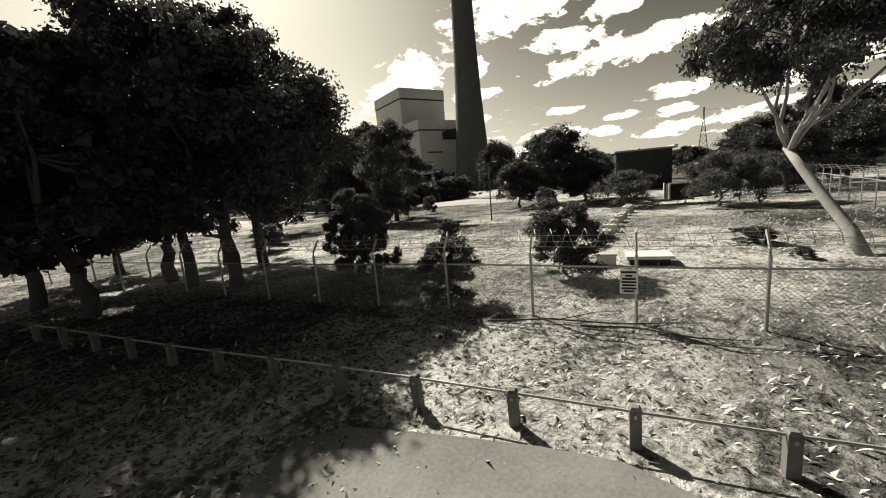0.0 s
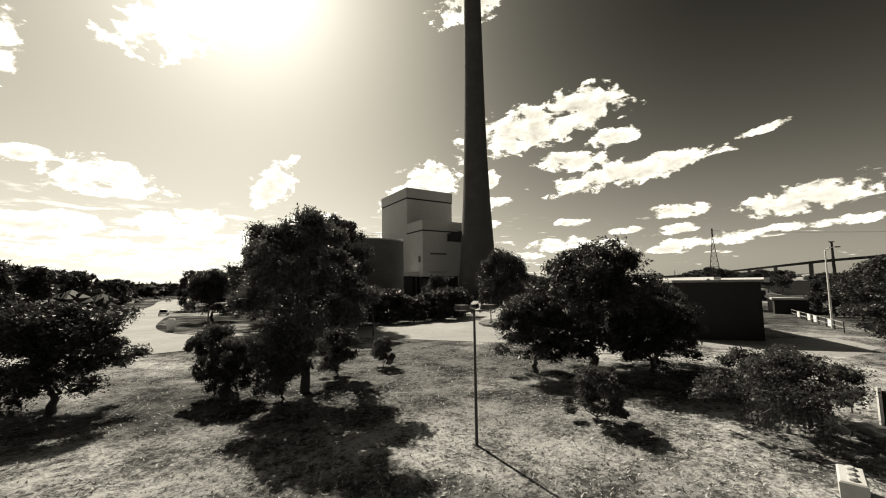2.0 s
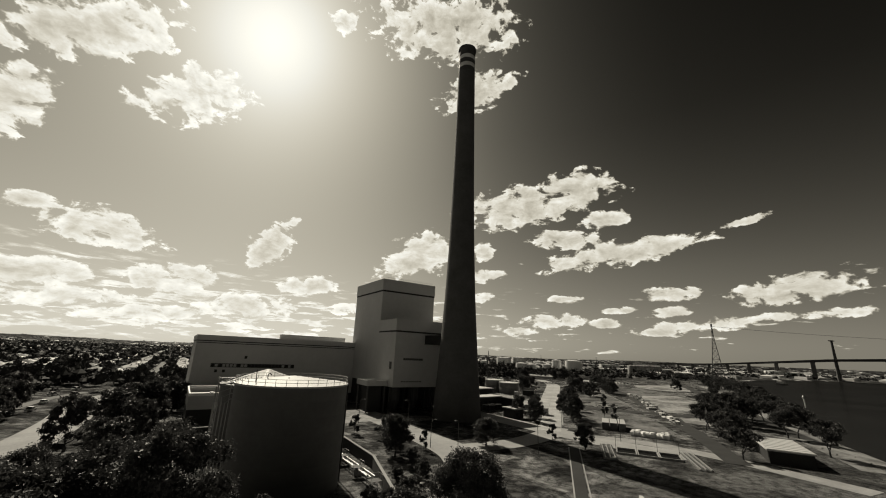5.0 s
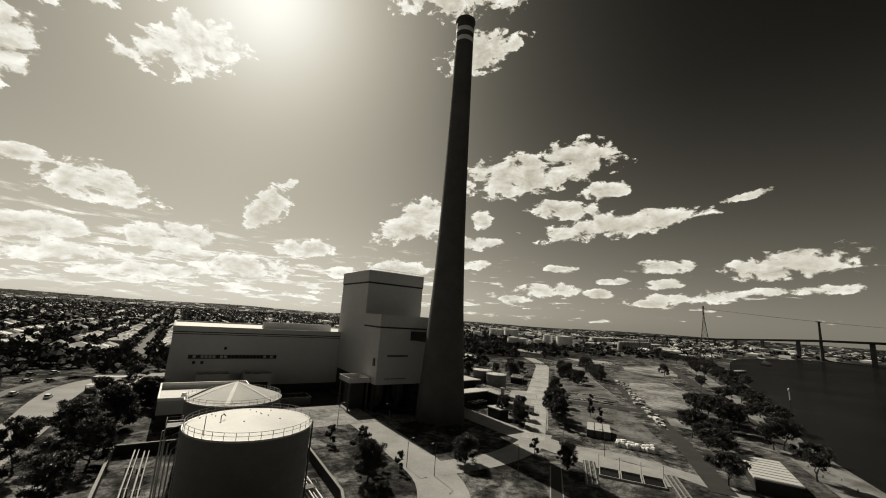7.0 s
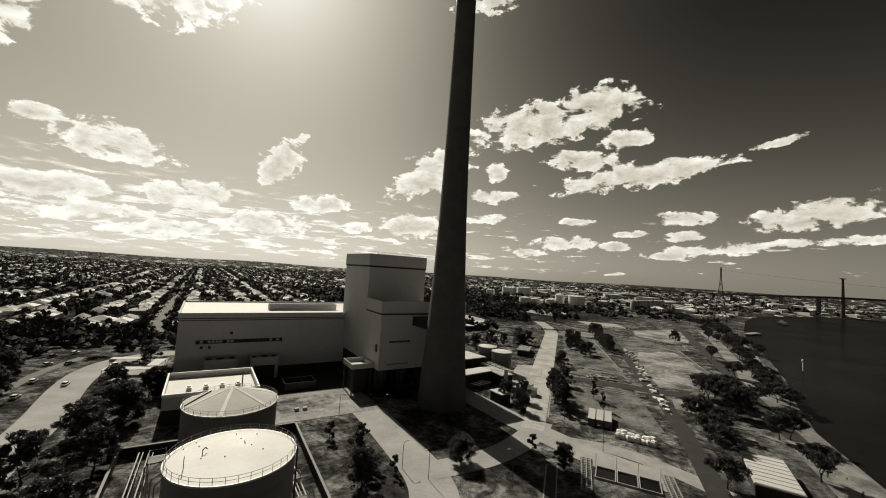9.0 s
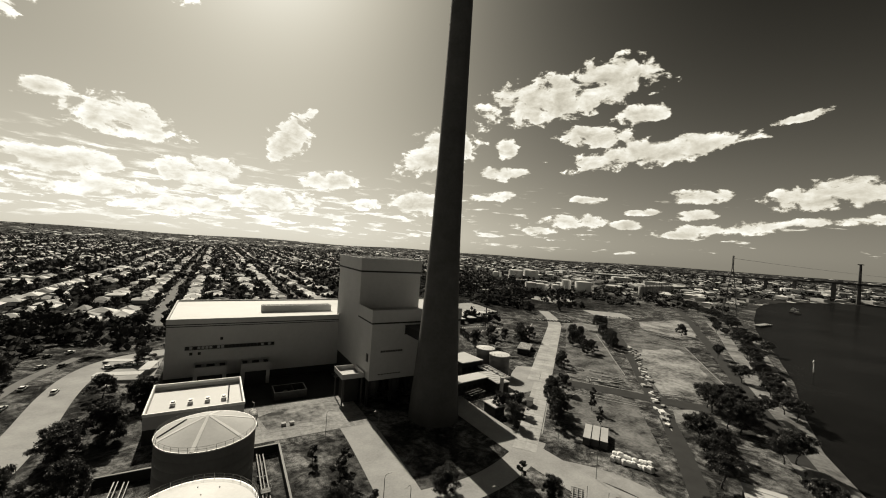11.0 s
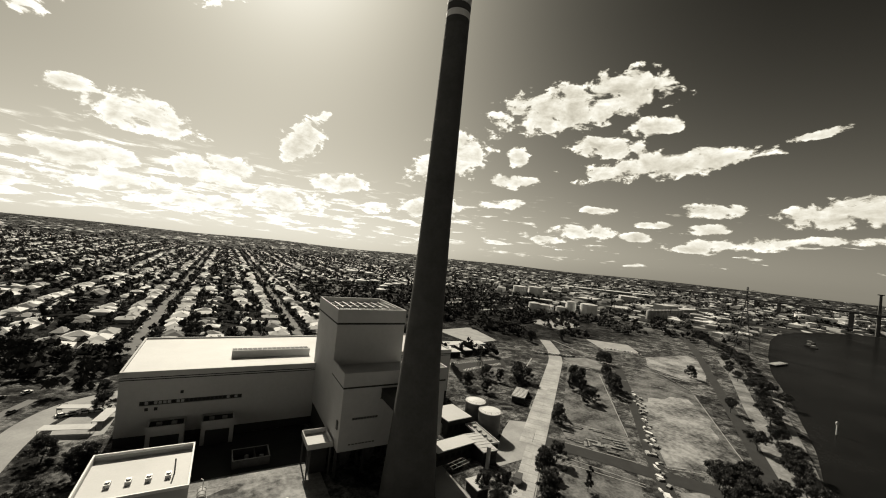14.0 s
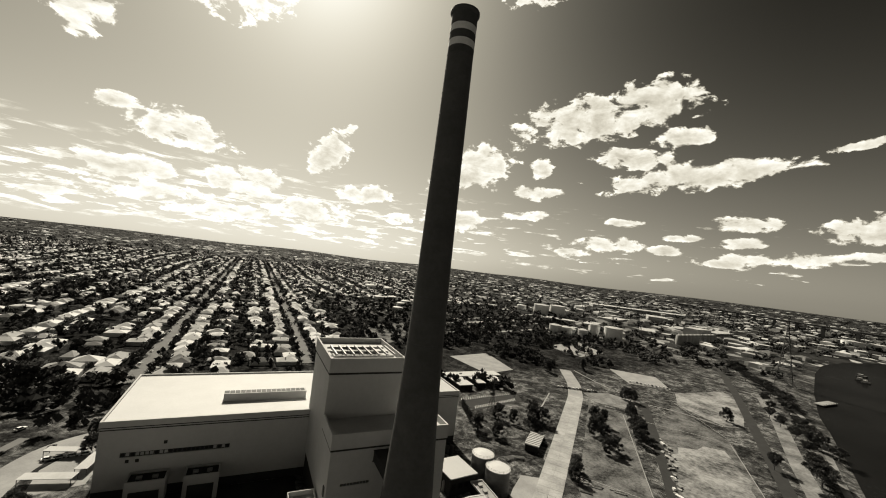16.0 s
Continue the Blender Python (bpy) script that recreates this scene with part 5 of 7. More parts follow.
for k in range(3000):
    a, r = RNG.uniform(-0.6, 1.65), RNG.uniform(600, 2600)
    x, y = r * math.sin(a) - 60, r * math.cos(a) - 100
    if not in_river(x, y):
        far_tree(x, y, RNG.uniform(6, 12), RNG.uniform(5, 11), 16)
for k in range(900):
    a, r = RNG.uniform(0.15, 1.5), RNG.uniform(520, 2500)
    x, y = r * math.sin(a) - 60, r * math.cos(a) - 100
    if not in_river(x, y) and x > 590 and not (x < 660 and y > 200):
        far_house(x, y, RNG.uniform(10, 26), RNG.uniform(12, 36), RNG.uniform(4, 7), RNG.uniform(7.2, 8.5), int(RNG.choice(3, p=[0.3, 0.3, 0.4])), RNG.uniform(-0.6, 0.6))
tagged(soup("far_house_walls", far_walls, 4, CLAD), "low pale house walls spread through the distant suburb", "houses", kind="stuff")
for tone in range(3):
    # the roofs hold triangles and quads in a fixed order: tri, quad, tri, tri+1
    v = np.array(far_roofs[tone], np.float32).reshape(-1, 16, 3)
    tri = v[:, [0, 1, 2, 8, 9, 10]].reshape(-1, 3)
    quad = v[:, [3, 4, 5, 6, 11, 12, 13, 14]].reshape(-1, 3)
    tagged(soup("far_house_roofs", np.concatenate([quad]), 4, TILE[tone]), "rows of low hip roofs spread through the distant suburb", "roofs", kind="stuff")
    tagged(soup("far_house_gables", tri, 3, TILE[tone]), "hipped ends of the distant suburban roofs", "roofs", kind="stuff")
tagged(soup("far_trees", np.concatenate(far_trees), 3, LEAF_F), "dark distant trees scattered between the houses and yards", "trees", kind="stuff")

# ---- park: fences, bollards, signs, blocks ----


def chain_fence(x0, y0, x1, y1, top, rail, label, coil=False, mesh_from=0.0, mesh_to=1e9, pitch=0.11):
    """A chain-link fence from one end to the other, posts with bent arms and three wires."""
    f = thing("chain_link_fence", label, "fence", x0, y0, 0)
    length = math.hypot(x1 - x0, y1 - y0)
    ux, uy = (x1 - x0) / length, (y1 - y0) / length
    nx, ny = -uy, ux
    n = round(length / 2.56)

    def on(s, z, side=0.0):
        wx, wy = x0 + ux * s, y0 + uy * s
        return (ux * s + nx * side, uy * s + ny * side, land(wx, wy) + z)

    for k in range(n + 1):
        s = length * k / n
        p = part("post", Mesh().tube([on(s, -0.3), on(s, top)], 0.04, 8).tube([on(s, top), on(s, top + 0.12, 0.02), on(s, top + 0.5, 0.3)], 0.032, 6), STEEL, f)
    for z, r, side in ((rail, 0.026, 0), (rail * 0.5, 0.006, 0), (top + 0.2, 0.006, 0.1), (top + 0.33, 0.006, 0.19), (top + 0.47, 0.006, 0.29)):
        part("rail" if r > 0.02 else "wire", Mesh().tube([on(length * k / (2 * n), z + (0 if r > 0.02 or k % 2 == 0 else -0.02), side) for k in range(2 * n + 1)], r, 5), STEEL, f)
    quads = []
    w = 0.0035
    s0, s1 = max(0, mesh_from), min(length, mesh_to)
    for sign in (1, -1):
        s = s0 - rail
        while s < s1 + rail:
            a, b = s, s + rail
            za, zb = (0.02, rail) if sign > 0 else (rail, 0.02)
            ca, cb = max(a, s0), min(b, s1)
            if cb > ca:
                z1_, z2_ = za + (zb - za) * (ca - a) / rail, za + (zb - za) * (cb - a) / rail
                p, q = Vector(on(ca, z1_)), Vector(on(cb, z2_))
                d = Vector((0, 0, w * 1.4))
                quads += [p - d, q - d, q + d, p + d]
            s += pitch
    ob = soup("wire_mesh", [tuple(v) for v in quads], 4, STEEL, f)
    ob["kind"] = "stuff"
    if coil:
        pts = []
        turns = int(length / 0.42)
        for k in range(turns * 10):
            s, a = length * k / (turns * 10), 2 * math.pi * k / 10
            x, y, z = on(s, top + 0.42 + 0.24 * math.sin(a), 0.12 + 0.24 * math.cos(a))
            pts.append((x, y, z))
        part("barbed_coil", Mesh().tube(pts, 0.007, 3), STEEL, f, "rusty coil of barbed tape")
    return f


chain_fence(-137.4, -125.83, -113.0, -164.56, 1.72, 1.42, "rusty chain-link fence with bent post arms on dry grass", coil=True, mesh_from=14, mesh_to=46)
chain_fence(-109.5, -162.9, -79.0, -150.4, 2.1, 1.75, "pale chain-link fence with bent post arms beside the trees", pitch=0.3)
for i in range(12):
    x, y = -121.59 - 0.935 * i, -159.69 + 1.41 * i
    z = land(x, y)
    if i == 0:
        boll = thing("bollard", "short square timber bollard carrying a steel cable", "bollard", x, y, z, group="bollards along the grass")
        part("post", Mesh().box(-0.075, -0.075, -0.3, 0.075, 0.075, 0.58).add([(-0.075, -0.075, 0.58), (0.075, -0.075, 0.58), (0.075, 0.075, 0.58), (-0.075, 0.075, 0.58), (-0.045, -0.045, 0.62), (0.045, -0.045, 0.62), (0.045, 0.045, 0.62), (-0.045, 0.045, 0.62)], [(0, 1, 5, 4), (1, 2, 6, 5), (2, 3, 7, 6), (3, 0, 4, 7), (4, 5, 6, 7)]), TIMBER, boll)
        part("cable_bracket", Mesh().box(-0.09, -0.02, 0.47, 0.09, 0.02, 0.53), STEEL, boll)
        boll.rotation_euler[2] = 0.6
    else:
        copy_thing(boll, pose(x, y, z, random.uniform(-2, 2), random.uniform(-2, 2), 34 + random.uniform(-4, 4)))
cable = thing("cable_rail", "galvanised cable rail strung along the timber bollards", "rail")
pts = [(-120.66 - 0.935 * i, -161.1 + 1.41 * i) for i in range(13)]
part("cable", Mesh().tube([(x, y, land(x, y) + 0.55) for x, y in pts] + [(-132.2, -143.7, 1.4), (-132.5, -143.2, 1.3)], 0.022, 6), STEEL, cable)

sign = thing("warning_sign", "white warning sign with dark lines wired to the fence", "sign", -118.5, -155.8, land(-118.5, -155.8))
sign.scale = (0.62, 1.0, 0.8)
sign.rotation_euler[2] = math.atan2(-0.831, 0.556)
part("plate", Mesh().box(-0.32, -0.075, 0.95, 0.32, -0.06, 1.72), WHITE, sign)
for k, (z, w) in enumerate(((1.63, 0.27), (1.52, 0.12), (1.42, 0.25), (1.32, 0.27), (1.22, 0.24), (1.12, 0.27), (1.03, 0.2))):
    part("line", Mesh().box(-w, -0.081, z - 0.03, w, -0.075, z + 0.03), DARKBOX, sign)

lid = thing("pit_cover", "pale flat concrete pit cover raised above dry grass", "pit cover", -112.4, -153.0, land(-112.4, -153.0))
lid.scale = (0.78, 0.78, 0.9)
lid.rotation_euler[2] = -0.95
part("plinth", Mesh().box(-0.9, -0.6, -0.2, 0.9, 0.6, 0.28), DARKBOX, lid)
part("cover", Mesh().box(-1.05, -0.75, 0.28, 1.05, 0.75, 0.42), BLOCK, lid)
boxm = thing("meter_box", "small pale concrete meter box with a dark lid", "utility box", -113.7, -152.0, land(-113.7, -152.0))
boxm.rotation_euler[2] = -0.95
boxm.scale = (0.8, 0.8, 0.9)
part("body", Mesh().box(-0.45, -0.3, -0.2, 0.45, 0.3, 0.5), BLOCK, boxm)
part("lid", Mesh().box(-0.5, -0.35, 0.5, 0.5, 0.35, 0.58), CONCRETE, boxm)

rng4 = random.Random(4)
blk = None
for i in range(8):
    f = i / 7
    x, y = -96.6 - 13.6 * f + rng4.uniform(-0.1, 0.1), -142.7 - 6.6 * f + rng4.uniform(-0.1, 0.1)
    m = pose(x, y, land(x, y) - 0.03, rng4.uniform(-4, 4), rng4.uniform(-5, 5), (25 if i != 5 else 112) + rng4.uniform(-12, 12)) @ Matrix.Scale(0.76, 4)
    if blk is None:
        blk = thing("concrete_block", "pale worn cast concrete barrier block lying in grass", "barrier", group="row of concrete blocks")
        e = 0.05
        rows = [(0.75, 0.36, 0.0), (0.8, 0.4, e), (0.8, 0.4, 0.82), (0.75, 0.35, 0.87)]
        bm = Mesh().add([(sx * a, sy * b, z) for a, b, z in rows for sx, sy in ((-1, -1), (1, -1), (1, 1), (-1, 1))], [(3, 2, 1, 0), (12, 13, 14, 15)] + [(k * 4 + i, k * 4 + (i + 1) % 4, k * 4 + 4 + (i + 1) % 4, k * 4 + 4 + i) for k in range(3) for i in range(4)])
        part("body", bm, BLOCK, blk)
        for q in (-0.48, 0.0, 0.48):
            part("stud", Mesh().lathe(q, 0, [(0.15, 0.86), (0.15, 0.94), (0.11, 0.98)], 10), BLOCK, blk)
        blk.matrix_basis = m
    else:
        copy_thing(blk, m)

pole = thing("floodlight_pole", "slim galvanised pole with two floodlights on dry grass", "floodlight", -103.8, -133.6, land(-103.8, -133.6))
part("pole", Mesh().tube([(0, 0, -0.3), (0, 0, 5.4)], 0.07, 8, 0.045), STEEL_D, pole)
part("crossarm", Mesh().tube([(-0.5, 0.35, 5.35), (0.5, -0.35, 5.35)], 0.03, 6), STEEL_D, pole)
for s in (-1, 1):
    lampo = part("floodlight", Mesh().add([(s * 0.45 + a * 0.22, -s * 0.3 + b * 0.22 - 0.08 * c, 5.4 + 0.2 * c) for c in (0, 1) for a, b in ((-1, -1), (1, -1), (1, 1), (-1, 1))], [(3, 2, 1, 0), (4, 5, 6, 7), (0, 1, 5, 4), (1, 2, 6, 5), (2, 3, 7, 6), (3, 0, 4, 7)]), STEEL_D, pole)
    part("glass", Mesh().box(s * 0.45 - 0.17, -s * 0.3 - 0.17, 5.37, s * 0.45 + 0.17, -s * 0.3 + 0.17, 5.395), WHITE, lampo)

trailer = thing("equipment_trailer", "dark boxed trailer with white edges parked on grass", "trailer", -89.6, -143.4, land(-89.6, -143.4))
trailer.rotation_euler[2] = -0.7
trailer.scale = (0.72, 0.72, 0.85)
part("deck", Mesh().box(-3.2, -1.1, 0.45, 1.5, 1.1, 0.6), STEEL_D, trailer)
part("panel", Mesh().box(-1.2, -0.7, 0.61, 3.6, 0.7, 2.2), DARKBOX, trailer)
part("white_edge", Mesh().box(-1.38, -0.78, 0.61, -1.2, -0.66, 2.35), WHITE, trailer)
part("white_edge", Mesh().box(-1.2, -0.78, 2.2, 3.75, -0.66, 2.35), WHITE, trailer)
part("white_edge", Mesh().box(-1.38, 0.66, 0.61, -1.2, 0.78, 2.35), WHITE, trailer)
for x, y in ((-2.8, -0.9), (-2.8, 0.9), (0.4, -0.9), (0.4, 0.9)):
    part("leg", Mesh().tube([(x, y, -0.1), (x + 0.2, y, 0.45)], 0.06, 6), STEEL_D, trailer)

mast = thing("street_lamp", "tall pale lamp post with a single arm beside the road", "street lamp", -43.5, -131.3, land(-43.5, -131.3))
part("pole", Mesh().tube([(0, 0, -0.2), (0, 0, 10.2)], 0.14, 8, 0.08), WHITE, mast)
part("arm", Mesh().tube([(0, 0, 10.2), (0.4, -0.4, 10.6), (1.0, -1.0, 10.7)], 0.05, 6), WHITE, mast)
part("head", Mesh().box(0.8, -1.25, 10.6, 1.25, -0.8, 10.75), STEEL_D, mast)


def street_lamp(x, y, h, turn):
    o = thing("street_lamp", "slim dark street lamp with a curved arm beside the road", "street lamp", x, y, land(x, y), group="yard street lamps")
    o.rotation_euler[2] = radians(turn)
    part("pole", Mesh().tube([(0, 0, -0.2), (0, 0, h - 0.9), (0.15, 0, h - 0.35), (0.6, 0, h - 0.05), (1.4, 0, h)], 0.09, 8, 0.045), STEEL_D, o)
    part("head", Mesh().box(1.3, -0.14, h - 0.08, 1.95, 0.14, h + 0.06), STEEL, o)
    return o


for x, y, h, turn in ((-112.6, -95.6, 4.5, 20), (-95.6, -102.4, 3.6, 80), (24.7, -55.5, 8, 150), (-12.8, -55.1, 8, 170), (-32.6, -45.6, 8, 200), (-36.2, -37.9, 7, 10), (-74.9, -99.7, 5.3, 200), (-24.5, -4.0, 8, 190), (30.0, -36.0, 8, 130), (-41.0, 2.0, 8, 0)):
    street_lamp(x, y, h, turn)
bin_ = thing("marker_post", "white concrete marker post standing on the grass island", "marker post", -116.9, -77.6, land(-116.9, -77.6))
part("post", Mesh().box(-0.5, -0.25, -0.1, 0.5, 0.25, 1.7).box(-0.4, -0.2, 1.7, 0.4, 0.2, 1.85), WHITE, bin_)

hut = thing("kiosk", "small pale substation kiosk with a shallow white roof", "kiosk", -73.7, -105.4, land(-73.7, -105.4))
hut.rotation_euler[2] = math.atan2(-2.3, 2.1)
part("body", Mesh().box(-1.5, -1.4, -0.2, 1.5, 1.4, 3.0), CLAD, hut)
part("roof", Mesh().add([(-1.7, -1.6, 3.0), (1.7, -1.6, 3.0), (1.7, 1.6, 3.0), (-1.7, 1.6, 3.0), (-1.7, 0, 3.45), (1.7, 0, 3.45)], [(0, 1, 5, 4), (2, 3, 4, 5), (1, 2, 5), (3, 0, 4), (3, 2, 1, 0)]), ROOF_W, hut)
part("vent", Mesh().box(-0.6, -1.44, 2.2, 0.6, -1.4, 2.5), STEEL_D, hut)
part("door", Mesh().box(-0.5, -1.43, 0.0, 0.5, -1.4, 2.0), CLAD_D, hut)

annex = thing("lean_to_shed", "small shed with bright corrugated roof beside the dark shed", "shed", -66.6, -118.2, 0.7)
annex.rotation_euler[2] = math.atan2(21.3, 24.4)
part("wall", Mesh().box(-2.6, 0.0, 0, 3.2, 3.2, 2.4), DARKBOX, annex)
for k in range(12):
    part("roof_sheet", Mesh().box(-2.9 + k * 0.53, -0.2, 2.42 + 0.02 * (k % 2), -2.39 + k * 0.53, 3.5, 2.5 + 0.03 * (k % 2)), ROOF_W, annex)
encl = thing("compound", "open-topped dark block compound with a pale coping", "compound", -57.8, -108.3, 0.6)
encl.rotation_euler[2] = math.atan2(21.3, 24.4)
part("wall", rim_walls(Mesh(), -2.6, -2.4, 2.6, 2.4, -0.4, 2.2, 0.2), DARKBOX, encl)
part("coping", rim_walls(Mesh(), -2.68, -2.48, 2.68, 2.48, 2.2, 2.32, 0.34), CONCRETE, encl)
part("plant_unit", Mesh().box(-1.4, -1.2, -0.4, 1.2, 1.0, 1.4), STEEL, encl)

rail = thing("rail_fence", "low dark rail fence with white notice boards beside the road", "fence")
for k in range(9):
    x, y = -20.0 - 3.6 * k, -121.0 - 1.55 * k
    part("post", Mesh().tube([(x, y, land(x, y) - 0.2), (x, y, land(x, y) + 1.3)], 0.06, 6), STEEL_D, rail)
for dz in (0.6, 1.2):
    part("rail", Mesh().tube([(-20.0 - 3.6 * k, -121.0 - 1.55 * k, land(-20.0 - 3.6 * k, -121.0 - 1.55 * k) + dz) for k in range(9)], 0.045, 6), STEEL, rail)
for k in (1, 3, 4, 6):
    x, y = -21.6 - 3.6 * k, -121.7 - 1.55 * k
    part("board", Mesh().prism([(x - 0.42, y - 0.3), (x + 0.42, y + 0.22), (x + 0.4, y + 0.26), (x - 0.44, y - 0.26)], land(x, y) + 0.25, land(x, y) + 1.15), WHITE, rail)

# ---- tank bund: walls, pipes and planting ----
bund = thing("bund_wall", "dark concrete bund wall round the oil tanks with pale coping", "wall")
BW = [(-99.5, -3.0), (-99.5, -66.0), (-66.0, -78.5), (-58.0, -49.0), (-56.5, -3.0)]
for (xa, ya), (xb, yb) in zip(BW, BW[1:] + BW[:1]):
    ln = math.hypot(xb - xa, yb - ya)
    sx, sy = -(yb - ya) / ln * 0.2, (xb - xa) / ln * 0.2
    part("wall", Mesh().prism([(xa - sx, ya - sy), (xb - sx, yb - sy), (xb + sx, yb + sy), (xa + sx, ya + sy)], -0.3, 2.5), CLAD_D, bund)
    part("coping", Mesh().prism([(xa - sx * 1.4, ya - sy * 1.4), (xb - sx * 1.4, yb - sy * 1.4), (xb + sx * 1.4, yb + sy * 1.4), (xa + sx * 1.4, ya + sy * 1.4)], 2.5, 2.65), CONCRETE, bund)
for k, (x0, zz) in enumerate(((-61.5, 1.2), (-62.4, 1.2), (-63.2, 1.5), (-92.5, 1.1), (-93.4, 1.1), (-94.6, 1.6), (-95.4, 1.6))):
    o = thing("pipe_run", "long pale oil pipe on low supports inside the bund", "pipe", group="bund pipes")
    part("pipe", Mesh().tube([(x0, -58, zz), (x0, -30, zz), (x0 + 0.4, -5, zz)], 0.13 if k % 2 else 0.18, 8), STEEL, o)
    for y in (-52, -40, -28, -16):
        part("support", Mesh().box(x0 - 0.35, y - 0.12, -0.1, x0 + 0.35, y + 0.12, zz - 0.2), CONCRETE, o)
for k in range(5):
    o = thing("valve_platform", "small steel valve platform with handrails beside the tank", "platform", -63.5 + 0.3 * k, -62 + k * 9.5, 0, group="valve platforms")
    part("deck", Mesh().box(-1.2, -1.0, 1.8, 1.2, 1.0, 1.9), STEEL_D, o)
    for x in (-1.15, 1.15):
        for y in (-0.95, 0.95):
            part("leg", Mesh().tube([(x, y, 0), (x, y, 2.9)], 0.05, 5), STEEL, o)
    part("handrail", Mesh().tube([(-1.15, -0.95, 2.9), (1.15, -0.95, 2.9), (1.15, 0.95, 2.9), (-1.15, 0.95, 2.9)], 0.04, 5), STEEL, o)
for x, y, h, w in ((-97, -76, 9, 1.1), (-91, -74, 8, 1.1), (-103, -70, 9.5, 1.1), (-85.5, -77.5, 6.5, 1.1), (-104, -82, 8.5, 1.1)):
    plant(YARD, x, y, h, w)
for x, y, h, w in ((-79, -80, 4.2, 1.3), (-74, -80.5, 3.6, 1.4), (-69, -80, 4.4, 1.3), (-63, -75, 3.8, 1.3), (-60, -68, 3.6, 1.3), (-58, -60, 3.2, 1.3), (-57, -66, 3.0, 1.3), (-52, -60, 4.0, 1.2), (-50, -52, 4.2, 1.2), (-69.5, -73.5, 4.6, 1.2)):
    plant(YARD, x, y, h, w)

for k in range(14):
    plant(YARD, -98 + 2.4 * k + random.uniform(-0.8, 0.8), -84.5 - (2.2 if k % 2 else 0.0) + max(0, k - 10) * 2.0, random.uniform(4.2, 6.2), 1.35)

# ---- plant beside the stack ----


def flat_building(name, label, cx, cy, w, d, h, turn, wall=CLAD, roof=ROOF_W, z=0.0, units=0):
    o = thing(name, label, "building", cx, cy, z)
    o.rotation_euler[2] = radians(turn)
    part("wall", Mesh().box(-w / 2, -d / 2, -0.3, w / 2, d / 2, h - 0.4), wall, o)
    part("roof", Mesh().box(-w / 2 - 0.4, -d / 2 - 0.4, h - 0.4, w / 2 + 0.4, d / 2 + 0.4, h), roof, o)
    n = max(2, int(w / 3))
    for k in range(n):
        x = -w / 2 + w * (k + 0.5) / n
        part("window", Mesh().box(x - w / n * 0.3, -d / 2 - 0.04, h * 0.35, x + w / n * 0.3, -d / 2, h * 0.65), GLASS_D, o)
    for k in range(units):
        x = -w / 2 + w * (k + 0.5) / units
        part("roof_unit", Mesh().box(x - 0.6, -0.5, h, x + 0.6, 0.5, h + 0.7), STEEL, o)
    return o


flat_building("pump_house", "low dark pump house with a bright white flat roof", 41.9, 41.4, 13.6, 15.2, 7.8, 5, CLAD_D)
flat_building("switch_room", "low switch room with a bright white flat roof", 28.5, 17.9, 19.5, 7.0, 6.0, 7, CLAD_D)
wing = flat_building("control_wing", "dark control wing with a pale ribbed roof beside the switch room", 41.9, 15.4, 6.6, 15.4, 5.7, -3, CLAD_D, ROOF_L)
for k in range(7):
    part("roof_rib", Mesh().box(-3.5, -7.2 + k * 2.4, 5.7, 3.5, -7.05 + k * 2.4, 5.82), ROOF_W, wing)
tray = thing("cooler_tray", "dark annexe with a pale parapet round four roof coolers", "building", 48.4, 23.4, 0)
tray.rotation_euler[2] = radians(-3)
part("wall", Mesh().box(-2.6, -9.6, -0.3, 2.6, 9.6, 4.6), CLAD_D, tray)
part("roof", Mesh().box(-2.7, -9.7, 4.6, 2.7, 9.7, 4.75), CONCRETE, tray)
part("parapet", rim_walls(Mesh(), -3.0, -10.0, 3.0, 10.0, 4.45, 5.3, 0.3), ROOF_W, tray)
for k in range(4):
    part("cooler", Mesh().box(-1.0, -7.6 + k * 4.4, 4.75, 0.8, -6.0 + k * 4.4, 5.5).box(-0.5, -6.0 + k * 4.4, 4.75, 0.3, -4.9 + k * 4.4, 5.1), STEEL, tray)
hut_box = thing("kiosk", "small pale electrical kiosk beside the lane", "kiosk", 44.9, -6.6, 0)
hut_box.rotation_euler[2] = radians(39)
part("body", Mesh().box(-2.2, -1.3, -0.1, 2.2, 1.3, 2.7), STEEL, hut_box)
part("roof", Mesh().box(-2.35, -1.45, 2.7, 2.35, 1.45, 2.82), STEEL_D, hut_box)
part("door", Mesh().box(-0.5, -1.34, 0.1, 0.5, -1.3, 2.2), STEEL_D, hut_box)
hut_2 = flat_building("store_hut", "small dark store hut with a pale hipped roof sheet", 25.0, -6.6, 5.0, 6.8, 4.0, 2, CLAD_D, ROOF_L)
part("ridge_cap", Mesh().box(-0.15, -3.5, 4.0, 0.15, 3.5, 4.12), ROOF_W, hut_2)
yard_frame = thing("cable_gantry", "dark open steel cable gantry on posts", "gantry", 25.5, 7.6, 0)
yard_frame.rotation_euler[2] = radians(14)
for x in (-4.6, -1.5, 1.6, 4.7):
    part("portal", Mesh().tube([(x, -1.9, 0), (x, -1.9, 3.4), (x, 1.9, 3.4), (x, 1.9, 0)], 0.11, 5), STEEL_D, yard_frame)
for y in (-1.9, 0, 1.9):
    part("beam", Mesh().tube([(-4.8, y, 3.4), (4.9, y, 3.4)], 0.1, 5), STEEL, yard_frame)
cover = flat_building("shelter", "open yard shelter with a striped sheet roof", 107.3, 62.8, 18.4, 7.4, 3.8, 39.3, CLAD_D, ROOF_L)
for k in range(9):
    part("roof_rib", Mesh().box(-9.4 + k * 2.3, -4.1, 3.8, -9.1 + k * 2.3, 4.1, 3.95), STEEL_D, cover)
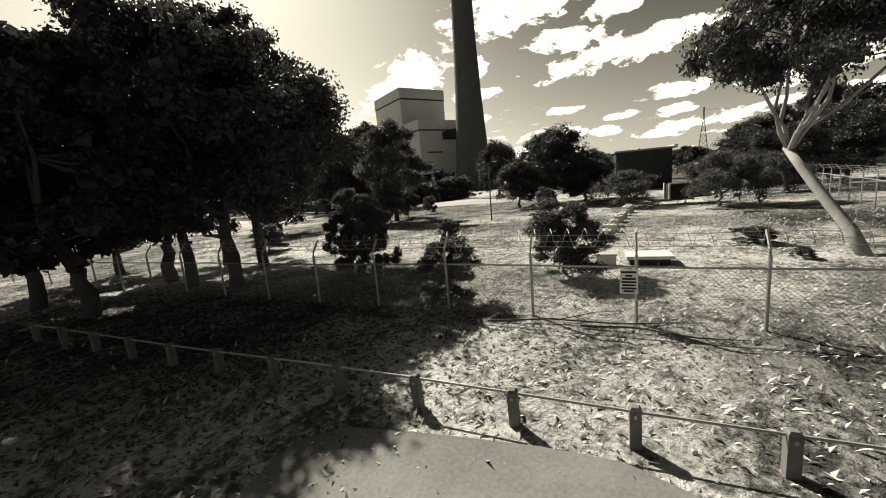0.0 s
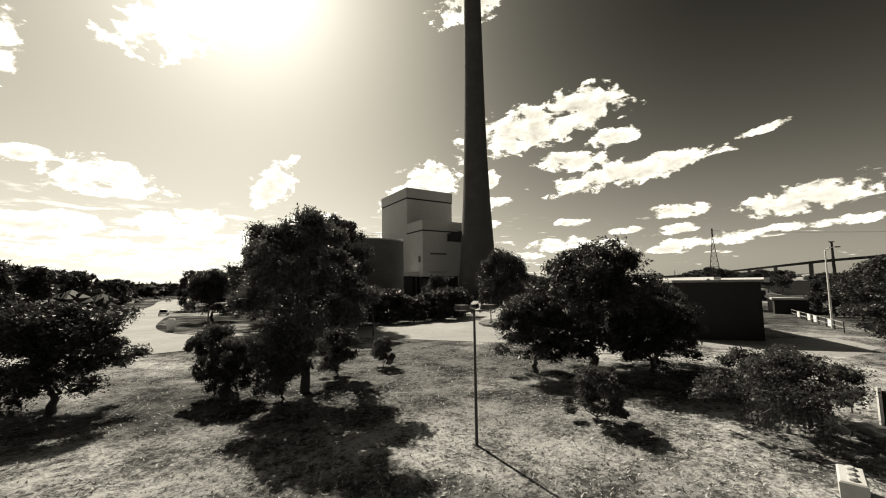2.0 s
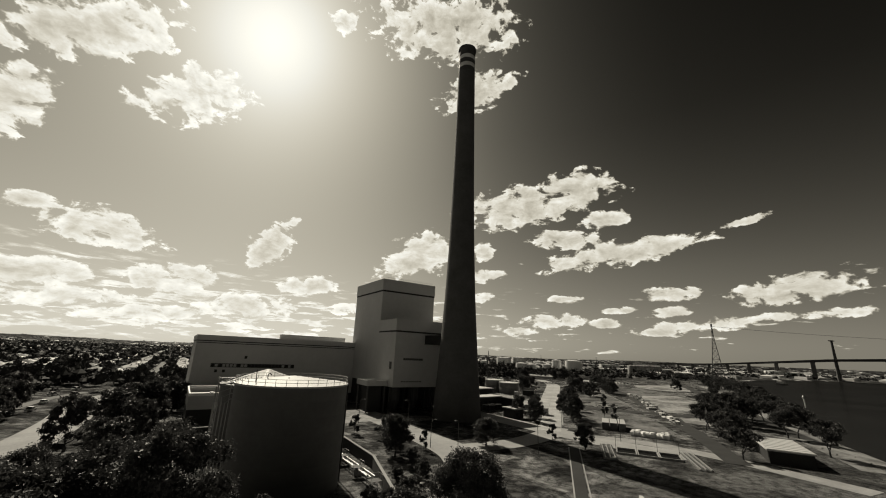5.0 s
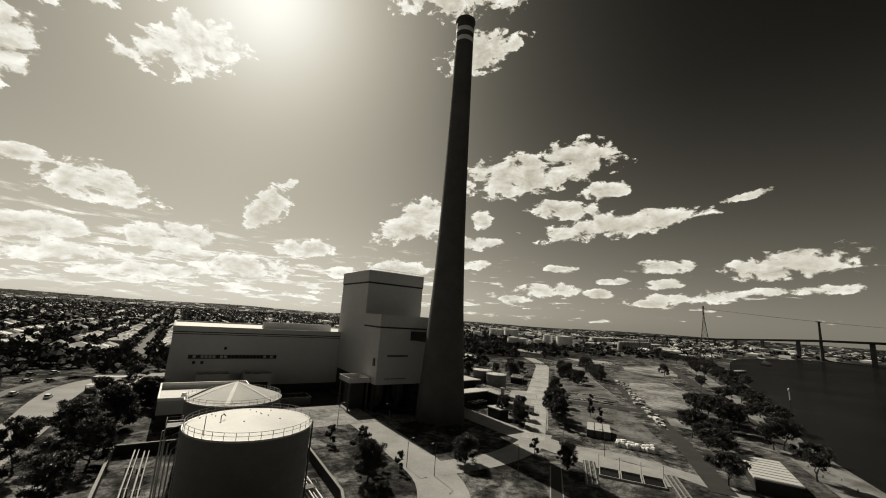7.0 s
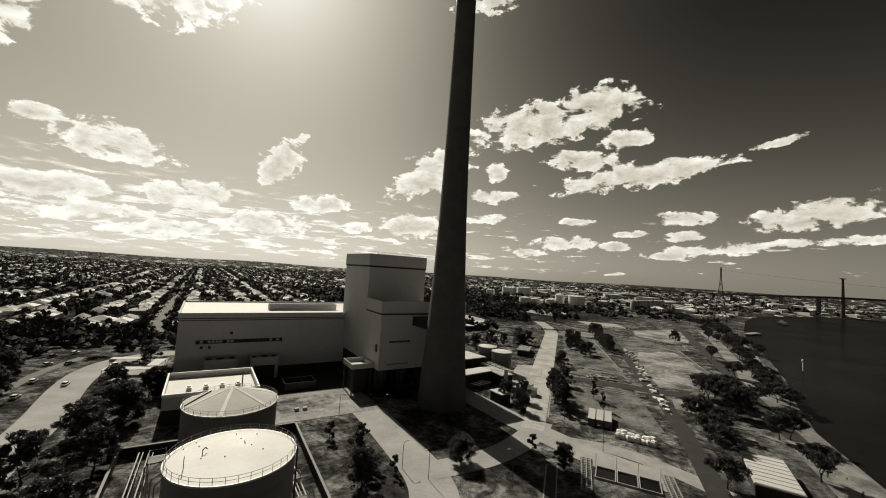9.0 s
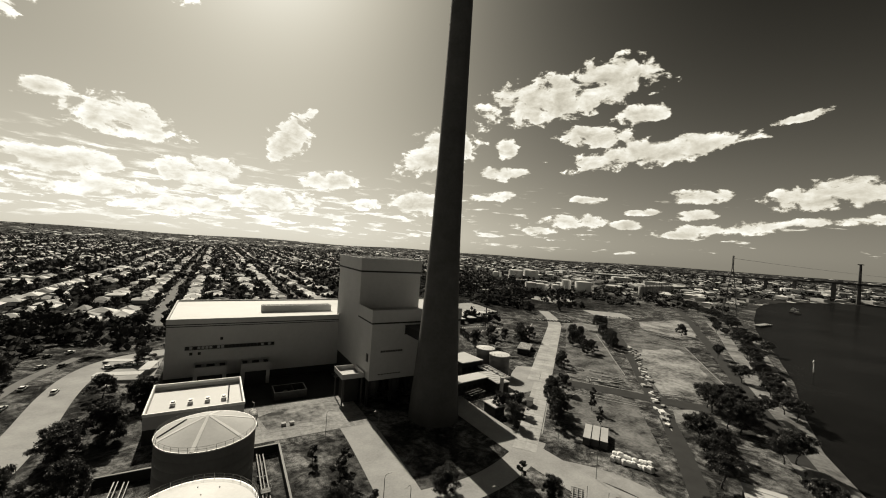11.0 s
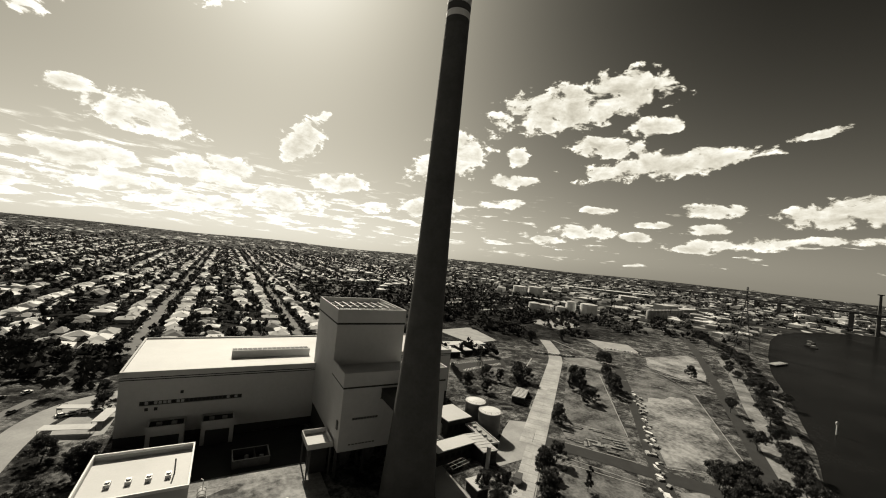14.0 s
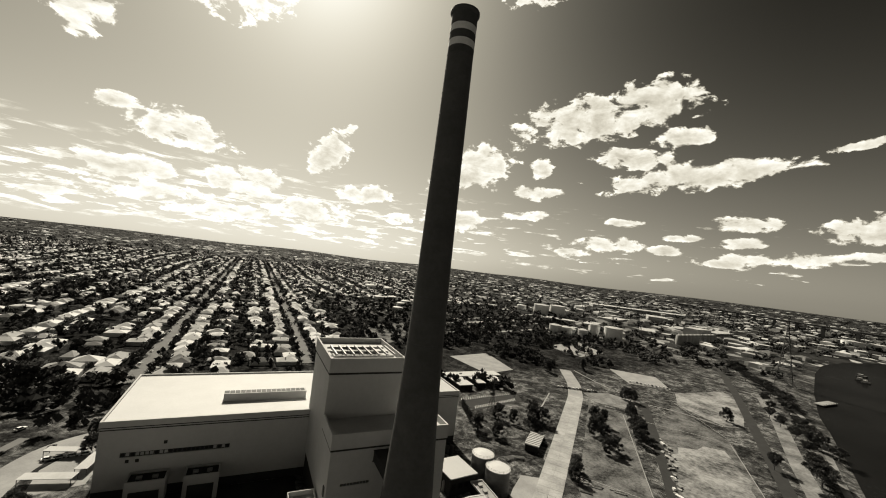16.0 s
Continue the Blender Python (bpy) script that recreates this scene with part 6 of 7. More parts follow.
vent = thing("vent_stack", "stout pale vent stack beside the pump house", "vent")
part("shaft", Mesh().lathe(38.9, 5.6, [(0.85, -0.2), (0.85, 8.6), (0.98, 8.6), (0.98, 9.0)], 16), TANK_P, vent, smooth=True)
for k in range(16):
    x, y = 20 + (k % 4) * 3.4 + random.uniform(-0.6, 0.6), 24 + (k // 4) * 3.3 - 8 + random.uniform(-0.6, 0.6)
    if 23 < x < 42 and 15 < y < 25:
        continue
    o = thing("vessel", "small pale process vessel standing in the plant yard", "vessel", x + 8, y + 12, 0, group="process vessels")
    part("shell", Mesh().lathe(0, 0, [(0.7, 0), (0.75, 0.2), (0.75, 2.0 + k % 3), (0.5, 2.4 + k % 3), (0.1, 2.6 + k % 3)], 12), TANK_P if k % 2 else STEEL, o, smooth=True)
for k in range(5):
    o = thing("gas_bottle_tank", "dark upright drum tank against the hall end", "tank", 44 + k * 2.6, 66.5, 0, group="drum tanks")
    part("shell", Mesh().lathe(0, 0, [(1.1, -0.1), (1.1, 3.6), (0.8, 4.0), (0.2, 4.1)], 14), STEEL_D, o, smooth=True)
und = thing("ash_hopper", "dark steel equipment standing under the boiler house", "hopper")
for k in range(4):
    part("hopper", Mesh().lathe(-15 + k * 9.5, 27, [(1.2, 0.5), (2.6, 4.5), (2.6, 9.5)], 8), STEEL_D, und)
pen = thing("yard_enclosure", "dark open-topped walled enclosure standing in the yard", "enclosure", -46.7, 40.6, 0)
part("wall", rim_walls(Mesh(), -6.3, -4.2, 6.3, 4.2, -0.05, 3.1, 0.3), STEEL_D, pen)
part("cross_wall", Mesh().box(1.2, -3.9, -0.05, 1.5, 3.9, 2.9), STEEL_D, pen)
part("coping", rim_walls(Mesh(), -6.36, -4.26, 6.36, 4.26, 3.1, 3.18, 0.42), STEEL, pen)
for x, y in ((-4.0, -1.4), (-1.2, 1.6), (3.8, 0.4)):
    part("drum", Mesh().lathe(x, y, [(0.8, 0), (0.8, 1.5), (0.3, 1.7)], 12), STEEL, pen, smooth=True)
drum = thing("air_receiver", "pale horizontal air receiver with dark straps beside the workshop", "vessel", -61.6, 21.5, 0.08)
shell = Mesh().lathe(0, 0, [(0.15, -3.3), (0.9, -3.05), (1.25, -2.5), (1.25, 2.5), (0.9, 3.05), (0.15, 3.3)], 18)
shell.v = [(x, z, y + 2.1) for x, y, z in shell.v]
part("shell", shell, TANK_P, drum, smooth=True)
for y in (-2.0, 0.0, 2.0):
    strap = Mesh().lathe(0, 0, [(1.2, y - 0.12), (1.3, y - 0.12), (1.3, y + 0.12), (1.2, y + 0.12)], 18, False)
    strap.v = [(a, c, b + 2.1) for a, b, c in strap.v]
    part("strap", strap, STEEL_D, drum)
for y in (-1.8, 1.8):
    part("saddle", Mesh().box(-0.9, y - 0.25, 0, 0.9, y + 0.25, 1.1), CONCRETE, drum)
part("riser", Mesh().tube([(0.2, 2.2, 3.2), (0.2, 2.2, 5.4), (-0.5, 2.8, 5.6)], 0.12, 6), STEEL, drum)
for x in (-52.7, -49.9):
    o = thing("concrete_block", "pale square concrete block lying in the yard", "block", x, 13.6, 0.15, group="yard blocks")
    part("block", Mesh().box(-0.75, -0.6, -0.05, 0.75, 0.6, 0.85), BLOCK, o)

# containers, bags and basins in the storage yard
ca, sa = math.cos(radians(34)), math.sin(radians(34))
for k in range(3):
    x, y = 44.5 + k * 2.45 * sa + k * 0.35, -37.0 - k * 2.45 * ca - k * 0.2
    m = pose(x, y, 0.02, 0, 0, 34)
    if k == 0:
        cont = thing("shipping_container", "dark shipping container with a pale roof in the yard", "container", group="yard containers")
        part("body", Mesh().box(-6.1, -1.2, 0, 6.1, 1.2, 2.5), STEEL_D, cont)
        part("roof", Mesh().box(-6.12, -1.22, 2.5, 6.12, 1.22, 2.6), TANK_P, cont)
        for q in range(20):
            part("rib", Mesh().box(-5.9 + q * 0.6, -1.26, 0.2, -5.65 + q * 0.6, -1.2, 2.4), STEEL_D, cont)
        cont.matrix_basis = m
    else:
        copy_thing(cont, m)
bag = None
for k in range(16):
    x, y = 39.5 + (k % 8) * 0.75 + rng4.uniform(-0.4, 0.4) + (k // 8) * 3, -51.0 - (k % 8) * 1.35 + rng4.uniform(-0.3, 0.3) + (k // 8) * 1.5
    if bag is None:
        bag = thing("bulk_bag", "white bulk bag of material stacked in the yard", "bag", group="bulk bags")
        part("bag", Mesh().lathe(0, 0, [(1.0, 0), (1.15, 0.25), (1.15, 1.2), (0.75, 1.7), (0.2, 1.8)], 5), WHITE, bag)
        bag.matrix_basis = pose(x, y, 0)
    else:
        copy_thing(bag, pose(x, y, 0, 0, 0, rng4.uniform(0, 90)) @ Matrix.Diagonal((1, rng4.uniform(0.8, 1.2), rng4.uniform(0.7, 1.1), 1)))
basin = thing("intake_basin", "row of three dark water basins with concrete rims", "basin", 15.7, -69.1, 0)
basin.rotation_euler[2] = math.atan2(-13.4, 8.7)
for k in range(3):
    part("rim", rim_walls(Mesh(), -8.0 + k * 5.4, -3.6, -2.8 + k * 5.4, 3.4, -0.3, 0.55, 0.25), CONCRETE, basin)
    part("water_face", Mesh().box(-7.75 + k * 5.4, -3.35, -0.1, -3.05 + k * 5.4, 3.15, 0.16), RIVER, basin)
for k in range(4):
    part("hoist_post", Mesh().tube([(-8.1 + k * 5.4, 3.6, 0), (-8.1 + k * 5.4, 3.6, 3.6)], 0.06, 5), STEEL_D, basin)
rails = thing("screen_track", "pale steel track of crossbars leading to the basins", "track", 8.0, -62.0, 0)
rails.rotation_euler[2] = math.atan2(11.5, 15.0)
for y in (-1.2, 0, 1.2):
    part("rail", Mesh().box(-9.5, y - 0.12, 0.3, 9.5, y + 0.12, 0.6), STEEL, rails)
for k in range(20):
    part("crossbar", Mesh().box(-9.4 + k, -1.7, 0.1, -9.15 + k, 1.7, 0.3), CONCRETE, rails)
copy_thing(rails, pose(20.6, -79.0, 0, 0, 0, 37.5))
boat_shed = flat_building("boat_shed", "long low shed with a pale ribbed roof by the shore", 51.6, -88.4, 21.5, 9.4, 3.6, 27, CLAD_D, ROOF_L)
for k in range(8):
    part("roof_sheet", Mesh().box(-10.9 + k * 2.74, -4.9, 3.6, -8.75 + k * 2.74, 4.9, 3.72), ROOF_W, boat_shed)
flat_building("boat_store", "dark store with a pale roof near the shore", -8, -118, 12, 7, 3.4, 22, DARKBOX, ROOF_L)
for k in range(54):
    f = k / 53
    x, y = 200 - 120 * f + rng4.uniform(-2, 2) + 4, 47 - 92 * f + rng4.uniform(-2.5, 2.5)
    o = thing("pallet_stack", "pale stack of stored material beside the yard road", "pallet stack", x, y, 0, group="stored material")
    o.rotation_euler[2] = rng4.uniform(0, 3)
    w, d, h = rng4.uniform(0.4, 1.8), rng4.uniform(0.4, 1.1), rng4.uniform(0.4, 1.3)
    part("load", Mesh().box(-w, -d, 0.15, w, d, h), rng4.choice([WHITE, CONCRETE, STEEL, TANK_P]), o)
    part("pallet", Mesh().box(-w, -d, 0, w, d, 0.13), TIMBER, o)
for k in range(22):
    u, v = rng4.uniform(0.08, 0.92), rng4.uniform(0.08, 0.9)
    x, y = 90.1 + 18.3 * u + 19.4 * v, 10.4 + 21.7 * u - 25.4 * v
    o = thing("pipe_bundle", "bundle of stored pipes and beams on bare ground", "pipe bundle", x, y, 0, group="stored pipes")
    o.rotation_euler[2] = rng4.choice([-0.85, -0.8, 0.75])
    for q in range(3):
        part("length", Mesh().box(-3, -0.7 + q * 0.5, 0, 3 * rng4.uniform(0.6, 1), -0.35 + q * 0.5, 0.45), rng4.choice([STEEL, STEEL_D, CONCRETE]), o)


def car_kind(material, label):
    c = thing("car", label, "car", group="parked cars")
    part("body", Mesh().add([(-2.1, -0.85, 0.35), (2.1, -0.85, 0.35), (2.1, 0.85, 0.35), (-2.1, 0.85, 0.35), (-2.1, -0.85, 0.85), (2.1, -0.85, 0.8), (2.1, 0.85, 0.8), (-2.1, 0.85, 0.85)], [(3, 2, 1, 0), (4, 5, 6, 7), (0, 1, 5, 4), (1, 2, 6, 5), (2, 3, 7, 6), (3, 0, 4, 7)]), material, c)
    part("cabin", Mesh().add([(-1.7, -0.78, 0.84), (1.0, -0.78, 0.82), (1.0, 0.78, 0.82), (-1.7, 0.78, 0.84), (-1.3, -0.65, 1.42), (0.3, -0.65, 1.42), (0.3, 0.65, 1.42), (-1.3, 0.65, 1.42)], [(4, 5, 6, 7), (0, 1, 5, 4), (1, 2, 6, 5), (2, 3, 7, 6), (3, 0, 4, 7)]), GLASS_D, c)
    part("roof", Mesh().box(-1.3, -0.64, 1.42, 0.3, 0.64, 1.46), material, c)
    for x in (-1.3, 1.3):
        for y in (-0.8, 0.8):
            wv = Mesh().lathe(0, 0, [(0.33, -0.1), (0.33, 0.1)], 10)
            wv.v = [(x + a, y + cc, 0.33 + b) for a, b, cc in wv.v]
            part("wheel", wv, STEEL_D, c)
    return c


CARS = [car_kind(WHITE, "white parked car beside the road"), car_kind(STEEL_D, "dark parked car beside the road"), car_kind(STEEL, "silver parked car beside the road")]
spots = [(-126.1, 72.3, 85), (-133, 108, 70), (-140, 108, 60), (-136, 131, 60), (-115.3, 99.6, 10), (-142.8, 126, 60), (-112, 100.5, 10), (-108, 101, 10), (-104, 101.5, 10), (-118, 110, 80), (-136, 60, 85), (-137, 80, 85), (-121, -30, 88)]
for k in range(46):
    sx = -110 if k % 2 else 3
    spots.append((sx + (4.2 if k % 4 < 2 else -4.2), 205 + k * 9 + random.uniform(-3, 3) + (30 if sx > 0 else 0), 90))
for k in range(11):
    spots.append((309 + k * 2.5, 152 - k * 2.4, 40))
for k in range(12):
    spots.append((205 + k * 2.9, 150 - k * 1.6, 20))
seen_car = set()
for i, (x, y, a) in enumerate(spots):
    k = (0, 1, 2, 0)[i % 4]
    m = pose(x, y, land(x, y) + 0.12, 0, 0, a + random.uniform(-3, 3))
    if k in seen_car:
        copy_thing(CARS[k], m)
    else:
        CARS[k].matrix_basis = m
        seen_car.add(k)

# ---- car shelters beside the hall, offices beyond it ----
for x, y, w, d, turn in ((-109, 82, 17, 4.6, -12), (-99.6, 91, 4.4, 13, -10), (-112, 103, 12, 4.0, -14)):
    o = thing("car_shelter", "flat pale sheet-roofed car shelter on steel posts", "car shelter", x, y, 0.05, group="car shelters")
    o.rotation_euler[2] = radians(turn)
    part("roof", Mesh().box(-w / 2, -d / 2, 2.5, w / 2, d / 2, 2.65), ROOF_L, o)
    for px in (-w / 2 + 0.3, w / 2 - 0.3):
        for py in (-d / 2 + 0.3, d / 2 - 0.3):
            part("post", Mesh().box(px - 0.08, py - 0.08, -0.1, px + 0.08, py + 0.08, 2.5), STEEL_D, o)
offices = thing("office_building", "low dark offices with white flat roofs round small courts", "building")
for x0, y0, x1, y1, h in ((107, 152, 119, 172, 4.4), (126, 155, 133, 172, 4.4), (140, 158, 153, 172, 4.4), (104, 172, 160, 183, 4.8)):
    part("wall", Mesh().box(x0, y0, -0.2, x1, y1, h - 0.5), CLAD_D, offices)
    part("roof", Mesh().box(x0 - 0.5, y0 - 0.5, h - 0.5, x1 + 0.5, y1 + (0.5 if h > 4.5 else -0.52), h), ROOF_W, offices)
    for k in range(3):
        xw = x0 + (x1 - x0) * (k + 0.5) / 3
        part("window", Mesh().box(xw - 1.2, y0 - 0.06, 1.0, xw + 1.2, y0, 2.6), GLASS_D, offices)
for k, (x, y) in enumerate(((113, 164), (129, 166), (122, 178), (146, 178), (148, 165))):
    part("roof_unit", Mesh().box(x - 1.1, y - 0.9, 4.4, x + 1.1, y + 0.9, 5.5), STEEL, offices)
for k in range(9):
    plant(POPLAR, 92.5 - k * 0.9, 122.5 - k * 3.0, 5.4 + 0.6 * (k % 3), 1.0)
manifold = thing("pipe_manifold", "pale bent pipes on short supports beside the water tanks", "pipes")
for k in range(3):
    part("pipe", Mesh().tube([(64.5, 36 + k * 2.2, 1.1 + k * 0.4), (70, 44 + k * 2.4, 1.1 + k * 0.4), (75, 51.5 + k * 0.8, 1.1 + k * 0.4), (85, 52.5 + k * 0.8, 1.1), (91, 50 + k, 1.0)], 0.22, 7), STEEL, manifold)
for x, y in ((70, 45), (75, 51.5), (80, 52.5), (86, 52.3)):
    part("support", Mesh().box(x - 0.25, y - 0.2, -0.1, x + 0.25, y + 2.6, 0.9), CONCRETE, manifold)

# ---- distance: pylons, bridge, oil depot, silos ----


def pylon(x, y, h, base, label, turn=0.0, arms=3):
    o = thing("transmission_tower", label, "pylon", x, y, land(x, y), group="power line pylons")
    o.rotation_euler[2] = radians(turn)
    tip, n, r = base * 0.08, max(6, int(h / 7)), h * 0.0045
    zs = [h * (1 - (1 - k / n) ** 1.25) for k in range(n + 1)]

    def corner(k, i):
        w = (base + (tip - base) * min(1.0, zs[k] / (h * 0.8))) / 2
        sx, sy = ((-1, -1), (1, -1), (1, 1), (-1, 1))[i]
        return (sx * w, sy * w, zs[k])

    for i in range(4):
        part("leg", Mesh().tube([corner(k, i) for k in range(n + 1)], r, 4), STEEL_D, o)
        m = Mesh()
        for k in range(n):
            m.tube([corner(k, i), corner(k + 1, (i + 1) % 4)], r * 0.6, 3).tube([corner(k, (i + 1) % 4), corner(k + 1, i)], r * 0.6, 3)
            m.tube([corner(k + 1, i), corner(k + 1, (i + 1) % 4)], r * 0.6, 3)
        part("bracing", m, STEEL_D, o)
    for k in range(arms):
        z, w = h * (0.97 - 0.1 * k), h * (0.09 + 0.02 * (k % 2))
        part("crossarm", Mesh().tube([(-w, 0, z), (0, 0, z + h * 0.02), (w, 0, z)], r, 4).tube([(-w, 0, z), (0, 0, z - h * 0.015), (w, 0, z)], r * 0.7, 4), STEEL_D, o)
    return o


pylon(553.6, 120.5, 84.5, 17, "very tall lattice river-crossing pylon by the shore", 20, 2)
pylon(103.6, 102.6, 24.0, 5, "lattice pylon standing beside the car park", 0)
for az, dist, h in ((55.2, 900, 32), (40.8, 720, 34), (64.1, 1150, 30), (61.5, 950, 26), (48.0, 1300, 34), (36.0, 1000, 34)):
    pylon(-108 + dist * math.sin(radians(az)), -141 + dist * math.cos(radians(az)), h, h * 0.2, "distant lattice pylon among industrial yards", az)
wires = thing("power_lines", "thin sagging power lines strung from the tall pylon", "power lines")
for s in (-6, 0, 6):
    a, b = Vector((553.6 + s, 120.5, 81)), Vector((900 + s, -420, 75))
    part("wire", Mesh().tube([a.lerp(b, k / 16) - Vector((0, 0, 60 * (k / 16) * (1 - k / 16))) for k in range(17)], 0.07, 3), STEEL_D, wires)

bridge = thing("road_bridge", "long high road bridge on concrete piers over the river", "bridge")
SPAN = [Vector(p) for p in ((560, -480, 57), (800, -280, 56), (1274, 137, 52), (1867, 626, 34), (2353, 1191, 21), (2720, 1620, 8))]
m = Mesh()
for k, p in enumerate(SPAN):
    way = (SPAN[min(k + 1, 5)] - SPAN[max(k - 1, 0)]).normalized()
    side = Vector((way.y, -way.x, 0)).normalized() * 18
    for s, z in ((-1, 0), (1, 0), (0.55, -4.5), (-0.55, -4.5)):
        q = p + side * s
        m.v.append((q.x, q.y, q.z + z))
for k in range(5):
    m.f += [(k * 4 + i, k * 4 + (i + 1) % 4, (k + 1) * 4 + (i + 1) % 4, (k + 1) * 4 + i)[::-1] for i in range(4)]
part("deck", m, CLAD_D, bridge)
for a, b, n in zip(SPAN, SPAN[1:], (1, 2, 4, 5, 5)):
    for k in range(n):
        p = a.lerp(b, (k + 0.5) / n)
        part("pier", Mesh().prism([(p.x - 4, p.y - 4), (p.x + 4, p.y - 4), (p.x + 4, p.y + 4), (p.x - 4, p.y + 4)], -4, p.z - 4.4), CHIMNEY, bridge)
part("tower", Mesh().tube([(1274, 137, 0), (1274, 137, 98)], 4.2, 6, 2.4), CHIMNEY, bridge)
part("tower_head", Mesh().box(1265, 133, 97, 1284, 141, 99), STEEL_D, bridge)
for x, y, r, h in ((618, 640, 19, 22), (655, 622, 19, 24), (595, 690, 12, 12), (436, 396, 10.5, 14), (449, 384, 10, 13), (462, 358, 8, 14), (505, 372, 8.5, 22), (519, 344, 15, 22), (486, 402, 9, 9), (470, 390, 7, 9), (560, 420, 11, 10), (700, 640, 14, 12), (880, 760, 16, 14), (255, 944, 15, 11), (294, 901, 14, 11), (247, 640, 10, 9), (195, 545, 9, 8), (203, 690, 11, 9), (239, 703, 11, 9), (275, 660, 10, 9), (225, 610, 9, 8), (1500, 330, 26, 16), (1560, 300, 26, 14), (1650, 280, 22, 14)):
    o = thing("depot_tank", "big white oil depot tank in the distance", "tank", x, y, land(x, y), group="oil depot tanks")
    part("shell", Mesh().lathe(0, 0, [(r, -0.5), (r, h)], 32, False), WHITE, o, smooth=True)
    part("roof", Mesh().lathe(0, 0, [(r + 0.2, h), (r * 0.5, h + 1.2), (0.3, h + 2)], 32), ROOF_W, o, smooth=True)
for k in range(10):
    o = thing("silo", "pale grain silo in a long row", "silo", 672 + k * 15, 322 + k * 1.5, 0, group="grain silos")
    part("shell", Mesh().lathe(0, 0, [(6.4, -0.5), (6.4, 16), (3, 18.5), (0.5, 19.5)], 16), CONCRETE, o, smooth=True)
flat_building("long_warehouse", "very long warehouse with a bright white roof", 1270, 850, 330, 60, 10, -34, CLAD, ROOF_W)
for x, y, w, d, h, a in ((790, 560, 80, 40, 9, 20), (900, 470, 70, 35, 8, -10), (620, 480, 60, 26, 7, 30), (560, 520, 70, 22, 7, -40), (980, 420, 90, 40, 10, 5), (1050, 620, 70, 50, 14, 40), (830, 380, 50, 30, 22, 0), (720, 420, 60, 30, 8, 35)):
    flat_building("warehouse", "pale low industrial warehouse in the distance", x, y, w, d, h, a, CLAD, ROOF_W if h % 2 else ROOF_L)
beacon = thing("river_beacon", "slim pale channel beacon standing in the river", "beacon", 282, -37.5, -1.8)
part("pile", Mesh().tube([(0, 0, -1.5), (0, 0, 6.5)], 0.35, 8), WHITE, beacon)
part("light", Mesh().lathe(0, 0, [(0.9, 6.5), (0.9, 7.6), (0.3, 8.6)], 10), STEEL, beacon)
jet = thing("jetty", "low pale timber jetty with moored work boats", "jetty", 505, 66, -1.6)
part("deck", Mesh().box(-18, -4, 1.2, 18, 4, 1.7), CONCRETE, jet)
for k in range(6):
    part("pile", Mesh().tube([(-15 + k * 6, -3.5, -3), (-15 + k * 6, -3.5, 2.5)], 0.4, 6), TIMBER, jet)
for x, y, w in ((785, 116, 26), (830, 128, 22), (760, 105, 15)):
    o = thing("barge", "dark work barge moored near the far shore", "barge", x, y, -1.7)
    part("hull", Mesh().prism([(-w / 2, -4), (w / 2 - 4, -4), (w / 2, 0), (w / 2 - 4, 4), (-w / 2, 4)], -0.6, 1.8), STEEL_D, o)
    part("cabin", Mesh().box(-w / 2 + 1, -2.5, 1.8, -w / 2 + 6, 2.5, 4.8), TANK_P, o)

# ---- dry grass blades and litter over the park, thicker to darken the gum shade ----
rg = np.random.default_rng(9)
blades = []
for reach, n, size in ((9.0, 26000, 0.055), (22.0, 34000, 0.09)):
    t_ = rg.uniform(0, 1, n)
    px = -125 + 27 * t_ + rg.normal(size=n) * reach
    py = -158.5 + 23.5 * t_ + rg.normal(size=n) * reach
    pz = np.array([land(a, b) for a, b in zip(px, py)])
    ang = rg.uniform(0, 6.283, n)
    ln = size * rg.uniform(0.6, 2.2, n)
    lift = rg.uniform(0.1, 0.9, n)
    ax, ay = np.cos(ang) * ln, np.sin(ang) * ln
    a = np.stack([px, py, pz], 1)
    b = np.stack([px + ax, py + ay, pz + ln * lift], 1)
    c = np.stack([px - ay * 0.35 + ax * 0.4, py + ax * 0.35 + ay * 0.4, pz + ln * lift * 0.3 + 0.01], 1)
    blades.append(np.stack([a, b, c], 1).reshape(-1, 3))
STRAW = mat("dry_straw", 0.5, 0.9, 0.5, 1.2, 9, 0.0)
LITTER_SHADE = mat("leaf_litter_and_shade", 0.05, 0.9, 0.5, 1.2, 9, 0.0)
tagged(soup("dry_grass", np.concatenate(blades), 3, STRAW), "short dry grass blades over the park", "grass", kind="stuff")
bits = []
for reach, n, size in ((7.0, 15000, 0.06), (20.0, 22000, 0.1)):
    t_ = rg.uniform(0, 1, n)
    px, py = -124 + 27 * t_ + rg.normal(size=n) * reach, -157.5 + 23.5 * t_ + rg.normal(size=n) * reach
    pz = np.array([land(a, b) for a, b in zip(px, py)])
    ang, ln = rg.uniform(0, 6.283, n), size * rg.uniform(0.6, 2.0, n)
    ax, ay = np.cos(ang) * ln, np.sin(ang) * ln
    bits.append(np.stack([np.stack([px, py, pz + 0.01], 1), np.stack([px + ax, py + ay, pz + ln * 0.35], 1), np.stack([px - ay * 0.4 + ax * 0.5, py + ax * 0.4 + ay * 0.5, pz + 0.02], 1)], 1).reshape(-1, 3))
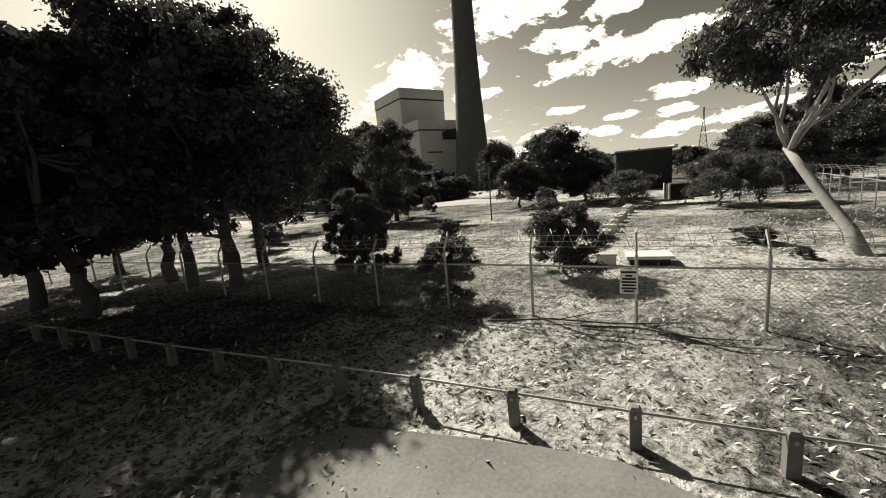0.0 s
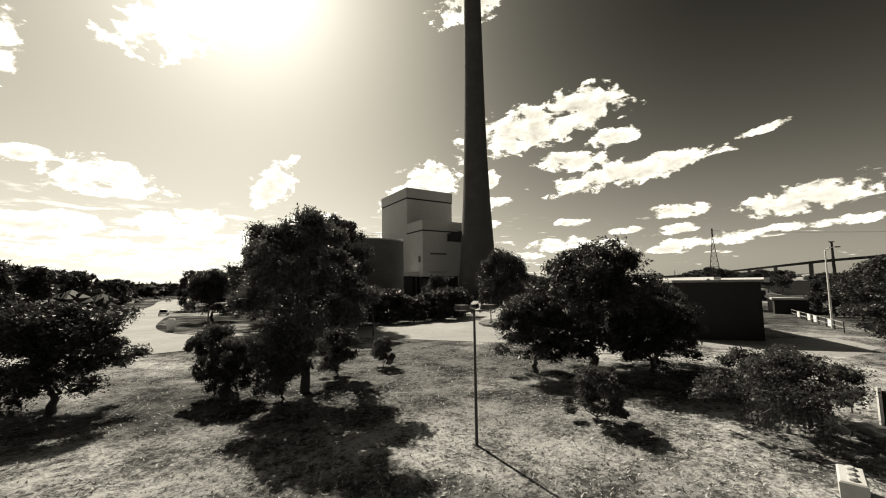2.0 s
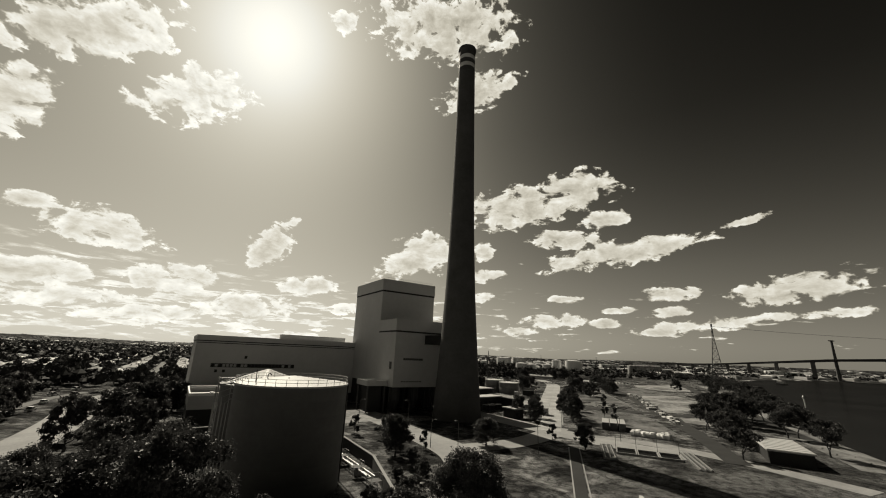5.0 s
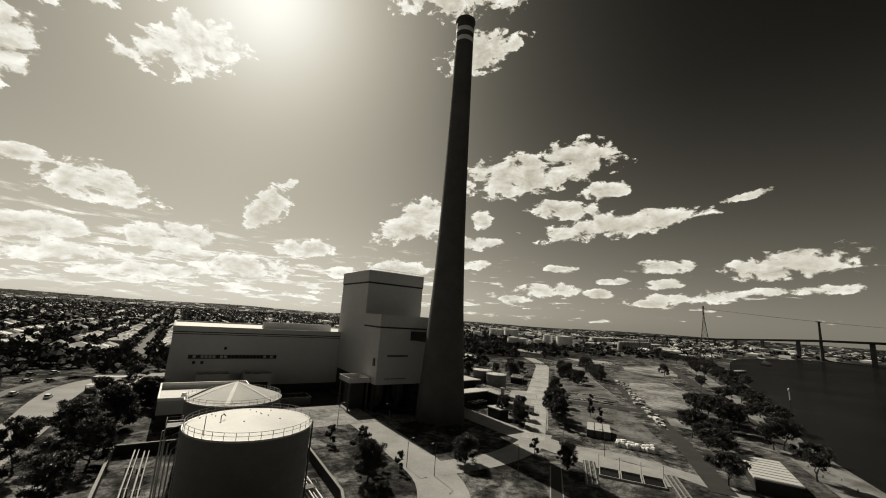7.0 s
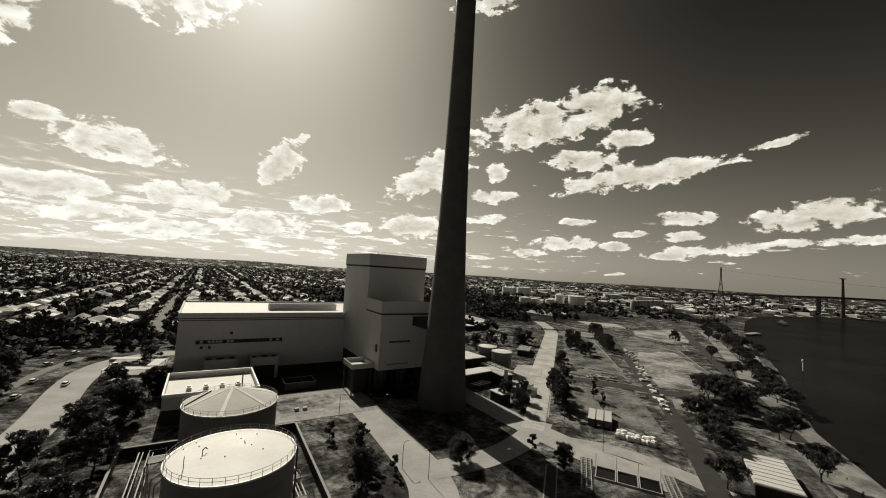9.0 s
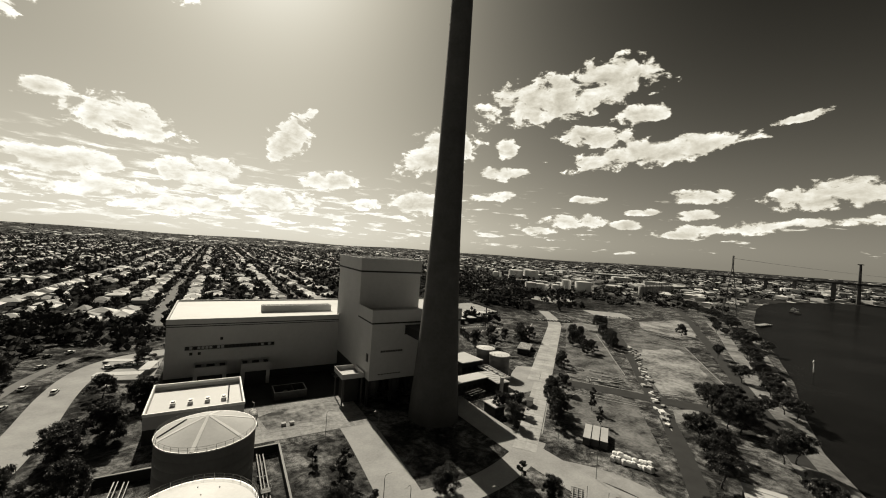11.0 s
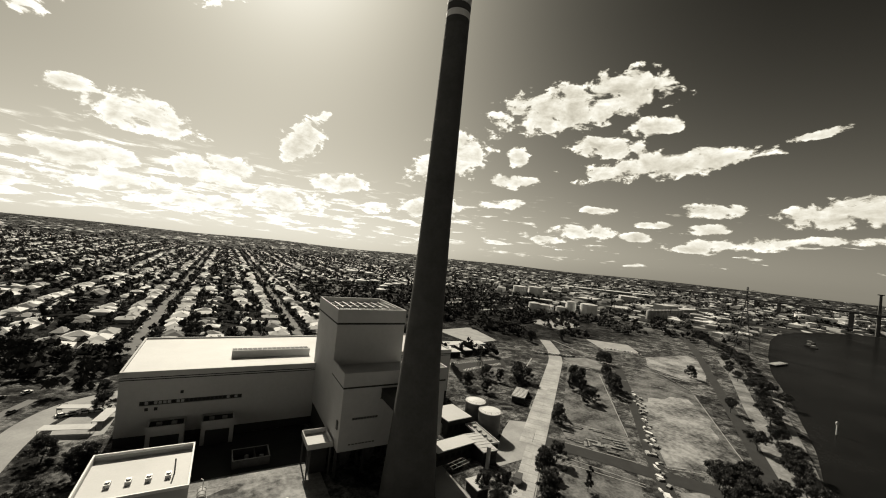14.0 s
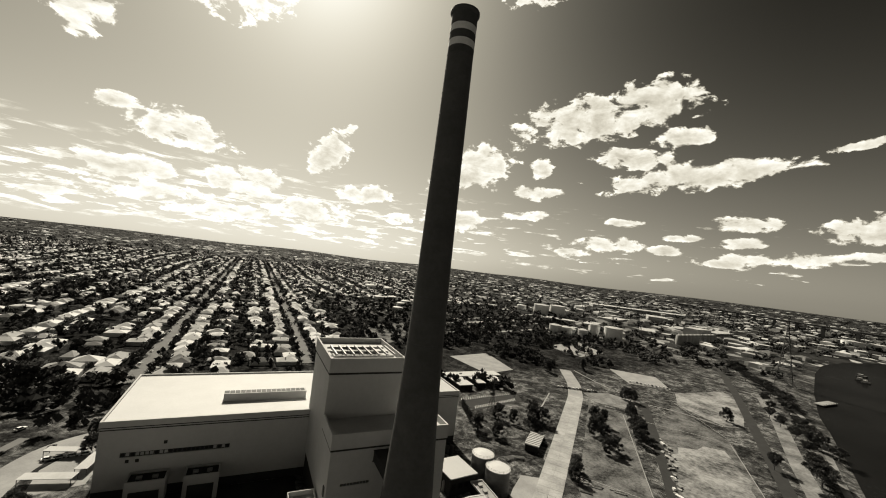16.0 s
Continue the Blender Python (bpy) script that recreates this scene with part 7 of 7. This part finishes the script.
# extra dark pieces under the gums, their colour deepening the tree shade
for n, cx_, cy_, sp in ((26000, -128.5, -145.0, 5.0), (5000, -125.5, -150.0, 3.0)):
    px, py = cx_ + rg.normal(size=n) * sp, cy_ + rg.normal(size=n) * sp * 0.9
    pz = np.array([land(a, b) for a, b in zip(px, py)])
    ang, ln = rg.uniform(0, 6.283, n), 0.09 * rg.uniform(0.6, 2.0, n)
    ax, ay = np.cos(ang) * ln, np.sin(ang) * ln
    bits.append(np.stack([np.stack([px, py, pz + 0.01], 1), np.stack([px + ax, py + ay, pz + ln * 0.3], 1), np.stack([px - ay * 0.4 + ax * 0.5, py + ax * 0.4 + ay * 0.5, pz + 0.02], 1)], 1).reshape(-1, 3))
tagged(soup("leaf_litter", np.concatenate(bits), 3, LITTER_SHADE), "dark curled fallen leaves over dry grass, thickened to darken the tree shade", "leaves", kind="stuff")
for k, (x, y, a, ln) in enumerate(((-121.0, -153.3, -0.88, 4.6), (-119.6, -155.2, -1.1, 3.4), (-120.6, -145.0, 0.9, 2.2), (-123.0, -146.8, 0.7, 1.8))):
    o = thing("fallen_branch", "dark dead branch lying in the dry grass", "branch", x, y, land(x, y), group="fallen branches")
    o.rotation_euler[2] = a
    part("stem", Mesh().tube([(0, 0, 0.05), (ln * 0.35, 0.12, 0.1), (ln * 0.7, -0.05, 0.07), (ln, 0.16, 0.05)], 0.03, 6, 0.01), BARK_D, o)
    part("twig", Mesh().tube([(ln * 0.4, 0.1, 0.09), (ln * 0.6, 0.5, 0.16), (ln * 0.75, 0.8, 0.1)], 0.014, 5, 0.006), BARK_D, o)

# ---- concrete panels of the long lane and of the yard ----
panel_mesh = Mesh().box(-2.92, -2.92, -0.03, 2.92, 2.92, 0.03).data("road_panel", PANEL)
for a, b, offs in (((16, -34), (72, 12.2), 2.0), ((72, 14.6), (206, 125.8), 3.0)):
    a, b = Vector(a), Vector(b)
    ln = (b - a).length
    n = round(ln / 6.0)
    way = (b - a) / ln
    for k in range(n):
        for s in (-offs, offs):
            c = a + way * ln * (k + 0.5) / n + Vector((way.y, -way.x)) * s
            o = new("road_panel", panel_mesh)
            o.parent = lane
            o.matrix_basis = pose(c.x, c.y, land(c.x, c.y) + 0.125, 0, 0, math.degrees(math.atan2(way.y, way.x))) @ Matrix.Diagonal((ln / n / 6.0, offs / 3.0, 1, 1))
yard_mesh = Mesh().box(-2.95, -2.95, -0.03, 2.95, 2.95, 0.03).data("yard_panel", YARD_MAT)
for i in range(7):
    for j in range(5):
        o = new("yard_panel", yard_mesh)
        o.parent = yard_pave
        o.matrix_basis = pose(-63 + 6 * i, 6.9 + 5.86 * j, 0.075) @ Matrix.Diagonal((1, 0.975, 1, 1))
